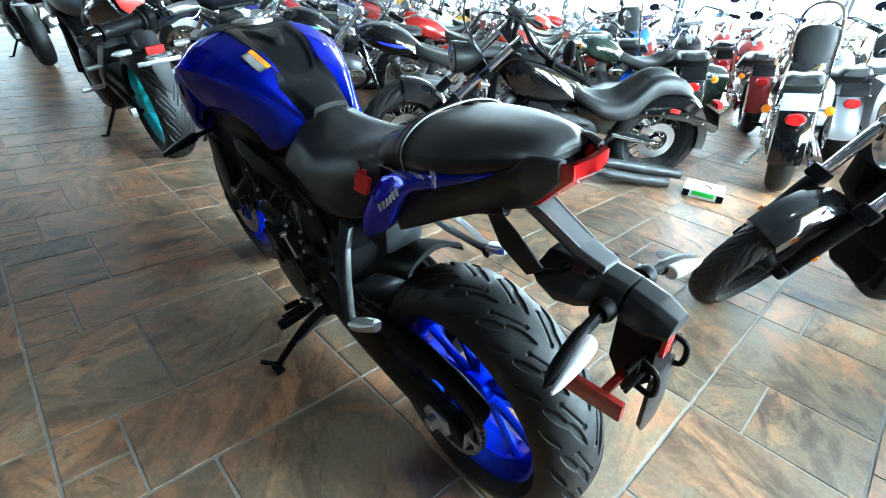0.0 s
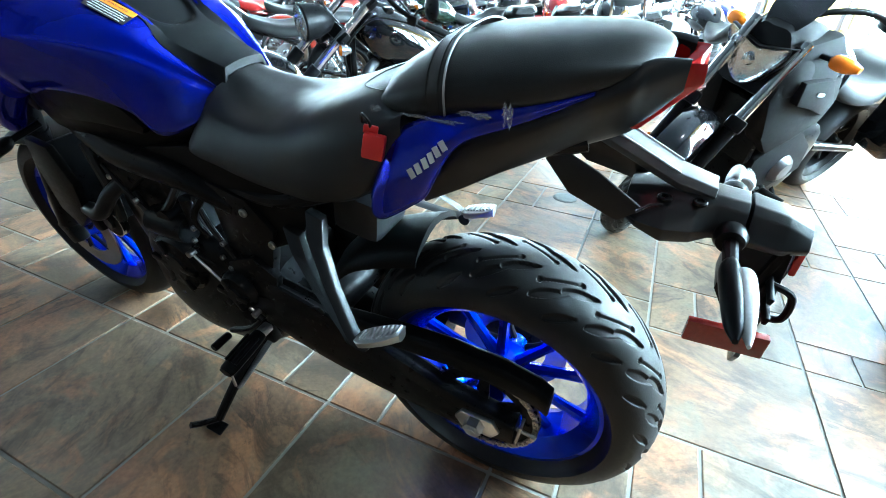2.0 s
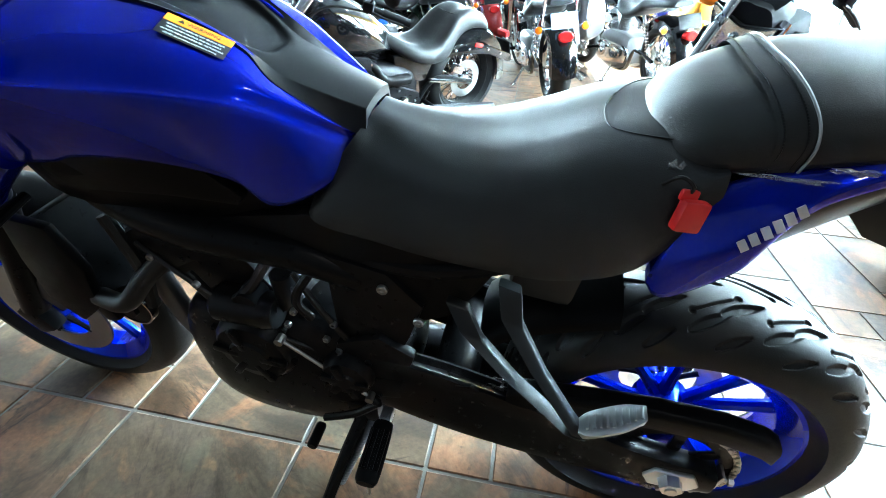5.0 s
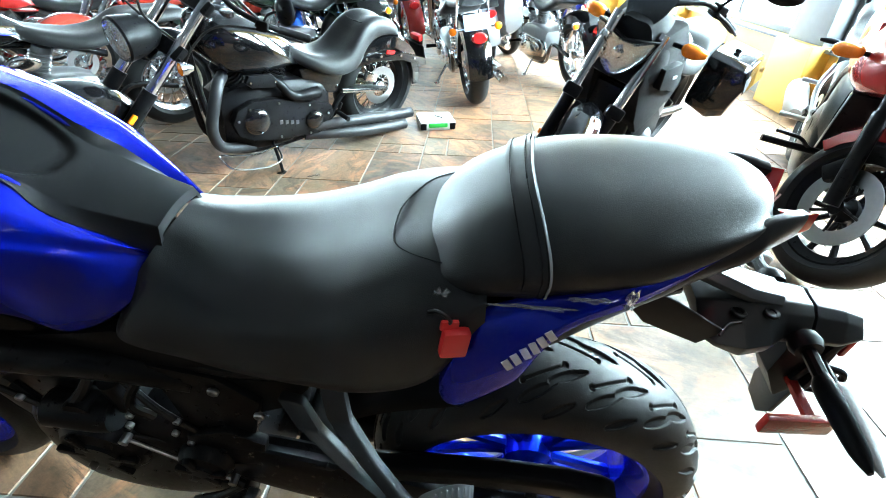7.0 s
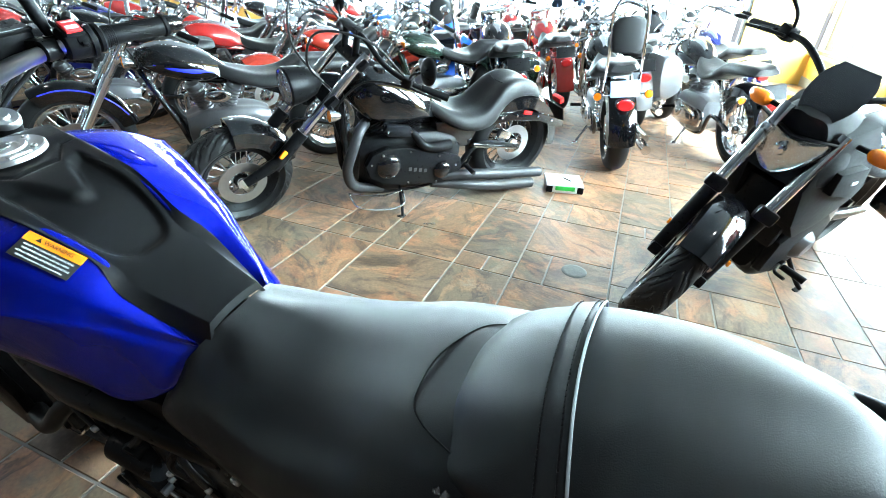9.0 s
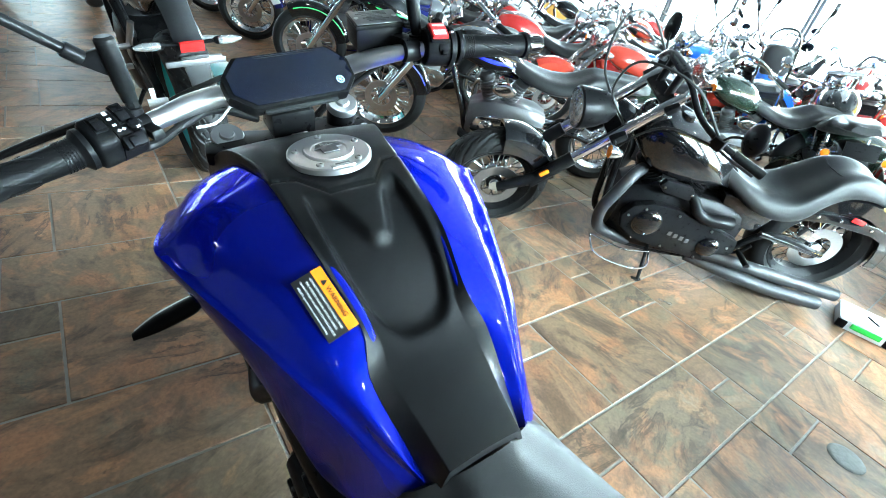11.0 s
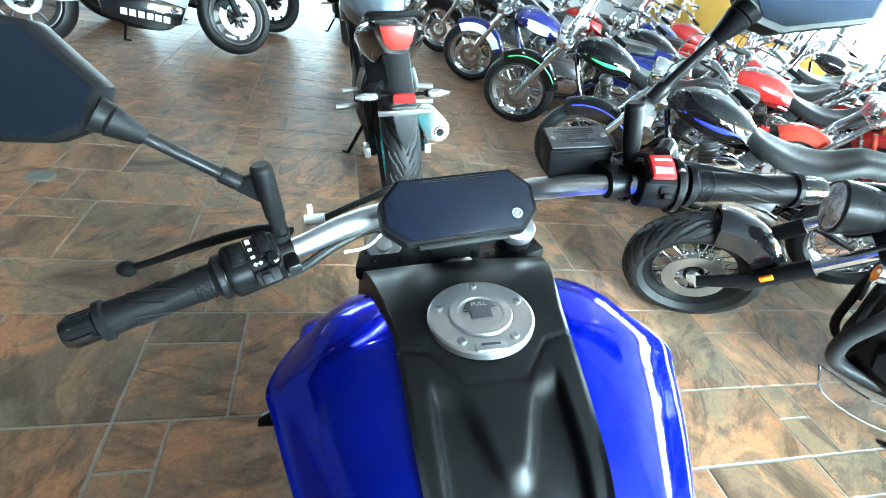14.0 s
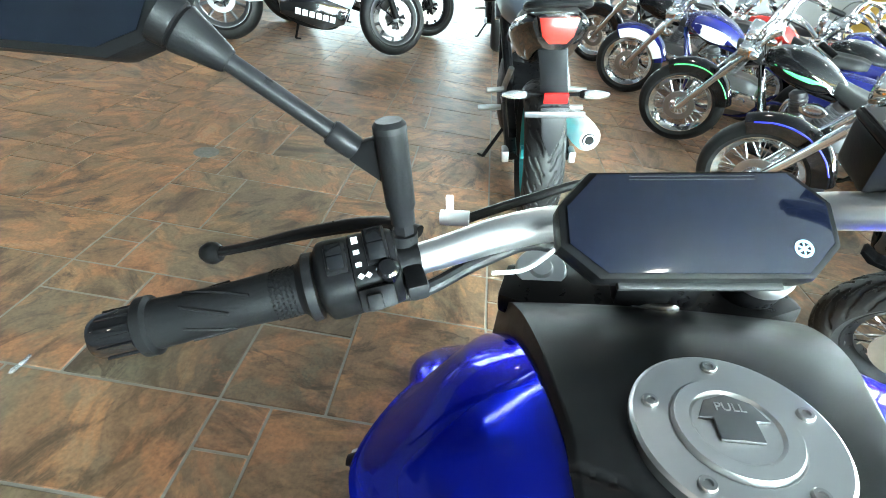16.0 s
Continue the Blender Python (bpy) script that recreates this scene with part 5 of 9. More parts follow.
for x, y, w, h in ((-0.015, -0.005, 0.0105, 0.022), (0.010, -0.002, 0.010, 0.017)):
    part("switch_recess", moved(box((w + 0.003, h + 0.003, 0.002), (x, y, 0.0244), (0, 0, 0), 0.0008), FACE), BLACK_METAL, switch)
    part("rocker_switch", moved(joined(box((w, h * 0.52, 0.006), (x, y - h * 0.24, 0.0262), (9, 0, 0), 0.0012), box((w, h * 0.52, 0.006), (x, y + h * 0.24, 0.0262), (-9, 0, 0), 0.0012)), FACE), GLOSS_BLACK, switch)
part("horn_button", moved(lathe([(0.001, 0.0295), (0.005, 0.0290), (0.0068, 0.027), (0.0068, 0.012)], 20, (-0.019, 0.013, 0), "Z"), FACE), GLOSS_BLACK, switch)
part("signal_switch", moved(joined(box((0.022, 0.014, 0.014), (-0.010, 0.0245, 0.016), (-30, 0, 0), 0.003), box((0.009, 0.010, 0.008), (-0.008, 0.0300, 0.0225), (-30, 0, 0), 0.002)), FACE), BLACK_PLASTIC, switch)
tagged(part("switch_mark", moved(joined(*[box((0.0040, 0.0012, 0.0003), (-0.0030, -0.013 + k * 0.0017, 0.0250), bevel=0) for k in range(3)], *[box((0.0036, 0.0028, 0.0003), (-0.0028, y, 0.0250), bevel=0) for y in (-0.003, 0.0055)], *[box((0.0030, 0.0030, 0.0003), (x, 0.0135, 0.0250), (0, 0, 45), bevel=0) for x in (-0.0075, -0.0030)]), FACE), WHITE, switch), kind="stuff")
part("clutch_perch", moved(joined(box((0.014, 0.034, 0.012), (-0.034, 0.016, 0.0), (0, 0, 0), 0.004), lathe([(0.010, -0.007), (0.0125, -0.007), (0.0125, 0.007), (0.010, 0.007)], 20, (-0.034, 0, 0))), SW), BLACK_METAL, bike)
part("clutch_lever", tube([(-0.200, 1.058, 1.079), (-0.240, 1.072, 1.076), (-0.300, 1.074, 1.062), (-0.362, 1.068, 1.046), (-0.392, 1.066, 1.039)], [0.007, 0.009, 0.008, 0.006, 0.006], 10, 30, squash=0.7), BLACK_METAL, bike, "black clutch lever")
part("lever_ball", lathe([(0.001, -0.011), (0.007, -0.009), (0.0105, -0.003), (0.0105, 0.003), (0.007, 0.009), (0.001, 0.011)], 18, (-0.397, 1.066, 1.038)), BLACK_METAL, bike)
part("clutch_cable", tube([(-0.165, 1.076, 1.082), (-0.115, 1.10, 1.090), (-0.05, 1.145, 1.085), (-0.01, 1.18, 1.02), (0, 1.19, 0.90)], 0.0042, 8, 30), CABLE, bike)
part("cable_adjuster", joined(lathe([(0.001, -0.012), (0.0065, -0.012), (0.0065, 0.012), (0.001, 0.012)], 12, (-0.173, 1.074, 1.084)), box((0.006, 0.004, 0.022), (-0.177, 1.075, 1.093), (0, 0, 0), 0.001)), WHITE, bike)
part("wire_loom", tube([(-0.216, 0.998, 1.060), (-0.188, 1.012, 1.058), (-0.15, 1.040, 1.066), (-0.105, 1.070, 1.066), (-0.05, 1.090, 1.035)], 0.0058, 10, 30), BLACK_METAL, bike)
part("cable_tie", tube([(-0.140, 1.034, 1.060), (-0.112, 1.046, 1.058), (-0.085, 1.062, 1.074)], 0.0018, 6, 14), WHITE, bike)


def mirror(base, joint, sleeve, tip, s):
    """A stem with a round head, a webbed sleeve, a thin rod and a cone that carries the shell."""
    b, j, k, t = Vector(base), Vector(joint), Vector(sleeve), Vector(tip)
    up = (j - b).normalized()
    mi = part("mirror_stem", joined(tube([b - up * 0.040, b + up * 0.012], 0.0075, 6), tube([b - up * 0.004, b + up * 0.006, b + up * 0.010, j - up * 0.006, j], [0.0085, 0.0088, 0.0102, 0.0106, 0.0106], 20, 14, False)), BLACK_PLASTIC, bike, "black mirror stem")
    part("stem_cap", tube([j, j + up * 0.004, j + up * 0.007], [0.0110, 0.0108, 0.0085], 20, 3, False), BLACK_METAL, mi)
    part("mirror_clamp", joined(lathe([(0.010, -0.014), (0.0125, -0.012), (0.0125, 0.014), (0.010, 0.016)], 18, (b.x, b.y, b.z - 0.036)), tube([b - Vector((0, 0, 0.036)), b - Vector((0, 0, 0.012))], 0.010, 14), bolt((b.x - 0.004, b.y - 0.012, b.z - 0.046), "Y", 0.007, 0.006, -1)), BLACK_METAL, mi)
    d = (t - k).normalized()
    inner = k - d * 0.020
    web = facets([[p + v * h + n * 0.0045, p + v * h - n * 0.0045, p - v * g - n * 0.0045, p - v * g + n * 0.0045] for p, v, n, h, g in ((b.lerp(j, 0.66), up, Vector((0, 1, 0)), 0.020, 0.020), (inner, (up - d * up.dot(d)).normalized(), Vector((0, 1, 0)), 0.0075, 0.0075))], 0.002)
    arm_m = part("mirror_arm", tube([k - d * 0.004, t], [0.0060, 0.0058], 16, 2), BLACK_METAL, mi)
    part("arm_web", web, BLACK_METAL, arm_m)
    part("arm_sleeve", tube([inner, inner + d * 0.002, k - d * 0.002, k], [0.0078, 0.0086, 0.0088, 0.0078], 18, 4, False), BLACK_METAL, arm_m)
    part("arm_cone", tube([t - d * 0.004, t - d * 0.002, t + d * 0.024, t + d * 0.026, t + d * 0.027, t + d * 0.036], [0.0070, 0.0082, 0.0145, 0.0130, 0.0146, 0.0160], 20, 6, False), BLACK_PLASTIC, arm_m)
    c = t + d * 0.030 + Vector((s * 0.082, 0.010, 0.028))
    m = Matrix.Translation(c) @ Matrix((Vector((s, 0.06, 0.0)).normalized(), Vector((0, 0.30, 0.95)).normalized(), Vector((0, -0.95, 0.30)).normalized())).transposed().to_4x4()
    outline = [(-0.088, -0.004), (-0.070, -0.036), (-0.04, -0.046), (0.070, -0.040), (0.088, 0.0), (0.080, 0.040), (0.02, 0.056), (-0.045, 0.044)]
    part("mirror_shell", moved(slab([(x * 1.05, y * 1.08) for x, y in outline], -0.024, 0.004, "Z", 0.006), m), BLACK_PLASTIC, mi)
    part("mirror_glass", moved(slab([(x * 0.95, y * 0.94) for x, y in outline], 0.0035, 0.0052, "Z", 0.0), m), MIRROR, mi, "mirror glass with a bluish reflection in its colour")


mirror((-0.203, 1.018, 1.116), (-0.207, 1.019, 1.177), (-0.248, 1.024, 1.174), (-0.301, 1.012, 1.221), -1)
mirror((0.196, 1.040, 1.162), (0.190, 1.046, 1.214), (0.222, 1.050, 1.236), (0.262, 1.046, 1.285), 1)
# right controls
SR = Matrix.Translation((0.228, 1.012, 1.1355)) @ (Vector((0.126, -0.025, 0.0))).to_track_quat("X", "Z").to_matrix().to_4x4()
thr = part("throttle_housing", moved(joined(loft([[(x, r * 1.05 * math.cos(a), 0.001 + r * 1.1 * math.sin(a)) for a in np.linspace(0, 2 * math.pi, 12, endpoint=False)] for x, r in ((-0.030, 0.020), (-0.026, 0.0245), (0.012, 0.026), (0.017, 0.022))], 32, 12), lathe([(0.012, 0.006), (0.031, 0.006), (0.031, 0.012), (0.012, 0.012)], 28)), SR), BLACK_PLASTIC, bike)
STOP = SR @ pose(-0.012, -0.0105, 0.0245, 22, 0, 0)
part("switch_recess", moved(box((0.030, 0.036, 0.006), (0, 0, -0.002), (0, 0, 0), 0.002), STOP), BLACK_METAL, thr)
run = part("engine_stop_switch", moved(joined(box((0.025, 0.017, 0.008), (0, 0.0075, 0.0028), (-8, 0, 0), 0.002), box((0.025, 0.017, 0.008), (0, -0.0075, 0.0028), (8, 0, 0), 0.002)), STOP), RED_PLASTIC, thr, "red engine stop switch")
tagged(part("switch_mark", moved(joined(box((0.018, 0.0035, 0.0004), (0.001, 0.0075, 0.0070), (-8, 0, 0), 0), *[box((0.019, 0.0036, 0.0004), (0, -0.0055 - k * 0.0048, 0.0071 - k * 0.0007), (8, 0, 0), 0) for k in range(2)]), STOP), WHITE, run), kind="stuff")
part("hazard_switch", moved(joined(box((0.016, 0.010, 0.008), (-0.006, -0.0245, 0.006), (58, 0, 0), 0.002), box((0.009, 0.007, 0.010), (-0.006, -0.029, 0.001), (58, 0, 0), 0.002)), SR), BLACK_PLASTIC, thr)
part("red_mark", moved(box((0.0040, 0.0030, 0.0004), (-0.013, -0.0225, 0.0145), (52, 0, 0), 0), SR), RED_PLASTIC, thr)
for y, z in ((-0.012, 0.024), (-0.024, 0.002)):
    part("bolt", moved(bolt((0.009, y, z), "Y", 0.004, 0.005, -1), SR), STEEL, thr)
THC = joined(tube([(0.238, 1.043, 1.137), (0.23, 1.078, 1.122), (0.18, 1.118, 1.087), (0.08, 1.19, 0.98), (0.03, 1.18, 0.88)], 0.0045, 8, 26), tube([(0.242, 1.046, 1.152), (0.22, 1.093, 1.137), (0.17, 1.128, 1.092), (0.07, 1.20, 0.97), (0.02, 1.19, 0.87)], 0.0045, 8, 26), tube([(0.23, 1.032, 1.165), (0.242, 1.043, 1.169), (0.252, 1.046, 1.147), (0.25, 1.033, 1.122)], 0.0095, 10, 20))
part("throttle_cable", THC, CABLE, bike)
lid = pose(0.150, 1.088, 1.146, 10, -2, -5) @ Matrix.Scale(1.06, 4)
res = part("brake_reservoir", moved(joined(box((0.070, 0.044, 0.034), (0, 0, -0.002), (0, 0, 0), 0.005, 1.05), box((0.050, 0.030, 0.020), (0.004, 0, -0.025), (0, 0, 0), 0.006)), lid), BLACK_PLASTIC, bike, "black brake fluid reservoir")
cap = part("reservoir_lid", moved(box((0.074, 0.049, 0.006), (0, 0, 0.0178), (0, 0, 0), 0.0025), lid), BLACK_PLASTIC, res)
# the plate's grey imitates the sky's reflection on the lid
part("lid_plate", moved(box((0.068, 0.043, 0.0012), (0, 0, 0.0212), (0, 0, 0), 0.0005), lid), DARK_ALLOY, cap, "lid plate greyed as if reflecting the sky, with dark embossed print")
bars = [box((w, 0.0022, 0.0004), (x, 0.0155 - 0.0045 * k, 0.0220), bevel=0) for k, (x, w) in enumerate(((0.0, 0.040), (-0.003, 0.046), (0.001, 0.038), (0.0, 0.024), (-0.004, 0.030), (0.002, 0.034), (0.0, 0.026)))]
tagged(part("embossed_print", moved(joined(*bars), lid), BLACK_PRINT, cap), kind="stuff")
for sx in (-0.029, 0.029):
    part("bolt", moved(bolt((sx, -0.001, 0.0216), "Z", 0.0034, 0.0012, 1), lid), STEEL, cap)
part("brake_perch", joined(box((0.03, 0.05, 0.026), (0.184, 1.050, 1.134), (0, 0, 14), 0.006), lathe([(0.0125, -0.012), (0.017, -0.012), (0.017, 0.012), (0.0125, 0.012)], 20, (0.182, 1.032, 1.130))), BLACK_METAL, bike)
part("brake_lever", tube([(0.195, 1.068, 1.133), (0.24, 1.08, 1.131), (0.31, 1.07, 1.125), (0.37, 1.048, 1.119), (0.4, 1.043, 1.117)], [0.007, 0.009, 0.008, 0.006, 0.007], 10, 30, squash=0.7), BLACK_METAL, bike)
# instrument
DASH = pose(-0.003, 1.041, 1.109, 39, 0, 6)
octo = [(-0.094, 0.012), (-0.070, 0.039), (0.070, 0.039), (0.094, 0.014), (0.094, -0.018), (0.072, -0.041), (-0.068, -0.041), (-0.094, -0.018)]
dash = part("instrument", moved(slab([(x, y) for x, y in octo], -0.018, 0.004, "Z", 0.005), DASH), BLACK_PLASTIC, bike, "black instrument with a dark display")
part("display", moved(slab([(x * 0.93, y * 0.90) for x, y in octo], 0.004, 0.0062, "Z", 0.0008), DASH), SCREEN, dash)
part("display_line", moved(joined(box((0.086, 0.0006, 0.0003), (0.0, 0.033, 0.0064), bevel=0), box((0.086, 0.0006, 0.0003), (0.0, 0.0305, 0.0064), bevel=0)), DASH), GREY_PLASTIC, dash)
part("round_badge", moved(lathe([(0.0045, 0.0064), (0.0062, 0.0064), (0.0062, 0.0067), (0.0045, 0.0067), (0.0045, 0.0064)], 28, (0.066, -0.020, 0), "Z"), DASH), shade("pale_blue_print", (0.25, 0.45, 0.62), 0.4), dash)
part("badge_dot", moved(joined(*[box((0.0012, 0.008, 0.0003), (0.066, -0.020, 0.0066), (0, 0, k * 60), 0) for k in range(3)]), DASH), bpy.data.materials["pale_blue_print"], dash)
part("instrument_bracket", moved(box((0.05, 0.03, 0.05), (0, 0.012, -0.040), (0, 0, 0), 0.008), DASH), BLACK_PLASTIC, dash)
part("instrument_lip", moved(box((0.11, 0.006, 0.006), (0, -0.043, -0.006), (0, 0, 0), 0.002), DASH), GREY_PLASTIC, dash)


# warning label on the tank
def laid(host, at, along, lift=0.0008):
    """A frame on the surface of a part: at the nearest point, x along the given way, z outwards."""
    p, n = host.closest_point_on_mesh(Vector(at))[1:3]
    x = Vector(along)
    x = (x - n * x.dot(n)).normalized()
    return Matrix.Translation(p + n * lift) @ Matrix((x, n.cross(x), n)).transposed().to_4x4()


NAVY_GLOSS = shade("navy_gloss_insert", (0.001, 0.003, 0.03), 0.12, 0.2, 1.0, 0.1, spec=0.3)
for s, host in ((-1, shell_l), (1, shell_r)):
    spot = laid(host, (s * 0.172, 1.035, 0.96), (s * 0.35, -1, 0.2), 0.0006)
    part("tank_insert", moved(slab([(-0.040, -0.006), (-0.012, -0.013), (0.030, -0.010), (0.042, 0.002), (0.010, 0.012), (-0.026, 0.008)], -0.004, 0.0012, "Z", 0.001), spot), NAVY_GLOSS, bike, "glossy navy scoop insert")
LABEL = laid(shell_l, (-0.0965, 0.718, 0.986), (0.009, -0.070, -0.018), 0.0016)
plate = part("warning_label", moved(box((0.078, 0.036, 0.0006), (0, 0, 0), bevel=0.0002), LABEL), BLACK_PRINT, bike, "orange and black warning label")
part("label_head", moved(box((0.078, 0.0125, 0.0003), (0, 0.0118, 0.0006), bevel=0), LABEL), ORANGE_PRINT, plate)
flat_text("lettering", "\u25b2 WARNING", 0.0080, LABEL @ pose(0, 0.0118, 0.0009), BLACK_PRINT, plate)
for k, words in enumerate(("\u2022BEFORE YOU OPERATE THIS VEHICLE, READ", "THE OWNER'S MANUAL AND ALL LABELS.", "\u2022ALWAYS WEAR AN APPROVED MOTORCYCLE", "HELMET, eye protection, and protective clothing.")):
    flat_text("lettering", words, 0.0033 if k < 3 else 0.0030, LABEL @ pose(0, 0.0015 - 0.0052 * k, 0.0005), WHITE, plate)
# maker's mark on the tail as plain bars
for s, host in zip((-1, 1), panels):
    for k in range(6):
        t = k / 5
        spot = laid(host, (s * (0.172 - 0.014 * t), 0.092 - 0.040 * t, 0.850 + 0.040 * t), (0, -0.040, 0.040), 0.0010)
        part("mark_bar", moved(box((0.0082, 0.0135, 0.0012), (0, 0, 0), (0, 0, 8 * s), 0.0003), spot), SILVER_PRINT, bike)
# red tag, its cord and torn film left under the pillion seat
tag = part("red_tag", joined(box((0.014, 0.030, 0.034), (-0.160, 0.150, 0.872), (12, 8, 20), 0.004), box((0.006, 0.02, 0.012), (-0.154, 0.156, 0.892), (12, 8, 20), 0.003)), RED_PLASTIC, bike, "red plastic key tag")
part("tag_cord", tube([(-0.139, 0.18, 0.892), (-0.152, 0.168, 0.910), (-0.156, 0.155, 0.902), (-0.152, 0.16, 0.887)], 0.0022, 6, 16), CABLE, tag)
FILM = shade("clear_film", (0.85, 0.87, 0.88), 0.12, vary=0.05, spec=0.6, trans=0.75, ior=1.2)


def scrap(at, size, seed, flat=0.5):
    """A crumpled bit of clear film."""
    r = random.Random(seed)
    rows = []
    for i in range(7):
        rows.append([(at[0] + (r.random() - 0.5) * size[0], at[1] + (j / 6 - 0.5) * size[1] + r.uniform(-1, 1) * size[1] * 0.08, at[2] + (i / 6 - 0.5) * size[2] * (1 if j % 3 else flat) + r.uniform(-1, 1) * size[2] * 0.1) for j in range(7)])
    return grid(rows)


for k, (at, size) in enumerate((((-0.132, -0.02, 0.930), (0.006, 0.012, 0.030)), ((-0.139, 0.07, 0.914), (0.005, 0.09, 0.006)), ((-0.124, 0.168, 0.902), (0.008, 0.018, 0.020)), ((-0.134, 0.02, 0.926), (0.005, 0.04, 0.007)))):
    part("film_scrap", scrap(at, size, k), FILM, bike, "torn clear wrapping film")

# the sprung parts ride a little higher than the wheels
RIDE = {"mudguard_arm": 0.024, "mudguard": 0.024, "rear_turn_signal": 0.024, "plate_carrier": 0.024, "tail_underside": 0.02, "pillion_bracket": 0.012, "side_cover": 0.05, "frame_spar": 0.02, "subframe_tube": 0.02, "pivot_plate": 0.014, "shock_reservoir_box": 0.02, "rear_hugger": 0.008, "rider_peg": 0.008, "peg_joint": 0.008, "engine_cover": 0.006, "shift_rod": 0.008, "heel_plate": 0.008}
REAR = ("mudguard_arm", "mudguard", "rear_turn_signal", "plate_carrier")  # set a little to the right
for ob in bike.children:
    ob.location.x += 0.008 if ob.name.split(".")[0] in REAR else 0.0
    ob.location.x += 0.005 if ob == shell_l or ob.name == "warning_label" or (ob.name.startswith("tank_insert") and ob.bound_box[0][0] < 0) else 0.0
    ob.location.z += RIDE.get(ob.name.split(".")[0], 0.0)

# ---- the other motorcycles ----


def paint(name, color, metal=0.15, rough=0.25):
    return shade(name, color, rough, metal, 1.0, 0.06, 9, rough_vary=0.08)


PAINT = {
    "black": GLOSS_BLACK,
    "red": paint("red_paint", (0.27, 0.012, 0.010)),
    "orange_red": paint("copper_red_paint", (0.26, 0.022, 0.012)),
    "blue": paint("bright_blue_paint", (0.010, 0.10, 0.52)),
    "navy": paint("navy_paint", (0.008, 0.012, 0.10)),
    "white": paint("pearl_white_paint", (0.72, 0.72, 0.70), 0.0),
    "silver": paint("silver_paint", (0.42, 0.43, 0.45), 0.7, 0.3),
    "grey": paint("storm_grey_paint", (0.12, 0.14, 0.17), 0.4, 0.32),
    "green": paint("dark_green_paint", (0.006, 0.014, 0.009)),
}
TEAL_RIM = shade("teal_rim_paint", (0.01, 0.42, 0.46), 0.35, 0.1, 0.4, 0.06)
STRIPE_GREEN = shade("green_pinstripe", (0.05, 0.55, 0.15), 0.35)
STRIPE_BLUE = shade("blue_flame_print", (0.02, 0.03, 0.55), 0.3)
DARK_MATTE = shade("heat_dulled_grey_pipe", (0.035, 0.035, 0.037), 0.45, 0.5, vary=0.2, scale=18, rough_vary=0.25)
FACET_CHROME = shade("faceted_lamp_reflector", (0.72, 0.73, 0.74), 0.10, 1.0, vary=0.15, scale=40, bump=1.0, bump_scale=45)
LAMP_GLASS = shade("lamp_glass", (0.92, 0.94, 0.95), 0.03, vary=0.0, trans=1.0, ior=1.3)
MATTE_BLACK = shade("matte_black_plastic", (0.006, 0.006, 0.0065), 0.62, vary=0.2, bump=0.15, bump_scale=700, spec=0.12)
SMOKE = shade("smoked_screen", (0.012, 0.013, 0.014), 0.08, 0.0, 1.0, 0.1)
PLATE_METAL = shade("blue_white_plate", (0.30, 0.42, 0.58), 0.4)


def arc_guard(R, w, a0, a1, at, thick=0.012, drop=0.08, n=9):
    """A deep mudguard over a wheel; angles from straight up, forwards positive."""
    rows = []
    for a in np.linspace(a0, a1, n):
        s, c = math.sin(a), math.cos(a)
        ring = [(-w, R - drop), (-w * 0.92, R - 0.012), (-w * 0.5, R + 0.012), (0, R + 0.018), (w * 0.5, R + 0.012), (w * 0.92, R - 0.012), (w, R - drop),
                (w - thick * 0.6, R - drop), (w * 0.8, R - 0.02), (0, R + 0.018 - thick), (-w * 0.8, R - 0.02), (-w + thick * 0.6, R - drop)]
        rows.append([(x, at[1] + r * s, at[2] + r * c) for x, r in ring])
    return grid(rows, True, True)


def finned_cylinder(at, lean, r=0.058, h=0.19, fins=9):
    prof = [(0.001, 0)]
    for k in range(fins):
        z = h * k / fins
        prof += [(r * 0.82, z), (r, z + 0.004), (r, z + 0.010), (r * 0.82, z + 0.013)]
    prof += [(r * 0.9, h), (r * 0.95, h + 0.03), (r * 0.6, h + 0.05), (0.001, h + 0.05)]
    return lathe(prof, 18, at, "Z", pose(0, 0, 0, lean, 0, 0))


def bulb(at, s, mt_body, parent, lens, r=0.028, axis="Y", name="turn_signal"):
    """A bullet-shaped lamp that faces along s on its axis."""
    b = part(name, lathe([(0.001, -s * r * 1.5), (r * 0.5, -s * r * 1.3), (r * 0.95, -s * r * 0.3), (r, s * r * 0.4), (r * 0.9, s * r * 0.42)], 16, at, axis), mt_body, parent)
    part("lens", lathe([(0.001, s * r * 0.7), (r * 0.5, s * r * 0.66), (r * 0.88, s * r * 0.46), (r * 0.9, s * r * 0.38)], 16, at, axis), lens, b)
    return b


def placed(front_xy, yaw, base, lean=-8.0, size=1.0):
    """The pose of a parked motorcycle by where its front wheel stands and the way it points."""
    return pose(front_xy[0], front_xy[1], 0, 0, 0, yaw) @ pose(0, 0, 0, 0, lean, 0) @ Matrix.Scale(size, 4) @ Matrix.Translation((0, -base, 0))


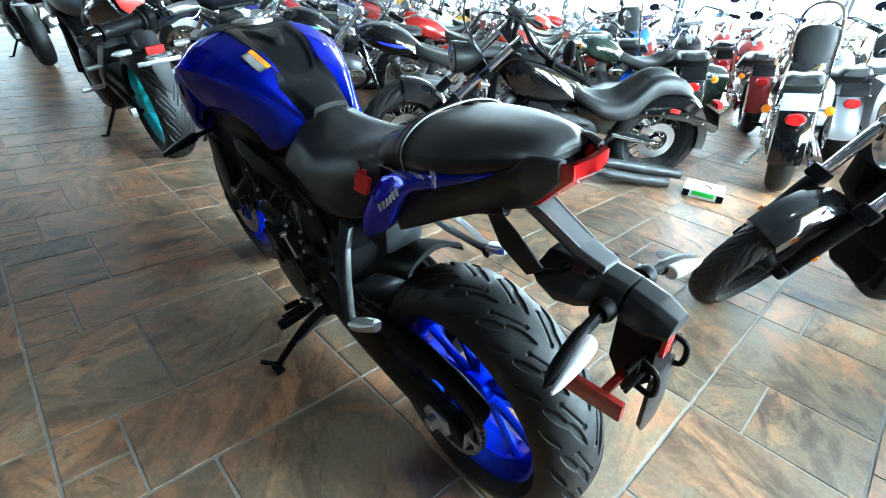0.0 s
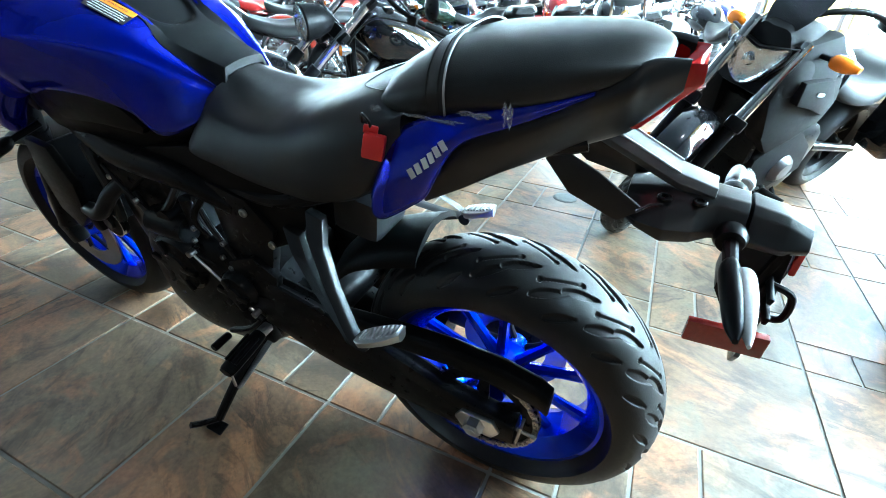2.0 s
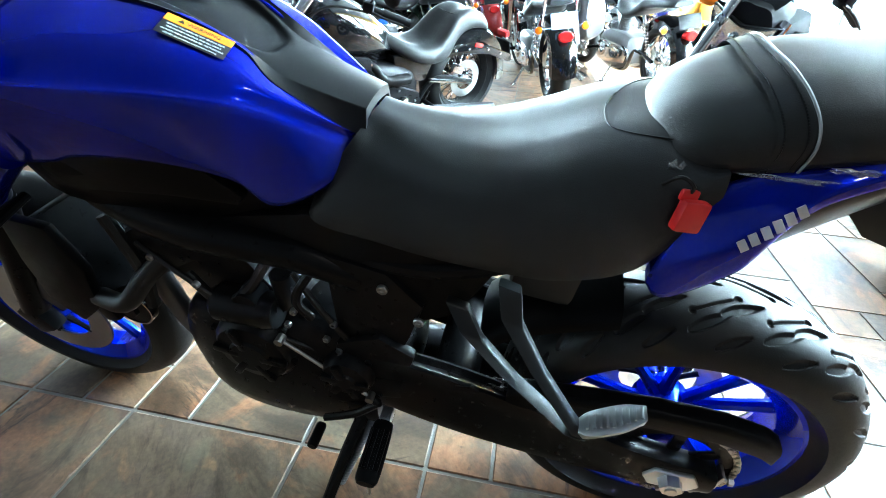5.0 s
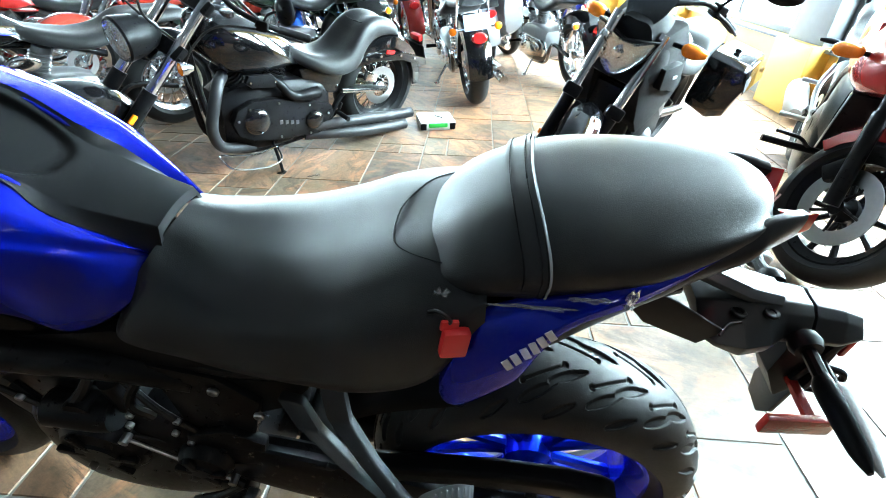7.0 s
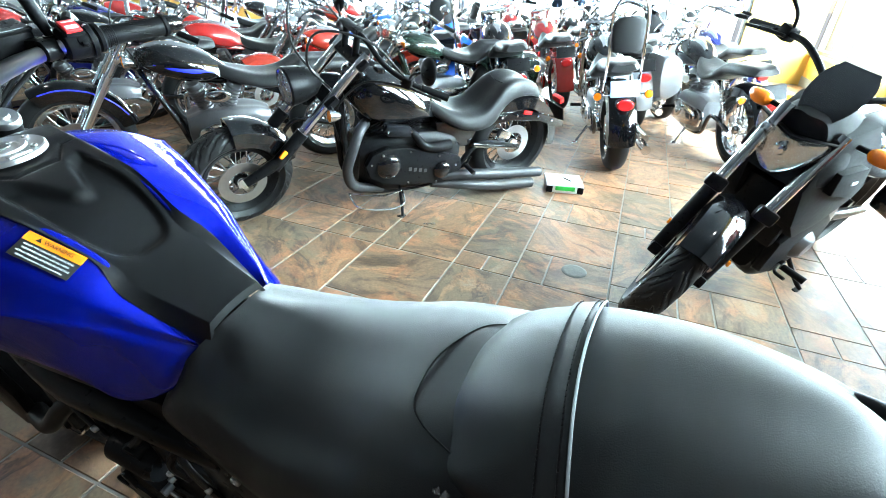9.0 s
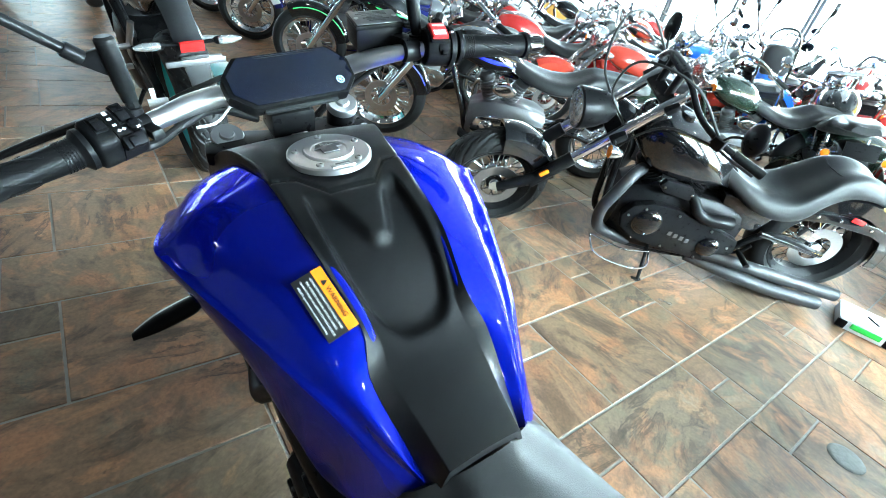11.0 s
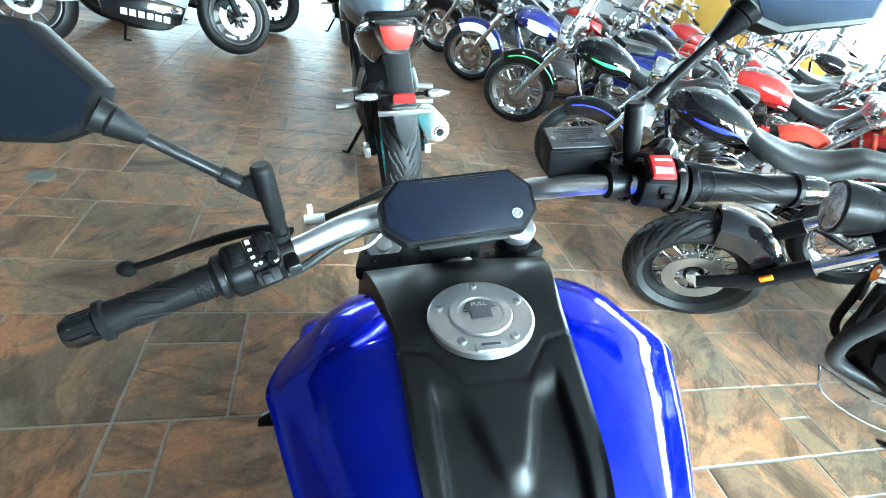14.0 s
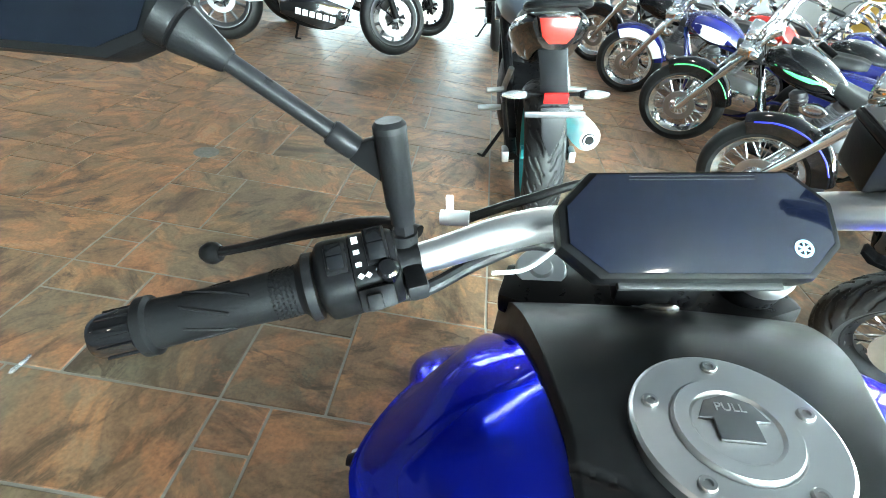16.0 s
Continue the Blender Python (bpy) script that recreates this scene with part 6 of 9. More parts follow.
def cruiser(m, label, tank="black", guard=None, bright=None, bars="pull", stripe=None, two_tone=None, sissy=False, bags=False, screen=False, pipes=1, solo=False, boards=False, plate=False, steer=6, rim_mat=None, crash=False, group="parked cruisers"):
    """A V-twin cruiser on its stand, rear axle over the local origin."""
    base = 1.66
    t = thing("cruiser_motorcycle", label, "motorcycle", m, group)
    paint_t, paint_g = PAINT[tank], PAINT[guard or tank]
    br = bright or CHROME
    eng = DARK_ALLOY
    ST = Matrix.Translation((0, 1.25, 0.9)) @ Matrix.Rotation(radians(steer), 4, Vector((0, -0.5, 0.87))) @ Matrix.Translation((0, -1.25, -0.9))
    wire_wheel(t, "rear_wheel", 0.315, 0.155, 0.205, (0, 0, 0.315), rim_mat, None, 18, 1, side=1)
    wire_wheel(t, "front_wheel", 0.325, 0.115, 0.235, (0, 0, 0), rim_mat, ST @ Matrix.Translation((0, base, 0.325)), 18, 1, side=-1)
    part("rear_mudguard", arc_guard(0.335, 0.10, -1.75, 0.75, (0, 0, 0.325)), paint_g, t)
    part("front_mudguard", moved(arc_guard(0.342, 0.072, -1.35, 0.55, (0, base, 0.33)), ST), paint_g, t)
    if stripe:
        part("guard_stripe", moved(tube([(-0.070, base + 0.337 * math.sin(a), 0.33 + 0.337 * math.cos(a) - 0.012) for a in np.linspace(-1.1, 0.4, 7)], 0.004, 6, 20), ST), stripe, t)
    if two_tone:
        part("guard_skirt", moved(joined(*[slab([(base + q * math.sin(a), 0.33 + q * math.cos(a)) for a in np.linspace(-1.2, 0.5, 7) for q in (0.33,)] + [(base + 0.25 * math.sin(a), 0.33 + 0.25 * math.cos(a)) for a in np.linspace(0.5, -1.2, 7)], s * 0.066, s * 0.076, bevel=0) for s in (-1, 1)]), ST), PAINT[two_tone], t)
    for s in (-1, 1):
        part("fork_leg", moved(joined(tube([(s * 0.105, 1.24, 1.00), (s * 0.105, 1.42, 0.72)], 0.022, 12), tube([(s * 0.105, 1.41, 0.74), (s * 0.105, base, 0.335)], 0.029, 12)), ST), br, t)
    part("fork_yoke", moved(joined(box((0.27, 0.07, 0.035), (0, 1.24, 0.985), (-28, 0, 0), 0.01), box((0.27, 0.07, 0.035), (0, 1.33, 0.84), (-28, 0, 0), 0.01)), ST), br, t)
    tk = part("fuel_tank", loft([[(0, y, zt), (w * 0.6, y, zt - 0.012), (w, y, zt - 0.085), (w * 0.92, y, zb + 0.02), (w * 0.4, y, zb), (0, y, zb), (-w * 0.4, y, zb), (-w * 0.92, y, zb + 0.02), (-w, y, zt - 0.085), (-w * 0.6, y, zt - 0.012)]
                                  for y, w, zt, zb in ((0.70, 0.045, 0.735, 0.70), (0.76, 0.085, 0.785, 0.685), (0.88, 0.135, 0.858, 0.675), (1.02, 0.152, 0.895, 0.70), (1.14, 0.135, 0.895, 0.73), (1.22, 0.085, 0.868, 0.77), (1.245, 0.04, 0.845, 0.80))], 40, 34), paint_t, t)
    part("tank_cap", lathe([(0.001, 0.014), (0.022, 0.014), (0.028, 0.008), (0.028, -0.01)], 20, (0.035, 1.03, 0.893), "Z"), br, tk)
    part("tank_console", loft([[(-w, y, z - 0.004), (0, y, z + 0.012), (w, y, z - 0.004)] for y, w, z in ((0.80, 0.02, 0.815), (0.90, 0.035, 0.868), (1.0, 0.04, 0.896), (1.12, 0.03, 0.90))], 10, 14, False, False), CHROME, tk)
    if two_tone:
        for s in (-1, 1):
            part("tank_panel", loft([[(s * (w * 1.01), y, zt - 0.06), (s * (w * 1.045), y, zt - 0.10), (s * (w * 0.98), y, zb + 0.02)] for y, w, zt, zb in ((0.80, 0.095, 0.80, 0.69), (0.88, 0.135, 0.85, 0.68), (1.02, 0.152, 0.88, 0.70), (1.14, 0.132, 0.88, 0.74))], 10, 14, False, False), PAINT[two_tone], tk)
    elif stripe:
        for s in (-1, 1):
            part("tank_flash", loft([[(s * (w + 0.004), y, z + h), (s * (w + 0.006), y, z), (s * (w + 0.003), y, z - h)] for y, w, z, h in ((0.78, 0.092, 0.735, 0.004), (0.90, 0.139, 0.755, 0.014), (1.04, 0.151, 0.775, 0.010), (1.15, 0.130, 0.80, 0.003))], 8, 14, False, False), stripe, tk)
    if solo:
        seat = ((0.78, 0.07, 0.78, 0.70), (0.66, 0.12, 0.735, 0.66), (0.52, 0.155, 0.69, 0.62), (0.38, 0.155, 0.70, 0.64), (0.29, 0.135, 0.775, 0.69), (0.24, 0.12, 0.825, 0.74), (0.12, 0.11, 0.815, 0.74), (-0.06, 0.09, 0.805, 0.745), (-0.14, 0.06, 0.785, 0.75))
    else:
        seat = ((0.78, 0.07, 0.775, 0.70), (0.66, 0.12, 0.735, 0.66), (0.50, 0.155, 0.705, 0.63), (0.36, 0.16, 0.72, 0.65), (0.26, 0.14, 0.775, 0.69), (0.20, 0.125, 0.80, 0.72), (0.05, 0.12, 0.805, 0.735), (-0.10, 0.11, 0.805, 0.745), (-0.17, 0.08, 0.79, 0.755))
    part("seat", loft([[(0, y, zt), (w * 0.7, y, zt + 0.004), (w, y, zt - 0.025), (w * 0.95, y, zb), (0, y, zb - 0.01), (-w * 0.95, y, zb), (-w, y, zt - 0.025), (-w * 0.7, y, zt + 0.004)] for y, w, zt, zb in seat], 32, 40), VINYL, t)
    # engine
    part("crankcase", joined(loft([[(-w, y, zb), (-w, y, zt), (0, y, zt + 0.015), (w, y, zt), (w, y, zb), (0, y, zb - 0.012)] for y, w, zb, zt in ((0.46, 0.09, 0.22, 0.42), (0.58, 0.12, 0.17, 0.45), (0.86, 0.12, 0.17, 0.45), (1.02, 0.09, 0.22, 0.40))], 24, 12)), eng, t)
    part("front_cylinder", finned_cylinder((0, 0.86, 0.43), -24), eng, t)
    part("rear_cylinder", finned_cylinder((0, 0.76, 0.43), 22), eng, t)
    for s in (-1, 1):
        part("primary_cover" if s < 0 else "timing_cover", joined(slab([(0.40, 0.30), (0.44, 0.23), (0.80, 0.19), (0.94, 0.20), (0.99, 0.27), (0.96, 0.36), (0.86, 0.40), (0.48, 0.385), (0.42, 0.36)], s * 0.115, s * 0.158, bevel=0.014),
                                                                  lathe([(0.001, s * 0.178), (0.045, s * 0.176), (0.06, s * 0.166), (0.064, s * 0.15)], 24, (0, 0.87, 0.295)), lathe([(0.001, s * 0.174), (0.03, s * 0.172), (0.042, s * 0.15)], 20, (0, 0.53, 0.305))), br, t)
    part("air_cleaner", joined(loft([[(x, 0.81 + ry * math.cos(a), 0.585 + rz * math.sin(a)) for a in np.linspace(0, 2 * math.pi, 14, endpoint=False)] for x, ry, rz in ((-0.07, 0.06, 0.035), (-0.135, 0.085, 0.045), (-0.152, 0.075, 0.038), (-0.155, 0.03, 0.015))], 28, 10)), br, t)
    part("frame", joined(tube([(0, 1.22, 0.80), (0, 1.0, 0.68), (0, 0.6, 0.63), (0, 0.35, 0.55)], 0.022, 10, 20), tube([(0, 1.24, 0.74), (0.06, 1.08, 0.40), (0.08, 0.95, 0.17), (0.09, 0.5, 0.16), (0.11, 0.3, 0.36), (0.11, 0.0, 0.315)], 0.018, 10, 34), tube([(0, 1.24, 0.74), (-0.06, 1.08, 0.40), (-0.08, 0.95, 0.17), (-0.09, 0.5, 0.16), (-0.11, 0.3, 0.36), (-0.11, 0.0, 0.315)], 0.018, 10, 34)), paint_g, t)
    for s in (-1, 1):
        part("shock", joined(tube([(s * 0.125, 0.05, 0.36), (s * 0.12, 0.20, 0.66)], 0.012, 10), *[lathe([(0.020, -0.004), (0.024, 0), (0.020, 0.004)], 12, (s * 0.1235, 0.07 + 0.011 * k, 0.40 + 0.022 * k), "Z", pose(0, 0, 0, -27, 0, 0)) for k in range(10)]), CHROME, t)
    ps = pipes
    for k, (y0, z1) in enumerate(((0.92, 0.235), (0.70, 0.29))):
        px = [(ps * 0.06, y0 + 0.02, 0.57), (ps * 0.125, y0 + 0.07, 0.50), (ps * 0.15, y0 + 0.05, 0.36), (ps * 0.165, y0 - 0.12, z1 + 0.01), (ps * 0.17, 0.30, z1), (ps * 0.175, -0.30 + 0.10 * k, z1 - 0.01)]
        pipe = part("exhaust_pipe", tube(px, [0.022, 0.022, 0.022, 0.024, 0.034, 0.034], 14, 44), CHROME, t)
    # bars
    if bars == "ape":
        hb = [(0.30, 1.02, 1.36), (0.32, 1.10, 1.42), (0.30, 1.18, 1.34), (0.20, 1.22, 1.10), (0.10, 1.22, 1.02), (0, 1.22, 1.01)]
    elif bars == "drag":
        hb = [(0.40, 0.98, 1.02), (0.30, 1.08, 1.06), (0.20, 1.17, 1.12), (0.11, 1.20, 1.14), (0.05, 1.21, 1.06), (0, 1.21, 1.05)]
    else:
        hb = [(0.40, 0.92, 1.02), (0.36, 1.00, 1.05), (0.27, 1.13, 1.12), (0.16, 1.20, 1.11), (0.08, 1.215, 1.03), (0, 1.215, 1.02)]
    full = hb + [(-x, y, z) for x, y, z in hb[-2::-1]]
    part("handlebar", moved(tube(full, 0.0125, 12, 60), ST), br, t)
    for s in (-1, 1):
        g0, g1 = Vector(hb[1]), Vector(hb[0])
        d = (g1 - g0).normalized()
        pts = [g1 - d * 0.10, g1 + d * 0.015]
        pts = [(s * p.x, p.y, p.z) for p in pts]
        part("grip", moved(tube(pts, 0.018, 12), ST), GRIP, t)
        c0 = g1 - d * 0.13
        part("control_box", moved(box((0.045, 0.04, 0.045), (s * c0.x, c0.y, c0.z), bevel=0.008), ST), br, t)
        part("hand_lever", moved(tube([(s * c0.x, c0.y + 0.04, c0.z), (s * (c0.x + 0.03), c0.y + 0.03, c0.z - 0.004), (s * (g1.x + 0.02), g1.y + 0.04, g1.z - 0.01)], 0.006, 8), ST), br, t)
        mt = Vector((s * (c0.x + 0.06), c0.y + 0.02, c0.z + 0.13 if bars != "ape" else c0.z + 0.08))
        mr = part("mirror", moved(loft([[mt + Vector((w * math.cos(a), q, h * math.sin(a))) for a in np.linspace(0, 2 * math.pi, 12, endpoint=False)] for q, w, h in ((0.03, 0.02, 0.015), (0.012, 0.05, 0.034), (0, 0.055, 0.038), (-0.003, 0.052, 0.035))], 24, 8), ST), br, t)
        part("mirror_glass", moved(lathe([(0.001, 0), (0.048, 0), (0.048, -0.002), (0.001, -0.002)], 20, tuple(mt + Vector((0, -0.004, 0))), "Y", Matrix.Diagonal((1, 1, 0.7, 1))), ST), MIRROR, mr)
        part("mirror_stem", moved(tube([(s * c0.x, c0.y, c0.z), tuple((Vector((s * c0.x, c0.y, c0.z)) + mt) / 2 + Vector((s * 0.02, 0, 0))), tuple(mt)], 0.005, 8), ST), br, mr)
    for pts in ([(0.30, 1.05, 1.08), (0.2, 1.25, 1.12), (0.08, 1.32, 0.98), (0.03, 1.25, 0.80)], [(-0.30, 1.05, 1.08), (-0.2, 1.26, 1.10), (-0.08, 1.33, 0.96), (-0.03, 1.25, 0.80)]):
        part("control_cable", moved(tube(pts, 0.005, 6, 24), ST), CABLE, t)
    lamp = part("headlamp", moved(lathe([(0.001, 1.26), (0.03, 1.265), (0.065, 1.30), (0.082, 1.36), (0.085, 1.40), (0.08, 1.405)], 28, (0, 0, 0.93), "Y"), ST), br, t)
    part("lens", moved(lathe([(0.001, 1.418), (0.045, 1.415), (0.078, 1.405), (0.080, 1.398)], 28, (0, 0, 0.93), "Y"), ST), CLEAR, lamp)
    if bars == "pull" and (screen or bags):
        for s in (-1, 1):
            b2 = bulb((s * 0.18, 1.36, 0.86), 1, CHROME, t, CLEAR, 0.05, "Y", "passing_lamp")
    for s in (-1, 1):
        part("lamp_stalk", moved(tube([(s * 0.10, 1.28, 0.86), (s * 0.20, 1.29, 0.84)], 0.008, 8), ST), br, t)
        bulb((s * 0.22, 1.29, 0.84), 1, br, t, AMBER, 0.03)
        bulb((s * 0.17, -0.20, 0.60), -1, br, t, AMBER, 0.03)
        part("lamp_stalk", tube([(s * 0.07, -0.18, 0.60), (s * 0.15, -0.19, 0.60)], 0.008, 8), br, t)
    tl = part("tail_lamp", loft([[(w * math.cos(a), y, 0.555 + h * math.sin(a)) for a in np.linspace(0, 2 * math.pi, 12, endpoint=False)] for y, w, h in ((-0.28, 0.055, 0.036), (-0.335, 0.058, 0.038), (-0.35, 0.045, 0.03))], 20, 8), RED_LENS, t, "red tail lamp")
    part("plate_holder", box((0.19, 0.008, 0.11), (0, -0.275, 0.655), (-24, 0, 0), 0.003), PLATE_METAL if plate else BLACK_METAL, t)
    part("side_stand", joined(tube([(-0.10, 0.70, 0.20), (-0.20, 0.66, 0.075), (-0.225, 0.65, 0.045)], 0.012, 10), box((0.05, 0.05, 0.008), (-0.232, 0.65, 0.036), (0, -8, 0), 0.003)), br, t)
    for s in (-1, 1):
        if boards:
            part("footboard", slab([(1.02, 0.235), (0.72, 0.225), (0.72, 0.245), (1.0, 0.257), (1.06, 0.285), (1.07, 0.27)], s * 0.19, s * 0.29, bevel=0.004), GRIP, t)
        else:
            part("footpeg", tube([(s * 0.14, 0.98, 0.30), (s * 0.26, 0.97, 0.31)], 0.016, 10), GRIP, t)
    if sissy:
        part("sissy_bar", joined(tube([(0.12, -0.10, 0.62), (0.11, -0.20, 0.86), (0.10, -0.26, 1.15), (0, -0.27, 1.22), (-0.10, -0.26, 1.15), (-0.11, -0.20, 0.86), (-0.12, -0.10, 0.62)], 0.010, 8, 40)), CHROME, t)
        part("backrest", loft([[(0.10 * math.cos(a) * k, -0.20 + 0.5 * k * 0, z + 0 * a) if False else (w * math.cos(a), -0.21 - 0.02 * q + 0.03 * math.sin(a), z) for a in np.linspace(0, 2 * math.pi, 10, endpoint=False)] for z, w, q, k in ((0.88, 0.07, 0, 1), (0.90, 0.095, 0.3, 1), (1.02, 0.105, 1.4, 1), (1.08, 0.09, 2, 1), (1.10, 0.05, 2.2, 1))], 20, 12), VINYL, t)
    if bags:
        for s in (-1, 1):
            part("saddlebag", loft([[(s * (0.15 + 0.0), y, zb), (s * 0.30, y, zb + 0.02), (s * 0.32, y, (zb + zt) / 2), (s * 0.29, y, zt), (s * 0.15, y, zt + 0.01)] for y, zb, zt in ((-0.36, 0.46, 0.66), (-0.32, 0.37, 0.70), (-0.05, 0.34, 0.71), (0.10, 0.40, 0.69), (0.13, 0.46, 0.64))], 24, 16), paint_g, t)
    if crash:
        for s in (-1, 1):
            part("engine_guard", tube([(s * 0.05, 1.12, 0.62), (s * 0.28, 1.10, 0.52), (s * 0.32, 1.08, 0.36), (s * 0.22, 1.05, 0.22), (s * 0.06, 1.0, 0.18)], 0.014, 10, 30), br, t)
    if screen:
        part("windscreen", moved(loft([[(x, 1.34 - 0.9 * x * x - 0.28 * (z - 0.95), z) for x in np.linspace(-w, w, 7)] for z, w in ((0.95, 0.20), (1.10, 0.24), (1.28, 0.22), (1.36, 0.14))], 24, 14, False, False), ST), GLASS, t)
    return t


def roadbike(m, label, tank="black", rim_mat=None, kind="naked", steer=5, wheel_cut=None, group="parked road motorcycles", forward=False):
    """A road motorcycle with cast wheels: naked or sport (faired)."""
    base = 1.40
    t = thing("road_motorcycle", label, "motorcycle", m, group)
    pt = PAINT[tank]
    rm = rim_mat or BLACK_METAL
    ST = Matrix.Translation((0, base - 0.28, 0.9)) @ Matrix.Rotation(radians(steer), 4, Vector((0, -0.42, 0.91))) @ Matrix.Translation((0, -base + 0.28, -0.9))
    big = wheel_cut is not None
    cast_wheel(t, "rear_wheel", 0.315, 0.165, 0.218, (0, 0, 0.315), rm, None, 48, sport_tread(0.315, 18) if big else None, 60 if big else 14, 1, 5, 420 if big else 48, 0.11)
    cast_wheel(t, "front_wheel", 0.302, 0.12, 0.218, (0, 0, 0), rm, ST @ Matrix.Translation((0, base, 0.302)), 48, None, 14, 2 if kind == "sport" else 1, 5, 48, 0.15)
    for s in (-1, 1):
        part("swingarm_leg", tube([(s * 0.11, 0.52, 0.42), (s * 0.12, 0.25, 0.38), (s * 0.118, -0.05, 0.315)], [0.035, 0.03, 0.026], 10, 14, squash=0.7), BLACK_METAL, t)
        part("axle_block", box((0.03, 0.08, 0.05), (s * 0.145, -0.02, 0.315), bevel=0.006), ALLOY, t)
        part("fork_leg", moved(joined(tube([(s * 0.10, base - 0.28, 0.96), (s * 0.10, base - 0.12, 0.58)], 0.023, 14), tube([(s * 0.10, base - 0.14, 0.62), (s * 0.10, base, 0.30)], 0.028, 14)), ST), BLACK_METAL, t)
        part("brake_caliper", moved(box((0.04, 0.07, 0.10), (s * 0.085, base - 0.10, 0.40), (-35, 0, 0), 0.012), ST), BLACK_METAL, t)
    part("front_mudguard", moved(arc_guard(0.318, 0.068, -1.1, 0.75, (0, base, 0.302), drop=0.06), ST), pt, t)
    part("fuel_tank", loft([[(0, y, zt), (w * 0.55, y, zt - 0.008), (w, y, zt - 0.07), (w * 0.9, y, zb), (0, y, zb - 0.02), (-w * 0.9, y, zb), (-w, y, zt - 0.07), (-w * 0.55, y, zt - 0.008)]
                            for y, w, zt, zb in ((0.50, 0.06, 0.83, 0.76), (0.60, 0.11, 0.90, 0.74), (0.75, 0.165, 0.98, 0.75), (0.90, 0.185, 1.01, 0.78), (1.02, 0.16, 0.98, 0.80), (1.10, 0.09, 0.93, 0.83))], 36, 28), pt, t)
    part("tank_pad", loft([[(-w, y, z), (0, y, z + 0.006), (w, y, z)] for y, w, z in ((0.56, 0.04, 0.865), (0.70, 0.055, 0.957), (0.85, 0.06, 1.004), (0.96, 0.05, 1.0))], 10, 14, False, False), BLACK_PLASTIC, t)
    part("seat", loft([[(0, y, zt), (w * 0.7, y, zt), (w, y, zt - 0.03), (w * 0.95, y, zb), (0, y, zb), (-w * 0.95, y, zb), (-w, y, zt - 0.03), (-w * 0.7, y, zt)] for y, w, zt, zb in ((0.54, 0.07, 0.83, 0.77), (0.42, 0.11, 0.80, 0.72), (0.28, 0.14, 0.805, 0.72), (0.18, 0.13, 0.84, 0.76), (0.12, 0.12, 0.88, 0.80), (0.0, 0.115, 0.905, 0.83), (-0.14, 0.085, 0.92, 0.86), (-0.19, 0.06, 0.91, 0.87))], 32, 34), VINYL, t)
    for s in (-1, 1):
        part("tail_panel", slab([(0.26, 0.72), (0.20, 0.80), (-0.05, 0.86), (-0.21, 0.905), (-0.23, 0.88), (-0.16, 0.80), (0.0, 0.76), (0.15, 0.70)], [s * q for q in (0.13, 0.14, 0.12, 0.07, 0.06, 0.05, 0.10, 0.13)], [s * q for q in (0.10, 0.10, 0.08, 0.04, 0.03, 0.02, 0.07, 0.10)], bevel=0.008), GLOSS_BLACK if kind == "naked" else pt, t)
    part("tail_lamp", slab([(-0.07, 0.90), (0.07, 0.90), (0.055, 0.84), (0.03, 0.815), (-0.03, 0.815), (-0.055, 0.84)], -0.245, -0.19, "Y", 0.008), RED_REFLECTOR if big else RED_LENS, t, "red tail lamp")
    if big:
        part("tail_shell", loft([[(-w, y, zm), (-w * 0.72, y, zt), (0, y, zt + 0.006), (w * 0.72, y, zt), (w, y, zm), (w * 0.55, y, zb), (0, y, zb - 0.01), (-w * 0.55, y, zb)] for y, w, zt, zm, zb in ((0.10, 0.150, 0.86, 0.79, 0.68), (0.0, 0.148, 0.875, 0.82, 0.71), (-0.10, 0.130, 0.895, 0.845, 0.76), (-0.17, 0.105, 0.905, 0.865, 0.79), (-0.20, 0.085, 0.905, 0.875, 0.80))], 30, 20), GLOSS_BLACK, t, "gloss black tail shell")
        part("silencer_outlet", lathe([(0.001, -0.004), (0.021, -0.004), (0.023, -0.010), (0.026, -0.010), (0.028, 0.0)], 20, (0.19, -0.12, 0.42), "Y", pose(0, 0, 0, -8, 0, 0)), BLACK_METAL, t)
        part("chain_cover", slab([(0.46, 0.50), (0.20, 0.47), (-0.02, 0.43), (-0.05, 0.40), (0.20, 0.42), (0.46, 0.44)], -0.135, -0.10, bevel=0.006), BLACK_PLASTIC, t)
    part("tail_rack", tube([(-0.10, -0.06, 0.905), (-0.10, -0.20, 0.935), (0, -0.235, 0.94), (0.10, -0.20, 0.935), (0.10, -0.06, 0.905)], 0.012, 10, 24), BLACK_METAL, t)
    # mudguard, carrier and signals
    part("rear_mudguard", joined(loft([[(-w, y, z), (0, y, z + 0.02), (w, y, z), (w, y, z - 0.012), (0, y, z + 0.006), (-w, y, z - 0.012)] for y, w, z in ((-0.14, 0.05, 0.80), (-0.22, 0.045, 0.74), (-0.30, 0.045, 0.665), (-0.33, 0.05, 0.63))], 14, 10), slab([(-0.05, 0.63), (0.05, 0.63), (0.035, 0.52), (0.0, 0.44), (-0.035, 0.52)], -0.35, -0.338, "Y", 0.003)), GREY_PLASTIC, t)
    part("plate_bar", box((0.21, 0.012, 0.022), (0, -0.352, 0.608), (0, 0, 0), 0.004), DARK_ALLOY, t)
    part("reflector", box((0.085, 0.012, 0.04), (0, -0.345, 0.662), (20, 0, 0), 0.004), RED_LENS, t, "red reflector")
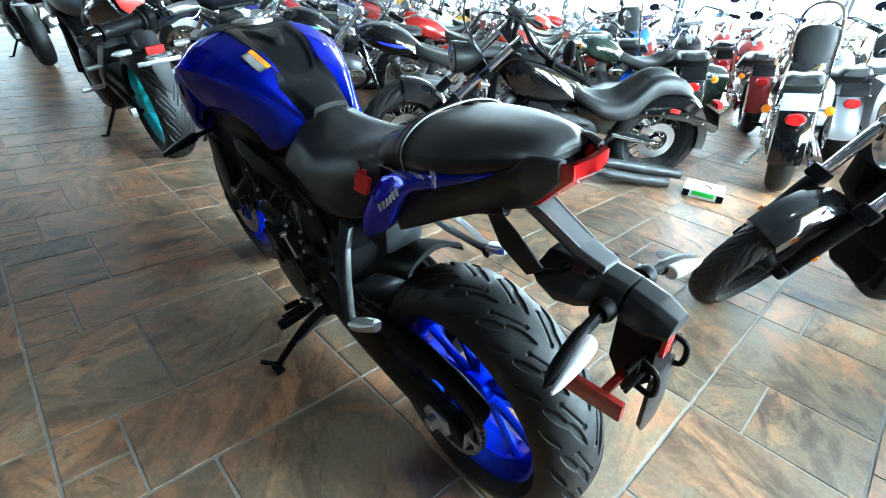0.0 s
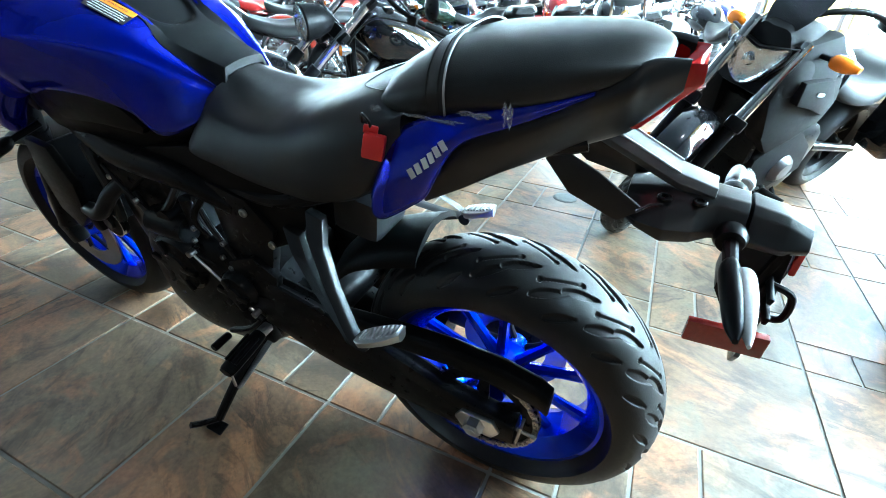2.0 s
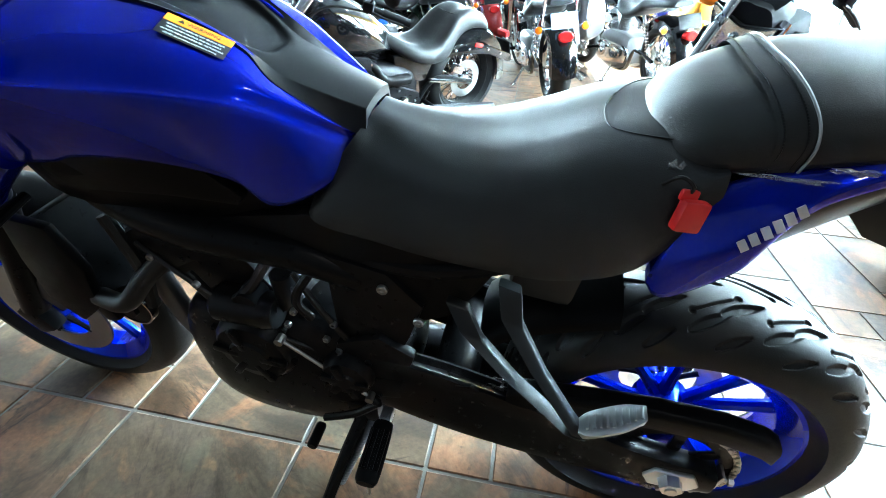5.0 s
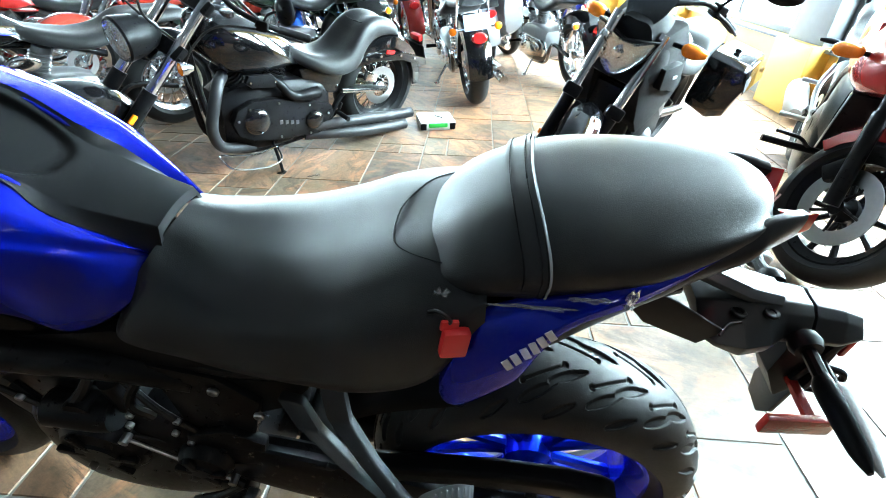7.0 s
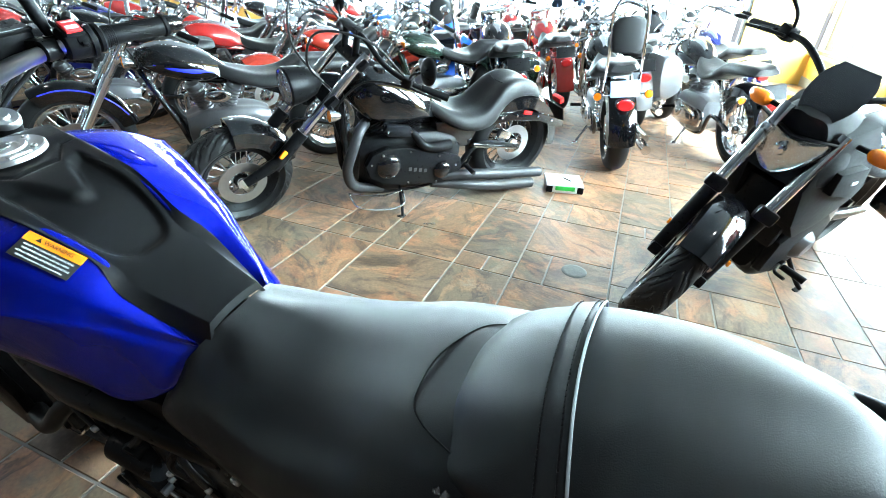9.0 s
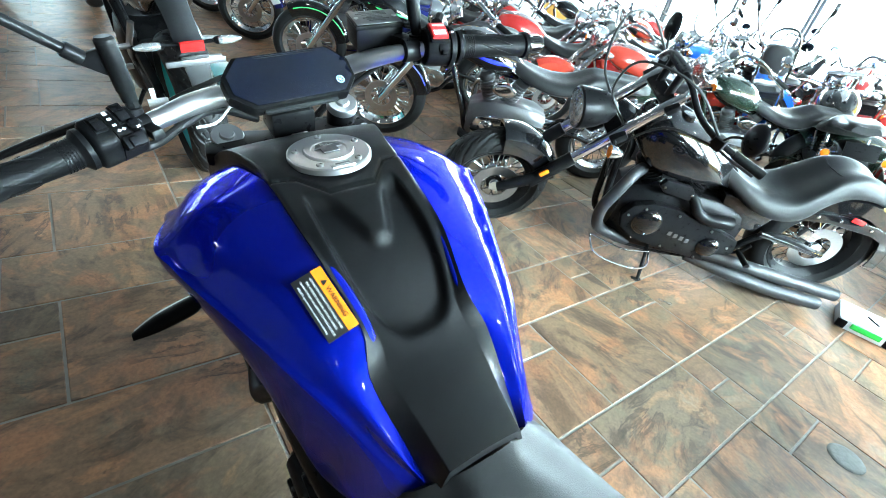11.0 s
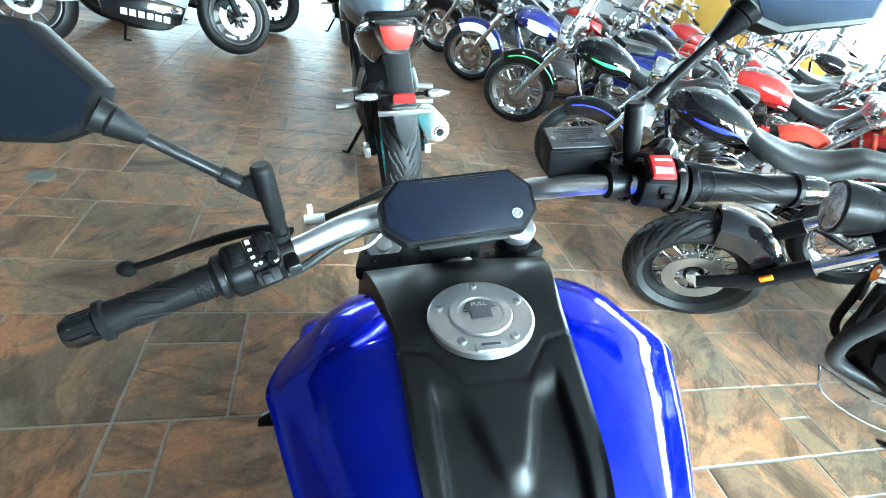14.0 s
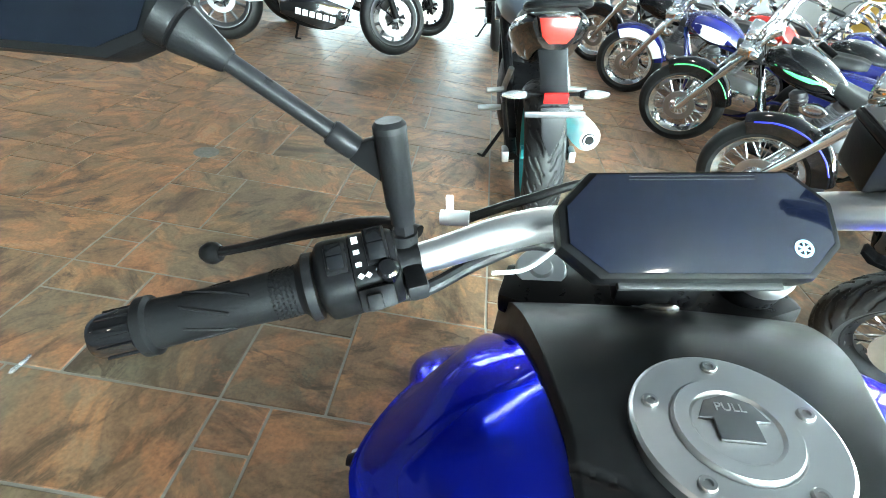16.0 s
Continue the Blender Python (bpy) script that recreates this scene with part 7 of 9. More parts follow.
    for s in (-1, 1):
        sg = part("rear_turn_signal", loft([[(s * x, -0.31 + ry * math.cos(a), 0.665 + rz * math.sin(a)) for a in np.linspace(0, 2 * math.pi, 10, endpoint=False)] for x, ry, rz in ((0.085, 0.008, 0.008), (0.10, 0.016, 0.015), (0.15, 0.016, 0.015), (0.19, 0.006, 0.008))], 18, 12), BLACK_PLASTIC, t)
        part("signal_lens", loft([[(s * x, -0.316 + ry * math.cos(a), 0.666 + rz * math.sin(a)) for a in np.linspace(0, 2 * math.pi, 10, endpoint=False)] for x, ry, rz in ((0.10, 0.012, 0.012), (0.112, 0.016, 0.0145), (0.15, 0.016, 0.0145), (0.186, 0.005, 0.006))], 18, 12), CLEAR if kind == "naked" else AMBER, sg)
        part("stalk", tube([(s * 0.03, -0.30, 0.66), (s * 0.09, -0.308, 0.665)], 0.007, 8), BLACK_PLASTIC, sg)
        f0 = 0.20 if forward else 0.16
        fs = part("front_turn_signal", loft([[(s * x, base - 0.22 + ry * math.cos(a), z + rz * math.sin(a)) for a in np.linspace(0, 2 * math.pi, 10, endpoint=False)] for x, z, ry, rz in ((f0, 0.80, 0.012, 0.012), (f0 + 0.02, 0.80, 0.03, 0.024), (f0 + 0.075, 0.80, 0.034, 0.026), (f0 + 0.10, 0.80, 0.012, 0.01))], 18, 12), AMBER if kind != "naked" or forward else BLACK_PLASTIC, t)
        part("stalk", tube([(s * 0.10, base - 0.24, 0.79), (s * (f0 + 0.01), base - 0.22, 0.80)], 0.009, 8), BLACK_PLASTIC, fs)
    part("engine_block", joined(loft([[(-w, y, zb), (-w, y, zt), (0, y, zt + 0.02), (w, y, zt), (w, y, zb), (0, y, zb - 0.015)] for y, w, zb, zt in ((0.48, 0.10, 0.26, 0.46), (0.62, 0.14, 0.20, 0.50), (0.86, 0.14, 0.19, 0.52), (0.98, 0.10, 0.25, 0.45))], 24, 14), box((0.26, 0.20, 0.26), (0, 0.84, 0.60), (-28, 0, 0), 0.02),
                                lathe([(0.001, -0.165), (0.05, -0.162), (0.07, -0.14), (0.075, -0.10)], 24, (0, 0.76, 0.38)), lathe([(0.001, 0.165), (0.06, 0.162), (0.085, 0.14), (0.09, 0.10)], 24, (0, 0.70, 0.38))), BLACK_METAL, t)
    for s in (-1, 1):
        part("frame_spar", tube([(s * 0.05, base - 0.28, 0.84), (s * 0.13, 0.92, 0.74), (s * 0.13, 0.70, 0.66), (s * 0.11, 0.52, 0.48), (s * 0.11, 0.50, 0.36)], 0.026, 10, 20), BLACK_METAL, t)
    part("radiator", box((0.30, 0.04, 0.28), (0, base - 0.33, 0.52), (-12, 0, 0), 0.01), BLACK_METAL, t)
    part("silencer", joined(lathe([(0.024, 0.0), (0.036, 0.0), (0.055, 0.04), (0.06, 0.12), (0.06, 0.36), (0.03, 0.46), (0.001, 0.46)], 24, (0.19, -0.12, 0.42), "Y", pose(0, 0, 0, -8, 0, 0)), lathe([(0.020, 0.01), (0.024, -0.012), (0.020, -0.012), (0.016, 0.01)], 20, (0.19, -0.12, 0.42), "Y", pose(0, 0, 0, -8, 0, 0))), WHITE, t, "stubby pale alloy silencer")
    part("side_stand", joined(tube([(-0.10, 0.60, 0.24), (-0.20, 0.57, 0.10), (-0.235, 0.56, 0.05)], 0.011, 10), tube([(-0.235, 0.56, 0.05), (-0.265, 0.60, 0.045)], 0.008, 8)), BLACK_METAL, t)
    for s in (-1, 1):
        part("footpeg", joined(tube([(s * 0.15, 0.46, 0.37), (s * 0.27, 0.45, 0.37)], 0.014, 10), tube([(s * 0.13, 0.50, 0.37), (s * 0.15, 0.30, 0.50), (s * 0.12, 0.24, 0.62)], 0.014, 10), tube([(s * 0.15, 0.26, 0.52), (s * 0.23, 0.24, 0.52)], 0.012, 10)), ALLOY, t)
    if forward:
        part("forward_peg", joined(tube([(0.13, base - 0.30, 0.40), (0.36, base - 0.26, 0.41)], 0.015, 12), tube([(0.18, base - 0.29, 0.41), (0.23, base - 0.25, 0.45), (0.29, base - 0.25, 0.455)], 0.008, 8), box((0.05, 0.03, 0.012), (0.30, base - 0.25, 0.458), bevel=0.003)), BLACK_METAL, t)
        part("lower_cowl", loft([[(-w, y, zb), (-w, y, zt), (0, y, zt + 0.02), (w, y, zt), (w, y, zb), (0, y, zb - 0.02)] for y, w, zb, zt in ((0.70, 0.13, 0.40, 0.70), (0.84, 0.14, 0.34, 0.72), (base - 0.44, 0.12, 0.38, 0.68))], 24, 12), BLACK_PLASTIC, t)
        part("front_cowl", loft([[(-w, y, zb), (-w * 1.1, y, (zb + zt) / 2), (-w * 0.5, y, zt), (0, y, zt + 0.015), (w * 0.5, y, zt), (w * 1.1, y, (zb + zt) / 2), (w, y, zb), (0, y, zb - 0.01)] for y, w, zb, zt in ((base - 0.46, 0.16, 0.70, 0.98), (base - 0.28, 0.17, 0.68, 1.02), (base - 0.14, 0.13, 0.70, 0.96), (base - 0.05, 0.06, 0.74, 0.86))], 30, 20), pt, t, "red painted front cowl")
    part("handlebar", moved(tube([(-0.36, base - 0.45, 1.05), (-0.25, base - 0.38, 1.07), (-0.14, base - 0.32, 1.08), (0, base - 0.31, 1.03), (0.14, base - 0.32, 1.08), (0.25, base - 0.38, 1.07), (0.36, base - 0.45, 1.05)], 0.012, 12, 50), ST), BLACK_METAL, t)
    for s in (-1, 1):
        part("grip", moved(tube([(s * 0.25, base - 0.38, 1.07), (s * 0.38, base - 0.465, 1.045)], 0.018, 12), ST), GRIP, t)
        part("hand_lever", moved(tube([(s * 0.22, base - 0.33, 1.07), (s * 0.30, base - 0.36, 1.06), (s * 0.37, base - 0.40, 1.04)], 0.007, 8), ST), BLACK_METAL, t)
        part("control_box", moved(box((0.05, 0.05, 0.05), (s * 0.215, base - 0.36, 1.075), bevel=0.01), ST), BLACK_PLASTIC, t)
        if kind != "sport":
            c = Vector((s * 0.36, base - 0.36, 1.24))
            mr = part("mirror", moved(loft([[c + Vector((w * math.cos(a), q, h * math.sin(a))) for a in np.linspace(0, 2 * math.pi, 12, endpoint=False)] for q, w, h in ((0.03, 0.03, 0.02), (0.015, 0.075, 0.045), (0, 0.085, 0.05), (-0.003, 0.08, 0.046))], 24, 8), ST), BLACK_PLASTIC, t)
            part("mirror_stem", moved(tube([(s * 0.23, base - 0.35, 1.08), (s * 0.27, base - 0.33, 1.17), tuple(c)], 0.007, 8), ST), BLACK_METAL, mr)
            part("mirror_glass", moved(lathe([(0.001, 0), (0.05, 0), (0.05, -0.002), (0.001, -0.002)], 20, tuple(c + Vector((0, -0.004, 0))), "Y", Matrix.Diagonal((1.5, 1, 0.88, 1))), ST), MIRROR, mr)
    if kind == "naked":
        hl = part("headlamp", moved(loft([[(w * math.cos(a), y, z + h * math.sin(a)) for a in np.linspace(0, 2 * math.pi, 12, endpoint=False)] for y, z, w, h in ((base - 0.20, 0.84, 0.07, 0.08), (base - 0.12, 0.83, 0.11, 0.11), (base - 0.06, 0.81, 0.09, 0.09))], 24, 10), ST), BLACK_PLASTIC if tank == "grey" else pt, t)
        part("lens", moved(loft([[(w * math.cos(a), y, z + h * math.sin(a)) for a in np.linspace(0, 2 * math.pi, 12, endpoint=False)] for y, z, w, h in ((base - 0.07, 0.80, 0.08, 0.06), (base - 0.045, 0.795, 0.05, 0.04))], 20, 6), ST), CLEAR, hl)
        for s in (-1, 1):
            part("tank_shroud", slab([(1.08, 0.90), (0.90, 0.86), (0.86, 0.74), (1.0, 0.70), (1.12, 0.78)], s * 0.185, s * 0.155, bevel=0.01), pt, t)
    elif kind == "sport":
        part("nose_fairing", loft([[(-w, y, zb), (-w * 1.05, y, (zb + zt) / 2), (-w * 0.6, y, zt), (0, y, zt + 0.02), (w * 0.6, y, zt), (w * 1.05, y, (zb + zt) / 2), (w, y, zb), (0, y, zb - 0.01)] for y, w, zb, zt in ((1.0, 0.20, 0.80, 1.02), (1.20, 0.19, 0.76, 1.03), (1.36, 0.13, 0.76, 0.94), (1.47, 0.05, 0.79, 0.85))], 30, 20), pt, t)
        part("screen", loft([[(x, y - 1.2 * x * x, z) for x in np.linspace(-w, w, 7)] for y, w, z in ((1.32, 0.10, 0.99), (1.22, 0.13, 1.08), (1.12, 0.13, 1.14))], 16, 10, False, False), SMOKE, t)
        for s in (-1, 1):
            part("side_fairing", slab([(1.22, 0.88), (0.95, 0.84), (0.84, 0.66), (0.72, 0.48), (0.44, 0.36), (0.46, 0.26), (0.80, 0.17), (0.98, 0.22), (1.06, 0.42), (1.16, 0.62)], [s * q for q in (0.19, 0.21, 0.21, 0.19, 0.15, 0.13, 0.14, 0.16, 0.2, 0.2)], [s * 0.10] * 10, bevel=0.014), pt, t)
            part("belly_panel", slab([(0.80, 0.40), (0.46, 0.345), (0.46, 0.255), (0.80, 0.165), (0.97, 0.215), (1.02, 0.34)], s * 0.205, s * 0.16, bevel=0.01), GLOSS_BLACK, t)
            for k in range(6):
                part("mark_bar", box((0.003, 0.042, 0.045), (s * 0.2065, 0.60 + k * 0.055, 0.285 - 0.008 * k), (-8, 0, 0), 0.0), WHITE, t)
            part("mirror", box((0.11, 0.05, 0.06), (s * 0.30, 1.22, 1.10), (0, 0, s * 10), 0.018), pt, t)
            part("mirror_stem", tube([(s * 0.15, 1.25, 1.03), (s * 0.26, 1.22, 1.09)], 0.010, 8), BLACK_PLASTIC, t)
    return t


def solo_cruiser(m, label, group="parked cruisers"):
    """A low matte black single-seat cruiser with a belt primary on its left side, rear axle over the local origin."""
    t = thing("cruiser_motorcycle", label, "motorcycle", m, group)
    base, R = 1.64, 0.30
    ST = Matrix.Translation((0, 1.12, 0.80)) @ Matrix.Rotation(radians(14), 4, Vector((0, -0.64, 0.77))) @ Matrix.Translation((0, -1.12, -0.80))
    wire_wheel(t, "rear_wheel", R, 0.165, 0.205, (0, 0, R), BLACK_METAL, None, 20, 1, 56, -1)
    tread = sport_tread(0.275, 20)
    wire_wheel(t, "front_wheel", 0.275, 0.14, 0.190, (0, 0, 0), BLACK_METAL, ST @ Matrix.Translation((0, base, 0.275)), 20, 1, 56, -1, tread)
    part("rear_mudguard", arc_guard(0.322, 0.108, -1.62, 0.85, (0, 0, 0.295), drop=0.075, n=18), GLOSS_BLACK, t, "gloss black rear mudguard")
    part("front_mudguard", moved(arc_guard(0.290, 0.082, -1.25, 0.10, (0, base, 0.280), drop=0.085, n=14), ST), GLOSS_BLACK, t)
    for s in (-1, 1):
        part("guard_strut", slab([(0.33, 0.455), (0.30, 0.495), (0.10, 0.530), (-0.12, 0.512), (-0.325, 0.450), (-0.335, 0.405), (-0.30, 0.402), (-0.12, 0.462), (0.10, 0.480)], s * 0.126, s * 0.110, bevel=0.005), GLOSS_BLACK, t)
        for y, z in ((0.27, 0.483), (0.17, 0.505), (0.06, 0.508), (-0.10, 0.494), (-0.22, 0.460)):
            part("bolt", bolt((s * 0.126, y, z), "X", 0.008, 0.006, s), CHROME, t)
        part("side_reflector", box((0.006, 0.065, 0.024), (s * 0.130, -0.01, 0.525), (8, 0, 0), 0.003), RED_LENS, t, "red side reflector")
        part("fork_tube", moved(tube([(s * 0.105, 1.03, 0.882), (s * 0.105, 1.375, 0.500)], 0.0235, 16), ST), CHROME, t, "bright fork tube")
        leg = part("fork_leg", moved(joined(tube([(s * 0.105, 1.35, 0.527), (s * 0.105, 1.50, 0.36)], [0.031, 0.031], 16), tube([(s * 0.105, 1.48, 0.385), (s * 0.100, base, 0.30)], [0.030, 0.022], 14)), ST), BLACK_METAL, t, "matte black fork leg")
        part("amber_reflector", moved(box((0.012, 0.045, 0.022), (s * 0.128, 1.46, 0.44), (-45, 0, 0), 0.004), ST), AMBER, leg)
    part("fork_yoke", moved(joined(box((0.30, 0.062, 0.03), (0, 1.065, 0.845), (-42, 0, 0), 0.010), box((0.30, 0.07, 0.036), (0, 1.215, 0.678), (-42, 0, 0), 0.010)), ST), BLACK_METAL, t)
    tk = part("fuel_tank", loft([[(0, y, zt), (w * 0.55, y, zt - 0.012), (w, y, zt - 0.090), (w * 0.95, y, zb + 0.02), (w * 0.4, y, zb), (0, y, zb), (-w * 0.4, y, zb), (-w * 0.95, y, zb + 0.02), (-w, y, zt - 0.090), (-w * 0.55, y, zt - 0.012)]
                                  for y, w, zt, zb in ((0.535, 0.040, 0.560, 0.515), (0.62, 0.090, 0.630, 0.510), (0.75, 0.130, 0.715, 0.515), (0.88, 0.148, 0.775, 0.525), (1.00, 0.142, 0.800, 0.555), (1.075, 0.095, 0.790, 0.62), (1.10, 0.05, 0.765, 0.66))], 40, 34), GLOSS_BLACK, t, "gloss black teardrop fuel tank")
    part("tank_console", loft([[(-w, y, z - 0.012), (0, y, z + 0.012), (w, y, z - 0.012)] for y, w, z in ((0.70, 0.02, 0.69), (0.82, 0.045, 0.752), (0.95, 0.05, 0.798), (1.06, 0.035, 0.80))], 12, 16, False, False), BLACK_PLASTIC, tk)
    part("tank_cap", lathe([(0.001, 0.016), (0.026, 0.015), (0.032, 0.008), (0.032, -0.01)], 22, (-0.055, 0.93, 0.785), "Z"), GLOSS_BLACK, tk)
    for k in range(6):
        part("mark_bar", box((0.002, 0.011, 0.015), (-0.1485, 0.955 - k * 0.0165, 0.640 - 0.003 * k), (-8, -6, 0), 0), DARK_ALLOY, tk)
    seat = ((0.66, 0.05, 0.625, 0.575), (0.58, 0.10, 0.585, 0.520), (0.49, 0.145, 0.552, 0.475), (0.40, 0.160, 0.540, 0.455), (0.31, 0.158, 0.560, 0.455), (0.235, 0.145, 0.625, 0.480), (0.18, 0.13, 0.680, 0.55), (0.12, 0.122, 0.708, 0.600), (0.05, 0.115, 0.712, 0.620), (-0.03, 0.105, 0.690, 0.618), (-0.10, 0.085, 0.645, 0.60), (-0.13, 0.06, 0.61, 0.59))
    st = part("seat", loft([[(0, y, zt - 0.008), (w * 0.7, y, zt + 0.006), (w, y, zt - 0.022), (w * 0.96, y, zb), (0, y, zb - 0.01), (-w * 0.96, y, zb), (-w, y, zt - 0.022), (-w * 0.7, y, zt + 0.006)] for y, w, zt, zb in seat], 36, 56), VINYL, t, "black vinyl solo bucket seat with a raised rear pad")
    part("seat_seam", tube([(x, 0.182 - 0.16 * abs(x), 0.684 + 0.004 - 0.9 * max(0, abs(x) - 0.09) ) for x in (-0.125, -0.09, -0.04, 0, 0.04, 0.09, 0.125)], 0.002, 6, 30), BLACK_METAL, st)
    # engine with the long belt cover
    part("crankcase", loft([[(-w, y, zb), (-w, y, zt), (0, y, zt + 0.015), (w, y, zt), (w, y, zb), (0, y, zb - 0.012)] for y, w, zb, zt in ((0.42, 0.09, 0.18, 0.38), (0.56, 0.12, 0.14, 0.42), (0.90, 0.12, 0.14, 0.44), (1.04, 0.09, 0.20, 0.40))], 24, 12), BLACK_METAL, t)
    part("front_cylinder", finned_cylinder((0, 0.90, 0.40), -24, 0.062, 0.14, 8), BLACK_METAL, t)
    part("rear_cylinder", finned_cylinder((0, 0.74, 0.40), 24, 0.062, 0.14, 8), BLACK_METAL, t)
    prim = part("primary_cover", slab([(0.44, 0.30), (0.425, 0.235), (0.455, 0.175), (0.53, 0.145), (0.80, 0.170), (0.92, 0.195), (1.00, 0.24), (1.025, 0.31), (0.99, 0.375), (0.91, 0.405), (0.80, 0.40), (0.55, 0.335)], -0.118, -0.165, bevel=0.012), BLACK_METAL, t, "satin black belt cover with two domes")
    for y, z, r in ((0.895, 0.300, 0.075), (0.560, 0.238, 0.058)):
        part("dome", lathe([(0.001, -0.198), (r * 0.4, -0.196), (r * 0.75, -0.186), (r * 0.95, -0.172), (r, -0.160)], 28, (0, y, z)), GLOSS_BLACK, prim)
    for k in range(9):
        a = 2 * math.pi * k / 9
        part("bolt", bolt((-0.166, 0.725 + 0.27 * math.cos(a), 0.272 + 0.095 * math.sin(a) + 0.05 * math.cos(a)), "X", 0.006, 0.006), STEEL, prim)
    for k in range(4):
        part("mark_bar", box((0.002, 0.018, 0.022), (-0.1665, 0.765 - 0.032 * k, 0.268 - 0.007 * k), bevel=0), DARK_ALLOY, prim)
    part("rocker_plate", slab([(0.755, 0.482), (0.770, 0.455), (0.90, 0.470), (0.935, 0.500), (0.915, 0.535), (0.79, 0.525)], -0.165, -0.135, bevel=0.01), BLACK_METAL, t)
    for y, z in ((0.78, 0.490), (0.91, 0.502)):
        part("bolt", bolt((-0.166, y, z), "X", 0.006, 0.005), CHROME, t)
    part("intake_pipe", tube([(-0.13, 0.79, 0.485), (-0.155, 0.75, 0.465), (-0.16, 0.71, 0.415), (-0.16, 0.66, 0.388), (-0.16, 0.60, 0.384), (-0.155, 0.525, 0.385)], [0.022, 0.022, 0.024, 0.026, 0.032, 0.032], 14, 30), BLACK_METAL, t)
    part("exhaust_header", tube([(-0.07, 1.00, 0.52), (-0.13, 1.055, 0.50), (-0.155, 1.095, 0.42), (-0.16, 1.125, 0.32), (-0.15, 1.105, 0.225), (-0.12, 1.04, 0.17), (-0.09, 0.90, 0.13)], 0.0275, 14, 40), DARK_MATTE, t, "dull grey exhaust header")
    part("exhaust_pipe", tube([(-0.12, 0.62, 0.17), (-0.165, 0.42, 0.185), (-0.175, 0.20, 0.165), (-0.178, -0.18, 0.128)], [0.026, 0.031, 0.033, 0.033], 16, 30), DARK_MATTE, t, "dull grey straight exhaust pipe")
    part("exhaust_pipe", tube([(-0.12, 0.60, 0.13), (-0.185, 0.40, 0.125), (-0.21, 0.20, 0.105), (-0.212, -0.10, 0.078)], [0.026, 0.031, 0.033, 0.033], 16, 30), DARK_MATTE, t, "dull grey straight exhaust pipe")
    part("skid_plate", joined(tube([(-0.16, 0.80, 0.135), (-0.25, 0.83, 0.105), (-0.275, 0.94, 0.10), (-0.25, 1.09, 0.125), (-0.16, 1.12, 0.165)], 0.005, 8, 34), tube([(-0.16, 0.80, 0.135), (-0.20, 0.95, 0.145), (-0.16, 1.12, 0.165)], 0.005, 8, 20)), CHROME, t, "polished crescent foot rail")
    part("side_stand", joined(tube([(-0.11, 0.80, 0.15), (-0.20, 0.82, 0.09), (-0.285, 0.845, 0.042)], 0.009, 10), tube([(-0.285, 0.845, 0.042), (-0.30, 0.87, 0.040)], 0.007, 8), box((0.04, 0.05, 0.008), (-0.288, 0.850, 0.041), (0, -8, 0), 0.003)), BLACK_METAL, t)
    part("frame", joined(tube([(0, 1.10, 0.74), (0, 0.92, 0.52), (0, 0.55, 0.47), (0, 0.34, 0.42)], 0.022, 10, 20), *[tube([(s * 0.02, 1.12, 0.68), (s * 0.07, 1.10, 0.36), (s * 0.085, 1.0, 0.13), (s * 0.09, 0.5, 0.13), (s * 0.11, 0.3, 0.34), (s * 0.118, 0.0, 0.30)], 0.017, 10, 34) for s in (-1, 1)]), BLACK_METAL, t)
    part("frame_shroud", slab([(0.30, 0.47), (0.52, 0.50), (0.60, 0.50), (0.56, 0.36), (0.36, 0.33)], -0.10, 0.10, bevel=0.01), GLOSS_BLACK, t)
    part("swingarm", tube([(-0.118, 0.34, 0.345), (-0.122, 0.0, 0.30)], 0.014, 10), CHROME, t)
    part("brake_caliper", box((0.035, 0.09, 0.06), (-0.085, 0.10, 0.375), (20, 0, 0), 0.014), CHROME, t)
    part("gear_pedal", joined(tube([(-0.13, 0.44, 0.20), (-0.16, 0.40, 0.25), (-0.165, 0.375, 0.30)], 0.008, 8), tube([(-0.15, 0.40, 0.245), (-0.25, 0.39, 0.235)], 0.014, 12)), BLACK_METAL, t)
    # bars, lamp and small fittings
    hb = [(0.40, 0.765, 0.790), (0.31, 0.905, 0.828), (0.22, 1.00, 0.880), (0.12, 1.045, 0.950), (0.05, 1.055, 0.965), (0, 1.055, 0.965)]
    part("handlebar", moved(tube(hb + [(-x, y, z) for x, y, z in hb[-2::-1]], 0.0125, 12, 60), ST), BLACK_METAL, t)
    part("riser", moved(joined(*[tube([(s * 0.05, 1.06, 0.85), (s * 0.05, 1.055, 0.965)], 0.017, 12) for s in (-1, 1)], box((0.14, 0.035, 0.034), (0, 1.055, 0.968), bevel=0.008)), ST), BLACK_METAL, t)
    for s in (-1, 1):
        part("grip", moved(tube([(s * 0.335, 0.866, 0.817), (s * 0.41, 0.75, 0.786)], [0.0175, 0.019], 14), ST), GRIP, t)
        part("control_box", moved(box((0.05, 0.055, 0.05), (s * 0.30, 0.92, 0.832), (0, 0, s * -35), 0.010), ST), BLACK_METAL, t)
        part("hand_lever", moved(tube([(s * 0.29, 0.955, 0.832), (s * 0.35, 0.90, 0.81), (s * 0.42, 0.80, 0.785)], 0.006, 8), ST), BLACK_METAL, t)
        c = Vector((s * 0.41, 0.90, 0.935))
        mr = part("mirror", moved(loft([[c + Vector((w * math.cos(a), q, h * math.sin(a))) for a in np.linspace(0, 2 * math.pi, 12, endpoint=False)] for q, w, h in ((0.028, 0.02, 0.02), (0.012, 0.050, 0.056), (0, 0.055, 0.064), (-0.004, 0.050, 0.058))], 24, 8), ST), BLACK_METAL, t)
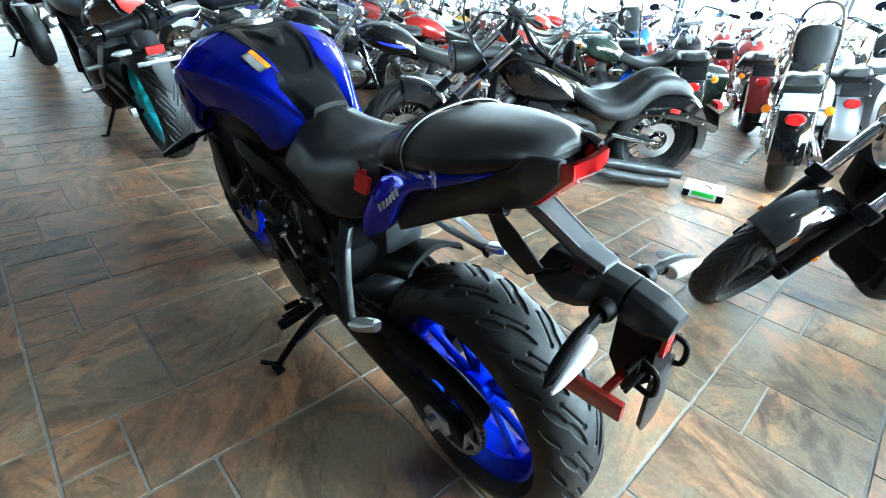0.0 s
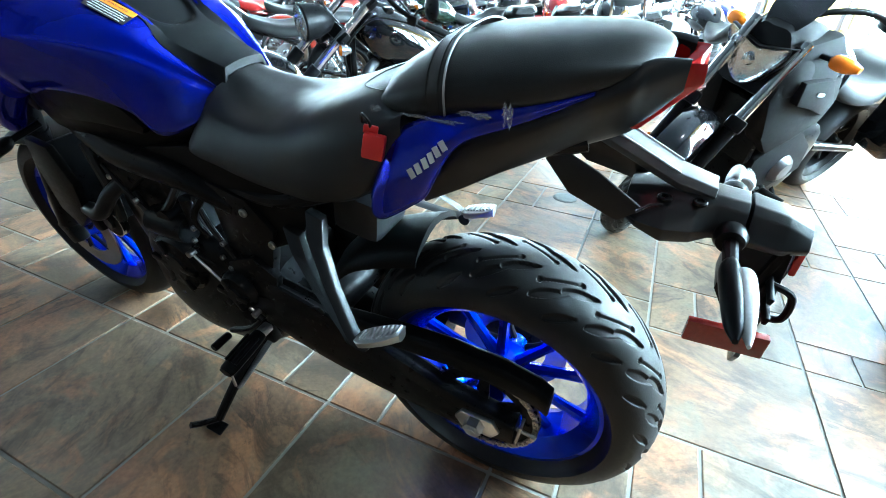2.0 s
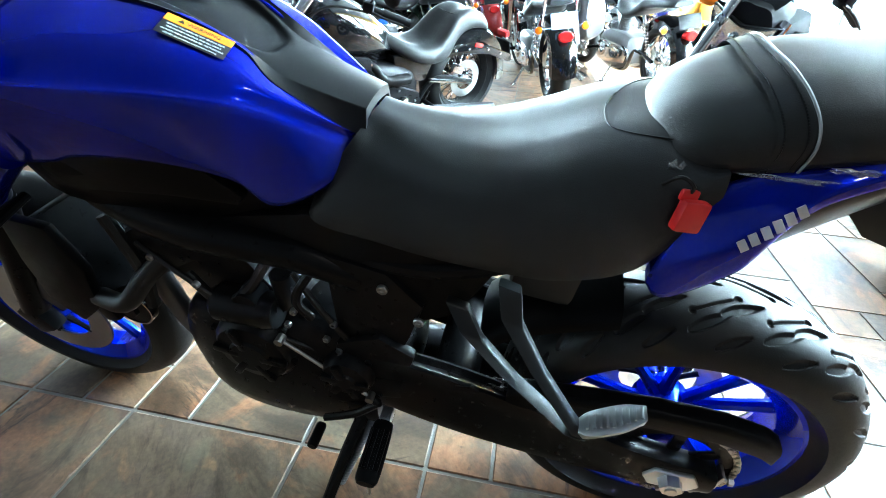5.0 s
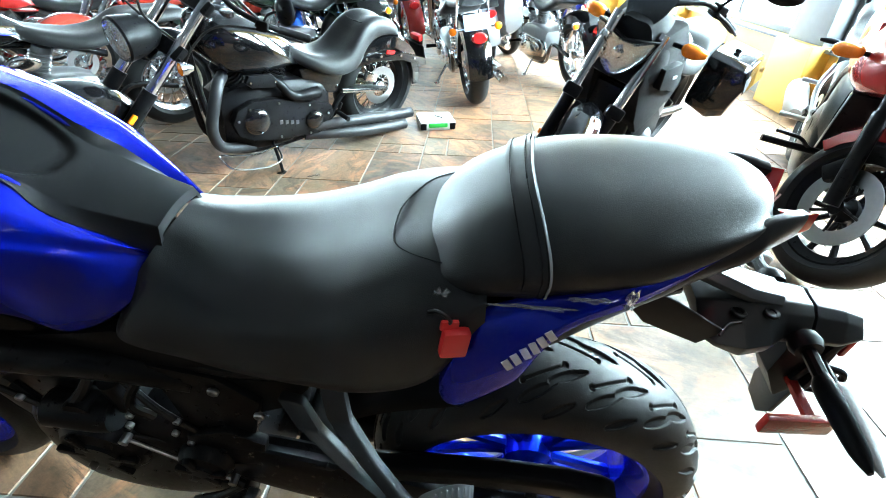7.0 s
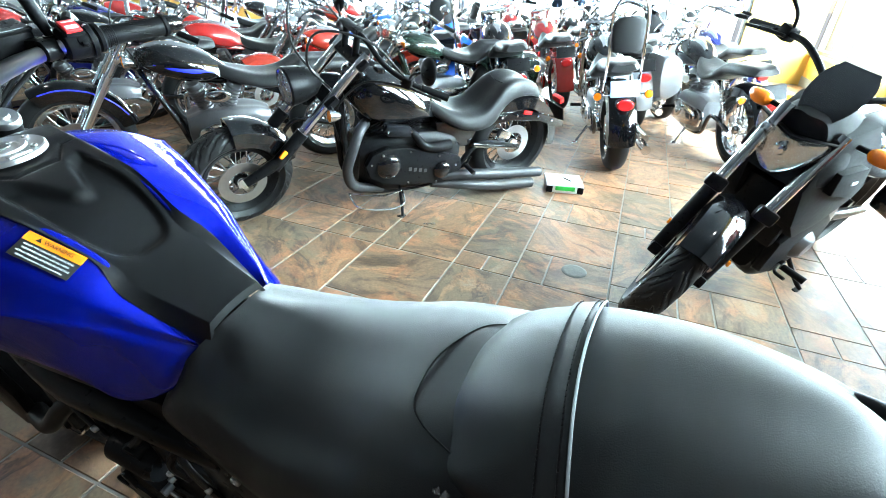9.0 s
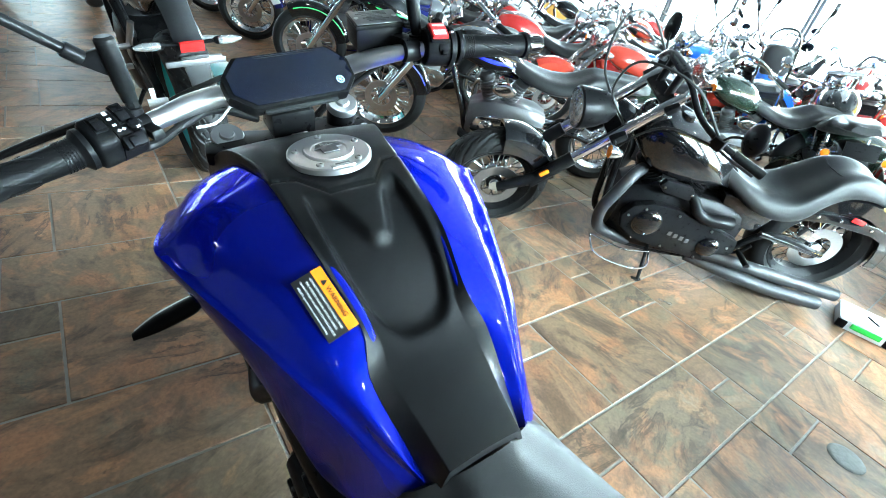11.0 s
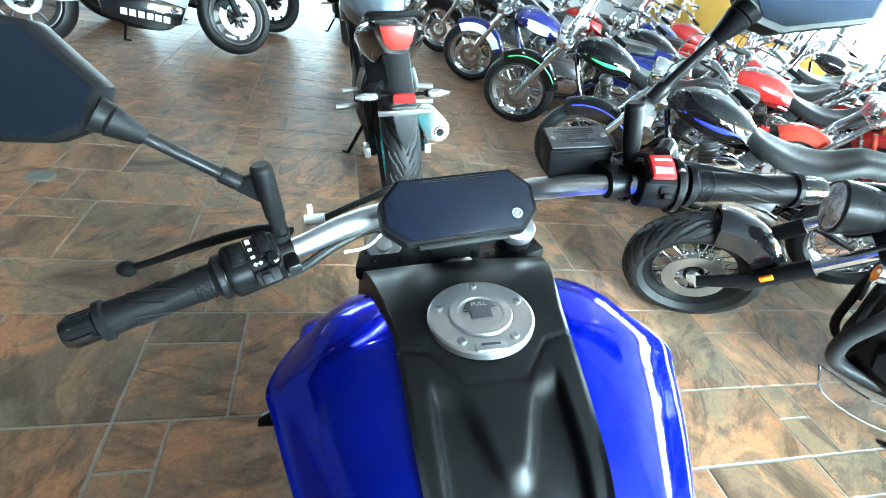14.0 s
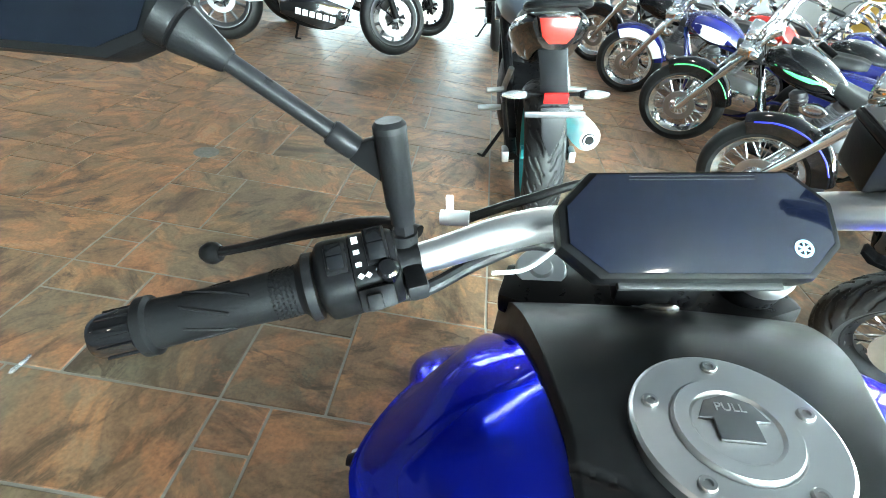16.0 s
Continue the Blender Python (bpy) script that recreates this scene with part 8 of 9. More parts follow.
        part("mirror_glass", moved(loft([[c + Vector((w * math.cos(a), q, h * math.sin(a))) for a in np.linspace(0, 2 * math.pi, 12, endpoint=False)] for q, w, h in ((-0.0045, 0.048, 0.056), (-0.006, 0.047, 0.055))], 24, 3), ST), CHROME, mr)
        part("mirror_stem", moved(tube([(s * 0.31, 0.925, 0.85), (s * 0.35, 0.93, 0.90), tuple(c)], 0.0055, 8), ST), BLACK_METAL, mr)
        bulb((s * 0.20, 1.215, 0.625), 1, CHROME, t, AMBER, 0.030)
        part("lamp_stalk", tube([(s * 0.10, 1.20, 0.66), (s * 0.19, 1.21, 0.63)], 0.008, 8), BLACK_METAL, t)
    for pts in ([(0.29, 0.93, 0.85), (0.24, 1.12, 1.03), (0.12, 1.30, 1.06), (0.06, 1.32, 0.88), (0.03, 1.18, 0.70)], [(-0.29, 0.93, 0.85), (-0.22, 1.10, 1.00), (-0.10, 1.28, 1.00), (-0.05, 1.30, 0.84), (-0.02, 1.16, 0.68)], [(-0.30, 0.92, 0.81), (-0.20, 1.10, 0.80), (-0.13, 1.20, 0.62), (-0.12, 1.16, 0.45)]):
        part("control_cable", moved(tube(pts, 0.0055, 8, 30), ST), CABLE, t)
    LP = (0, 1.325, 0.72)
    lamp = part("headlamp", moved(lathe([(0.001, -0.115), (0.030, -0.108), (0.060, -0.075), (0.080, -0.02), (0.089, 0.04), (0.090, 0.058), (0.084, 0.066), (0.081, 0.060), (0.02, 0.016)], 36, LP, "Y", pose(0, 0, 0, -6, 0, 0)), ST), BLACK_METAL, t, "matte black bullet headlamp")
    part("reflector", moved(lathe([(0.006, 0.020), (0.045, 0.037), (0.074, 0.058), (0.0795, 0.0625)], 32, LP, "Y", pose(0, 0, 0, -6, 0, 0)), ST), CHROME, lamp)
    part("lens", moved(lathe([(0.001, 0.076), (0.045, 0.074), (0.078, 0.067), (0.080, 0.064), (0.045, 0.070), (0.001, 0.072)], 32, LP, "Y", pose(0, 0, 0, -6, 0, 0)), ST), CLEAR, lamp)
    part("lamp_bracket", moved(tube([(0, 1.20, 0.68), (0, 1.29, 0.62), (0, 1.30, 0.80)], 0.014, 10), ST), BLACK_METAL, lamp)
    part("plate_holder", box((0.18, 0.008, 0.11), (0, -0.345, 0.46), (-20, 0, 0), 0.003), BLACK_METAL, t)
    part("tail_lamp", box((0.09, 0.035, 0.04), (0, -0.345, 0.545), (-20, 0, 0), 0.012), RED_LENS, t)
    return t


def tourer(m, label, group="parked road motorcycles"):
    """A low black touring motorcycle: frame-mounted headlamp cowl, long seat and hard cases."""
    t = thing("road_motorcycle", label, "motorcycle", m, group)
    base = 1.50
    ST = Matrix.Translation((0, 1.20, 0.9)) @ Matrix.Rotation(radians(22), 4, Vector((0, -0.42, 0.91))) @ Matrix.Translation((0, -1.20, -0.9))
    cast_wheel(t, "rear_wheel", 0.31, 0.16, 0.218, (0, 0, 0.31), BLACK_METAL, None, 48, None, 14, 1, 5, 56, 0.11)
    cast_wheel(t, "front_wheel", 0.302, 0.125, 0.218, (0, 0, 0), BLACK_METAL, ST @ Matrix.Translation((0, base, 0.302)), 56, sport_tread(0.302, 18), 60, 1, 5, 420, 0.155)
    for s in (-1, 1):
        part("fork_stanchion", moved(tube([(s * 0.102, 1.24, 0.93), (s * 0.102, 1.375, 0.60)], 0.0225, 16), ST), CHROME, t, "bright fork tube")
        leg = part("fork_leg", moved(joined(tube([(s * 0.102, 1.362, 0.632), (s * 0.102, base - 0.01, 0.31)], [0.030, 0.028], 16), box((0.075, 0.075, 0.055), (s * 0.104, 1.372, 0.615), (22, 0, 0), 0.014), box((0.05, 0.08, 0.05), (s * 0.102, 1.49, 0.305), (22, 0, 0), 0.014)), ST), BLACK_METAL, t)
        part("brake_caliper", moved(box((0.05, 0.075, 0.11), (s * 0.088, 1.385, 0.40), (-32, 0, 0), 0.014), ST), BLACK_METAL, leg)
        part("side_reflector", moved(box((0.01, 0.045, 0.022), (s * 0.134, 1.455, 0.42), (20, 0, 0), 0.003), ST), AMBER, leg)
        part("swingarm_leg", tube([(s * 0.11, 0.52, 0.40), (s * 0.12, 0.25, 0.36), (s * 0.118, -0.05, 0.31)], [0.035, 0.03, 0.026], 10, 14, squash=0.7), BLACK_METAL, t)
    part("front_mudguard", moved(arc_guard(0.320, 0.074, -0.95, 0.80, (0, base, 0.302), drop=0.085, n=16), ST), GLOSS_BLACK, t, "gloss black front mudguard")
    # cowl, lamp and screen
    part("cowl", loft([[(-w, y, zb), (-w * 1.08, y - 0.01, zb * 0.5 + zt * 0.5), (-w * 0.62, y - 0.02, zt), (0, y, zt + 0.012), (w * 0.62, y - 0.02, zt), (w * 1.08, y - 0.01, zb * 0.5 + zt * 0.5), (w, y, zb), (0, y, zb - 0.015)] for y, w, zb, zt in ((0.98, 0.12, 0.72, 0.93), (1.10, 0.14, 0.70, 0.955), (1.20, 0.135, 0.70, 0.955), (1.272, 0.105, 0.72, 0.925))], 34, 22), MATTE_BLACK, t)
    shape = [(0, -0.098), (0.052, -0.070), (0.100, 0.004), (0.118, 0.062), (0.062, 0.045), (0, 0.030), (-0.062, 0.045), (-0.118, 0.062), (-0.100, 0.004), (-0.052, -0.070)]
    LM = pose(0, 1.292, 0.83, 98, 0, 180) @ Matrix.Scale(1.12, 4)
    hl = part("headlamp", moved(slab([(x * 1.06, z * 1.06) for x, z in shape], -0.02, 0.004, "Z", 0.004), LM), BLACK_PLASTIC, t, "large clear pentagonal headlamp")
    part("reflector", moved(loft([[(x * k, z * k, h) for x, z in shape] for k, h in ((0.25, -0.004), (0.45, 0.006), (0.75, 0.008), (0.98, 0.012))], 40, 12), LM), FACET_CHROME, hl)
    part("bulb_shield", moved(lathe([(0.001, 0.030), (0.016, 0.028), (0.022, 0.010)], 20, (0, -0.012, 0), "Z"), LM), CHROME, hl)
    part("lens", moved(loft([[(x * k, z * k, h) for x, z in shape] for k, h in ((1.0, 0.010), (0.92, 0.024), (0.6, 0.036), (0.1, 0.040))], 40, 10), LM), LAMP_GLASS, hl)
    part("windscreen", loft([[(x, y - 1.6 * x * x, z) for x in np.linspace(-w, w, 7)] for y, w, z in ((1.25, 0.055, 0.925), (1.22, 0.085, 0.985), (1.17, 0.088, 1.05), (1.13, 0.060, 1.095))], 20, 14, False, False), SMOKE, t, "smoked fly screen")
    for s in (-1, 1):
        sg = part("front_turn_signal", loft([[(s * x, y + ry * math.cos(a), 0.885 + rz * math.sin(a)) for a in np.linspace(0, 2 * math.pi, 10, endpoint=False)] for x, y, ry, rz in ((0.185, 1.13, 0.012, 0.012), (0.205, 1.135, 0.030, 0.026), (0.25, 1.13, 0.030, 0.026), (0.285, 1.11, 0.012, 0.012))], 20, 14), AMBER, t, "amber front turn signal")
        part("stalk", tube([(s * 0.14, 1.12, 0.88), (s * 0.195, 1.13, 0.885)], 0.010, 8), BLACK_PLASTIC, sg)
        part("side_fairing", slab([(1.24, 0.90), (1.05, 0.96), (0.92, 0.86), (0.80, 0.70), (0.82, 0.60), (0.96, 0.52), (1.08, 0.46), (1.18, 0.54), (1.25, 0.70)], [s * q for q in (0.125, 0.15, 0.17, 0.185, 0.19, 0.19, 0.18, 0.175, 0.14)], [s * 0.08] * 9, bevel=0.02), MATTE_BLACK, t)
        part("fairing_panel", slab([(1.16, 0.79), (0.98, 0.80), (0.86, 0.70), (0.88, 0.64), (1.02, 0.68), (1.14, 0.70)], [s * q for q in (0.180, 0.195, 0.198, 0.200, 0.202, 0.192)], [s * 0.15] * 6, bevel=0.008), MATTE_BLACK, t)
        part("fairing_badge", box((0.003, 0.055, 0.014), (s * 0.199, 1.03, 0.745), (6, 0, 0), 0.001), WHITE, t)
        part("engine_guard", slab([(0.56, 0.30), (0.86, 0.18), (1.04, 0.24), (1.08, 0.42), (0.98, 0.50), (0.84, 0.55), (0.64, 0.44)], s * 0.165, s * 0.12, bevel=0.014), MATTE_BLACK, t)
        part("crank_cover", lathe([(0.001, s * 0.20), (0.045, s * 0.198), (0.062, s * 0.185), (0.072, s * 0.165), (0.074, s * 0.15)], 26, (0, 0.80, 0.34)), DARK_ALLOY, t)
        part("footpeg", joined(tube([(s * 0.16, 0.86, 0.235), (s * 0.29, 0.85, 0.235)], [0.015, 0.017], 12), box((0.04, 0.05, 0.03), (s * 0.165, 0.86, 0.24), bevel=0.008)), GRIP, t)
        part("pedal", tube([(s * 0.17, 0.86, 0.24), (s * 0.20, 1.00, 0.27), (s * 0.25, 1.02, 0.275)], 0.008, 8), BLACK_METAL, t)
        case = part("pannier_case", facets([[(s * 0.15, y, zb + 0.03), (s * 0.30, y, zb), (s * 0.385, y, zb + 0.05), (s * 0.405, y, (zb + zt) / 2 + 0.05), (s * 0.355, y, zt), (s * 0.15, y, zt + 0.005)] for y, zb, zt in ((-0.36, 0.50, 0.70), (-0.30, 0.42, 0.735), (-0.05, 0.36, 0.74), (0.14, 0.38, 0.73), (0.19, 0.44, 0.70))], 0.012), GLOSS_BLACK, t, "black hard pannier case")
        part("case_lid_seam", facets([[(s * 0.375, y, 0.735 - k), (s * 0.415, y, 0.60), (s * 0.412, y, 0.585), (s * 0.36, y, 0.725 - k)] for y, k in ((-0.355, 0.03), (-0.05, 0.0), (0.185, 0.03))], 0.003), GLOSS_BLACK, case)
        part("case_latch", lathe([(0.001, 0.028), (0.018, 0.026), (0.020, 0.012), (0.010, 0.0)], 14, (s * 0.25, 0.02, 0.735), "Z"), BLACK_METAL, case)
        part("tail_panel", slab([(0.30, 0.62), (0.26, 0.70), (-0.05, 0.735), (-0.24, 0.76), (-0.26, 0.72), (-0.10, 0.66), (0.1, 0.60)], [s * q for q in (0.14, 0.145, 0.13, 0.09, 0.08, 0.10, 0.13)], [s * 0.06] * 7, bevel=0.01), GLOSS_BLACK, t)
        part("tail_lamp", box((0.05, 0.03, 0.05), (s * 0.055, -0.275, 0.735), (0, 0, s * -10), 0.012), RED_LENS, t)
        rs = part("rear_turn_signal", loft([[(s * x, -0.27 + ry * math.cos(a), 0.70 + rz * math.sin(a)) for a in np.linspace(0, 2 * math.pi, 10, endpoint=False)] for x, ry, rz in ((0.12, 0.012, 0.012), (0.14, 0.026, 0.022), (0.19, 0.010, 0.010))], 18, 10), AMBER, t)
        part("stalk", tube([(s * 0.06, -0.25, 0.70), (s * 0.13, -0.265, 0.70)], 0.008, 8), BLACK_PLASTIC, rs)
    tk = part("fuel_tank", loft([[(0, y, zt), (w * 0.6, y, zt - 0.01), (w, y, zt - 0.07), (w * 0.9, y, zb), (0, y, zb - 0.02), (-w * 0.9, y, zb), (-w, y, zt - 0.07), (-w * 0.6, y, zt - 0.01)] for y, w, zt, zb in ((0.50, 0.06, 0.72, 0.62), (0.62, 0.11, 0.80, 0.62), (0.78, 0.155, 0.885, 0.64), (0.92, 0.165, 0.925, 0.68), (1.04, 0.13, 0.93, 0.72))], 36, 26), GLOSS_BLACK, t)
    part("seat", loft([[(0, y, zt), (w * 0.75, y, zt), (w, y, zt - 0.035), (w * 0.95, y, zb), (0, y, zb), (-w * 0.95, y, zb), (-w, y, zt - 0.035), (-w * 0.75, y, zt)] for y, w, zt, zb in ((0.60, 0.07, 0.755, 0.68), (0.50, 0.12, 0.715, 0.63), (0.38, 0.155, 0.705, 0.62), (0.26, 0.155, 0.725, 0.64), (0.18, 0.145, 0.775, 0.68), (0.05, 0.14, 0.795, 0.70), (-0.14, 0.12, 0.80, 0.72), (-0.22, 0.08, 0.785, 0.735))], 32, 40), VINYL, t, "long black two-step seat")
    part("engine_block", joined(loft([[(-w, y, zb), (-w, y, zt), (0, y, zt + 0.02), (w, y, zt), (w, y, zb), (0, y, zb - 0.015)] for y, w, zb, zt in ((0.44, 0.10, 0.22, 0.44), (0.60, 0.14, 0.16, 0.50), (0.90, 0.14, 0.16, 0.52), (1.02, 0.10, 0.22, 0.45))], 24, 14), box((0.24, 0.26, 0.18), (0, 0.95, 0.56), (-50, 0, 0), 0.02)), BLACK_METAL, t)
    part("radiator", box((0.28, 0.04, 0.26), (0, 1.12, 0.52), (-12, 0, 0), 0.01), BLACK_METAL, t)
    part("silencer", tube([(0.14, 0.55, 0.24), (0.18, 0.30, 0.26), (0.20, -0.05, 0.33), (0.205, -0.22, 0.37)], [0.035, 0.06, 0.065, 0.05], 18, 24), BLACK_METAL, t)
    part("side_stand", joined(tube([(-0.11, 0.66, 0.22), (-0.22, 0.64, 0.115), (-0.27, 0.63, 0.078)], 0.011, 10), box((0.05, 0.07, 0.008), (-0.275, 0.635, 0.070), (0, -14, 0), 0.003)), BLACK_METAL, t)
    hb = [(0.40, 0.78, 0.99), (0.30, 0.90, 1.03), (0.20, 1.02, 1.06), (0.10, 1.10, 1.03), (0.04, 1.13, 0.99), (0, 1.13, 0.985)]
    part("handlebar", moved(tube(hb + [(-x, y, z) for x, y, z in hb[-2::-1]], 0.0115, 12, 60), ST), BLACK_METAL, t)
    for s in (-1, 1):
        part("grip", moved(tube([(s * 0.31, 0.89, 1.027), (s * 0.41, 0.77, 0.987)], 0.018, 12), ST), GRIP, t)
        part("control_box", moved(box((0.055, 0.06, 0.055), (s * 0.27, 0.935, 1.045), (0, 0, s * -40), 0.012), ST), BLACK_PLASTIC, t)
        part("hand_lever", moved(tube([(s * 0.27, 0.985, 1.04), (s * 0.34, 0.93, 1.02), (s * 0.42, 0.84, 0.985)], 0.007, 8), ST), BLACK_METAL, t)
        c = Vector((s * 0.44, 0.97, 1.20))
        mr = part("mirror", moved(loft([[c + Vector((w * math.cos(a), q, h * math.sin(a) + 0.2 * w * math.cos(a) * s)) for a in np.linspace(0, 2 * math.pi, 12, endpoint=False)] for q, w, h in ((0.035, 0.025, 0.016), (0.018, 0.066, 0.034), (0, 0.074, 0.039), (-0.003, 0.070, 0.036))], 24, 8), ST), BLACK_PLASTIC, t)
        part("mirror_stem", moved(tube([(s * 0.26, 0.95, 1.06), (s * 0.30, 0.98, 1.13), tuple(c)], [0.007, 0.008, 0.010], 8), ST), BLACK_METAL, mr)
    return t


DIR = 53.0
solo_cruiser(pose(2.78, 1.08, 0, 0, 0, 54.0) @ pose(0, 0, 0, 0, -9, 0) @ Matrix.Scale(1.115, 4), "matte black cruiser with a solo bucket seat")
cruiser(placed((1.24, 3.44), DIR + 2, 1.66, -8.0, 0.98), "black cruiser with blue flames and floorboards", stripe=STRIPE_BLUE, boards=True, steer=4)
cruiser(placed((1.15, 4.74), DIR + 4, 1.66, -8.0, 0.98), "black cruiser with green pinstripes and chrome engine", stripe=STRIPE_GREEN, boards=True, screen=True, steer=10)
cruiser(placed((0.95, 6.00), DIR + 5, 1.66, -8.0, 1.0), "navy and white two-tone cruiser with chrome fork", "navy", two_tone="white", screen=True, steer=10, bags=True)
cruiser(placed((0.75, 7.25), DIR + 5, 1.66, -8.0, 1.0), "black cruiser with chrome engine in the row", steer=8)
cruiser(placed((0.55, 8.50), DIR + 5, 1.66, -8.0, 1.0), "silver cruiser with black seat in the row", "silver", steer=8, bags=True)
cruiser(placed((0.35, 9.75), DIR + 5, 1.66, -8.0, 1.0), "black cruiser with windscreen in the row", screen=True, steer=8)
roadbike(pose(-0.005, 3.0, 0, 0, 0, 4.8) @ pose(0, 0, 0, 0, -9.5, 0) @ Matrix.Scale(1.12, 4), "small grey naked motorcycle with teal rims", "grey", TEAL_RIM, "naked", 3, True)
roadbike(placed((-0.52, 8.35), 4, 1.40, -9.0, 1.1), "black naked motorcycle parked along the aisle", "black", None, "naked", 3)
roadbike(placed((-1.47, 5.70), -69, 1.40, -9.0, 1.12), "black and silver faired sport motorcycle", "silver", DARK_ALLOY, "sport", 14)
roadbike(placed((-1.33, 6.90), -70, 1.40, -9.0, 1.12), "black faired sport motorcycle behind another", "black", None, "sport", 10)
tourer(pose(2.83, -0.90, 0, 0, 0, 57.5) @ pose(0, 0, 0, 0, -15.0, 0) @ Matrix.Scale(1.035, 4), "black touring motorcycle with hard side cases")
roadbike(placed((1.24, -1.28), 66, 1.40, -6.0, 1.06), "red naked motorcycle with black cast wheels", "red", BLACK_METAL, "naked", 38, forward=True)
# second row, tails towards the aisle
AWAY = -66.0


def tail_at(rear_xy, yaw, lean=-8.0):
    return pose(rear_xy[0], rear_xy[1], 0, 0, 0, yaw) @ pose(0, 0, 0, 0, lean, 0) @ Matrix.Scale(1.06, 4)


cruiser(tail_at((3.56, 0.34), -74), "black cruiser with padded backrest and blue plate", sissy=True, plate=True, steer=4, bars="pull")
cruiser(tail_at((4.22, -0.62), AWAY), "black cruiser with chrome shocks and long seat", steer=4, bars="drag")
cruiser(tail_at((4.55, 2.30), AWAY), "bright blue chopper with tall bars and backrest", "blue", bars="ape", sissy=True, steer=2)
cruiser(tail_at((4.12, 1.38), AWAY + 4), "black cruiser with engine guards and drag bars", crash=True, bars="drag", steer=5)
cruiser(placed((2.95, 3.55), DIR + 8, 1.66, -8.0, 0.98), "copper red cruiser with chrome engine", "orange_red", steer=6, group="parked cruisers")
cruiser(placed((2.50, 4.55), DIR + 6, 1.66, -8.0, 0.98), "red cruiser with a black seat", "red", steer=6)
cruiser(placed((3.40, 2.80), DIR + 4, 1.66, -8.0, 0.98), "dark green cruiser with side bags", "green", steer=6, bags=True)
rows_more = (((2.10, 5.75), "black", DIR), ((1.85, 6.95), "red", DIR), ((1.65, 8.1), "silver", DIR), ((5.95, 0.35), "black", AWAY), ((5.5, 1.25), "red", AWAY), ((6.0, 3.1), "orange_red", AWAY), ((5.2, 4.2), "blue", DIR), ((4.65, 5.2), "black", DIR), ((4.1, 6.3), "white", DIR), ((3.65, 7.5), "red", DIR),
             ((3.0, 5.5), "red", DIR), ((3.5, 4.3), "black", DIR), ((2.8, 6.8), "navy", DIR), ((5.05, 0.35), "silver", AWAY), ((5.0, 3.05), "black", AWAY), ((7.4, 1.3), "black", AWAY), ((7.05, 2.25), "red", AWAY), ((6.8, 4.7), "black", DIR), ((6.25, 6.0), "orange_red", DIR), ((5.7, 7.1), "black", DIR), ((6.1, -0.75), "navy", AWAY), ((7.95, 0.0), "silver", AWAY), ((8.5, 3.3), "black", DIR), ((7.95, 5.2), "blue", DIR), ((7.4, 6.5), "red", DIR))
names = {"black": "black", "red": "red", "silver": "silver", "orange_red": "copper red", "blue": "bright blue", "white": "pearl white", "navy": "navy blue"}
mr = random.Random(11)
for k, (xy, col, yaw) in enumerate(rows_more):
    m = placed(xy, yaw + mr.uniform(-3, 5), 1.66, -8.0, 1.0) if yaw > 0 else tail_at(xy, yaw + mr.uniform(-4, 4))
    cruiser(m, "%s cruiser with chrome engine in the crowded rows" % names[col], col, bars=("pull", "drag", "ape", "pull")[k % 4], sissy=k % 3 == 0, bags=k % 4 == 1, screen=k % 5 == 2, crash=k % 4 == 2, steer=mr.uniform(0, 12))

# ---- small things on the floor ----
case = thing("parts_case", "clear lidded parts case with green latch on tiles", "case", pose(2.872, 0.603, 0.0, 0, 0, -70.8))
GREEN = shade("green_plastic", (0.02, 0.42, 0.06), 0.4)
part("tray", box((0.26, 0.235, 0.05), (0, 0, 0.027), bevel=0.008), shade("pale_clear_plastic", (0.72, 0.74, 0.74), 0.25), case)
part("lid", box((0.265, 0.24, 0.014), (0, 0, 0.058), bevel=0.005), WHITE, case)
part("latch", box((0.14, 0.016, 0.03), (0.0, -0.121, 0.04), bevel=0.005), GREEN, case, "green plastic latch")
for x in (-0.11, 0.11):
    part("corner", box((0.045, 0.03, 0.05), (x, -0.109, 0.030), bevel=0.008), BLACK_PLASTIC, case)
part("pen", tube([(0.0, 0.03, 0.068), (0.05, -0.03, 0.068)], 0.004, 8), BLACK_PLASTIC, case)
LIDS = shade("stone_lid", (0.13, 0.13, 0.12), 0.7, vary=0.4, scale=60, bump=0.8, bump_scale=120)
for x, y in ((1.716, 0.278), (-1.826, 2.941), (-1.05, 5.0), (3.45, -1.1)):
    d = finish(lathe([(0.001, 0.004), (0.05, 0.0045), (0.062, 0.003), (0.066, 0.0), (0.066, -0.004)], 26, axis="Z"), "floor_cover", LIDS)
    d.matrix_world = Matrix.Translation((x, y, 0.0))
    tagged(d, "round grey cover plate set in the tile floor", "floor cover", "floor covers")
for k, (x, y) in enumerate(((-1.541, 1.476), (1.805, 1.176))):
    sc = finish(scrap((0, 0, 0.012), (0.012, 0.07, 0.02), 20 + k), "film_scrap", FILM)
    sc.matrix_world = pose(x, y, 0.0, 0, 70, 30 * k)
    tagged(sc, "crumpled scrap of clear film on the floor", "film")

# ---- floor tiles ----


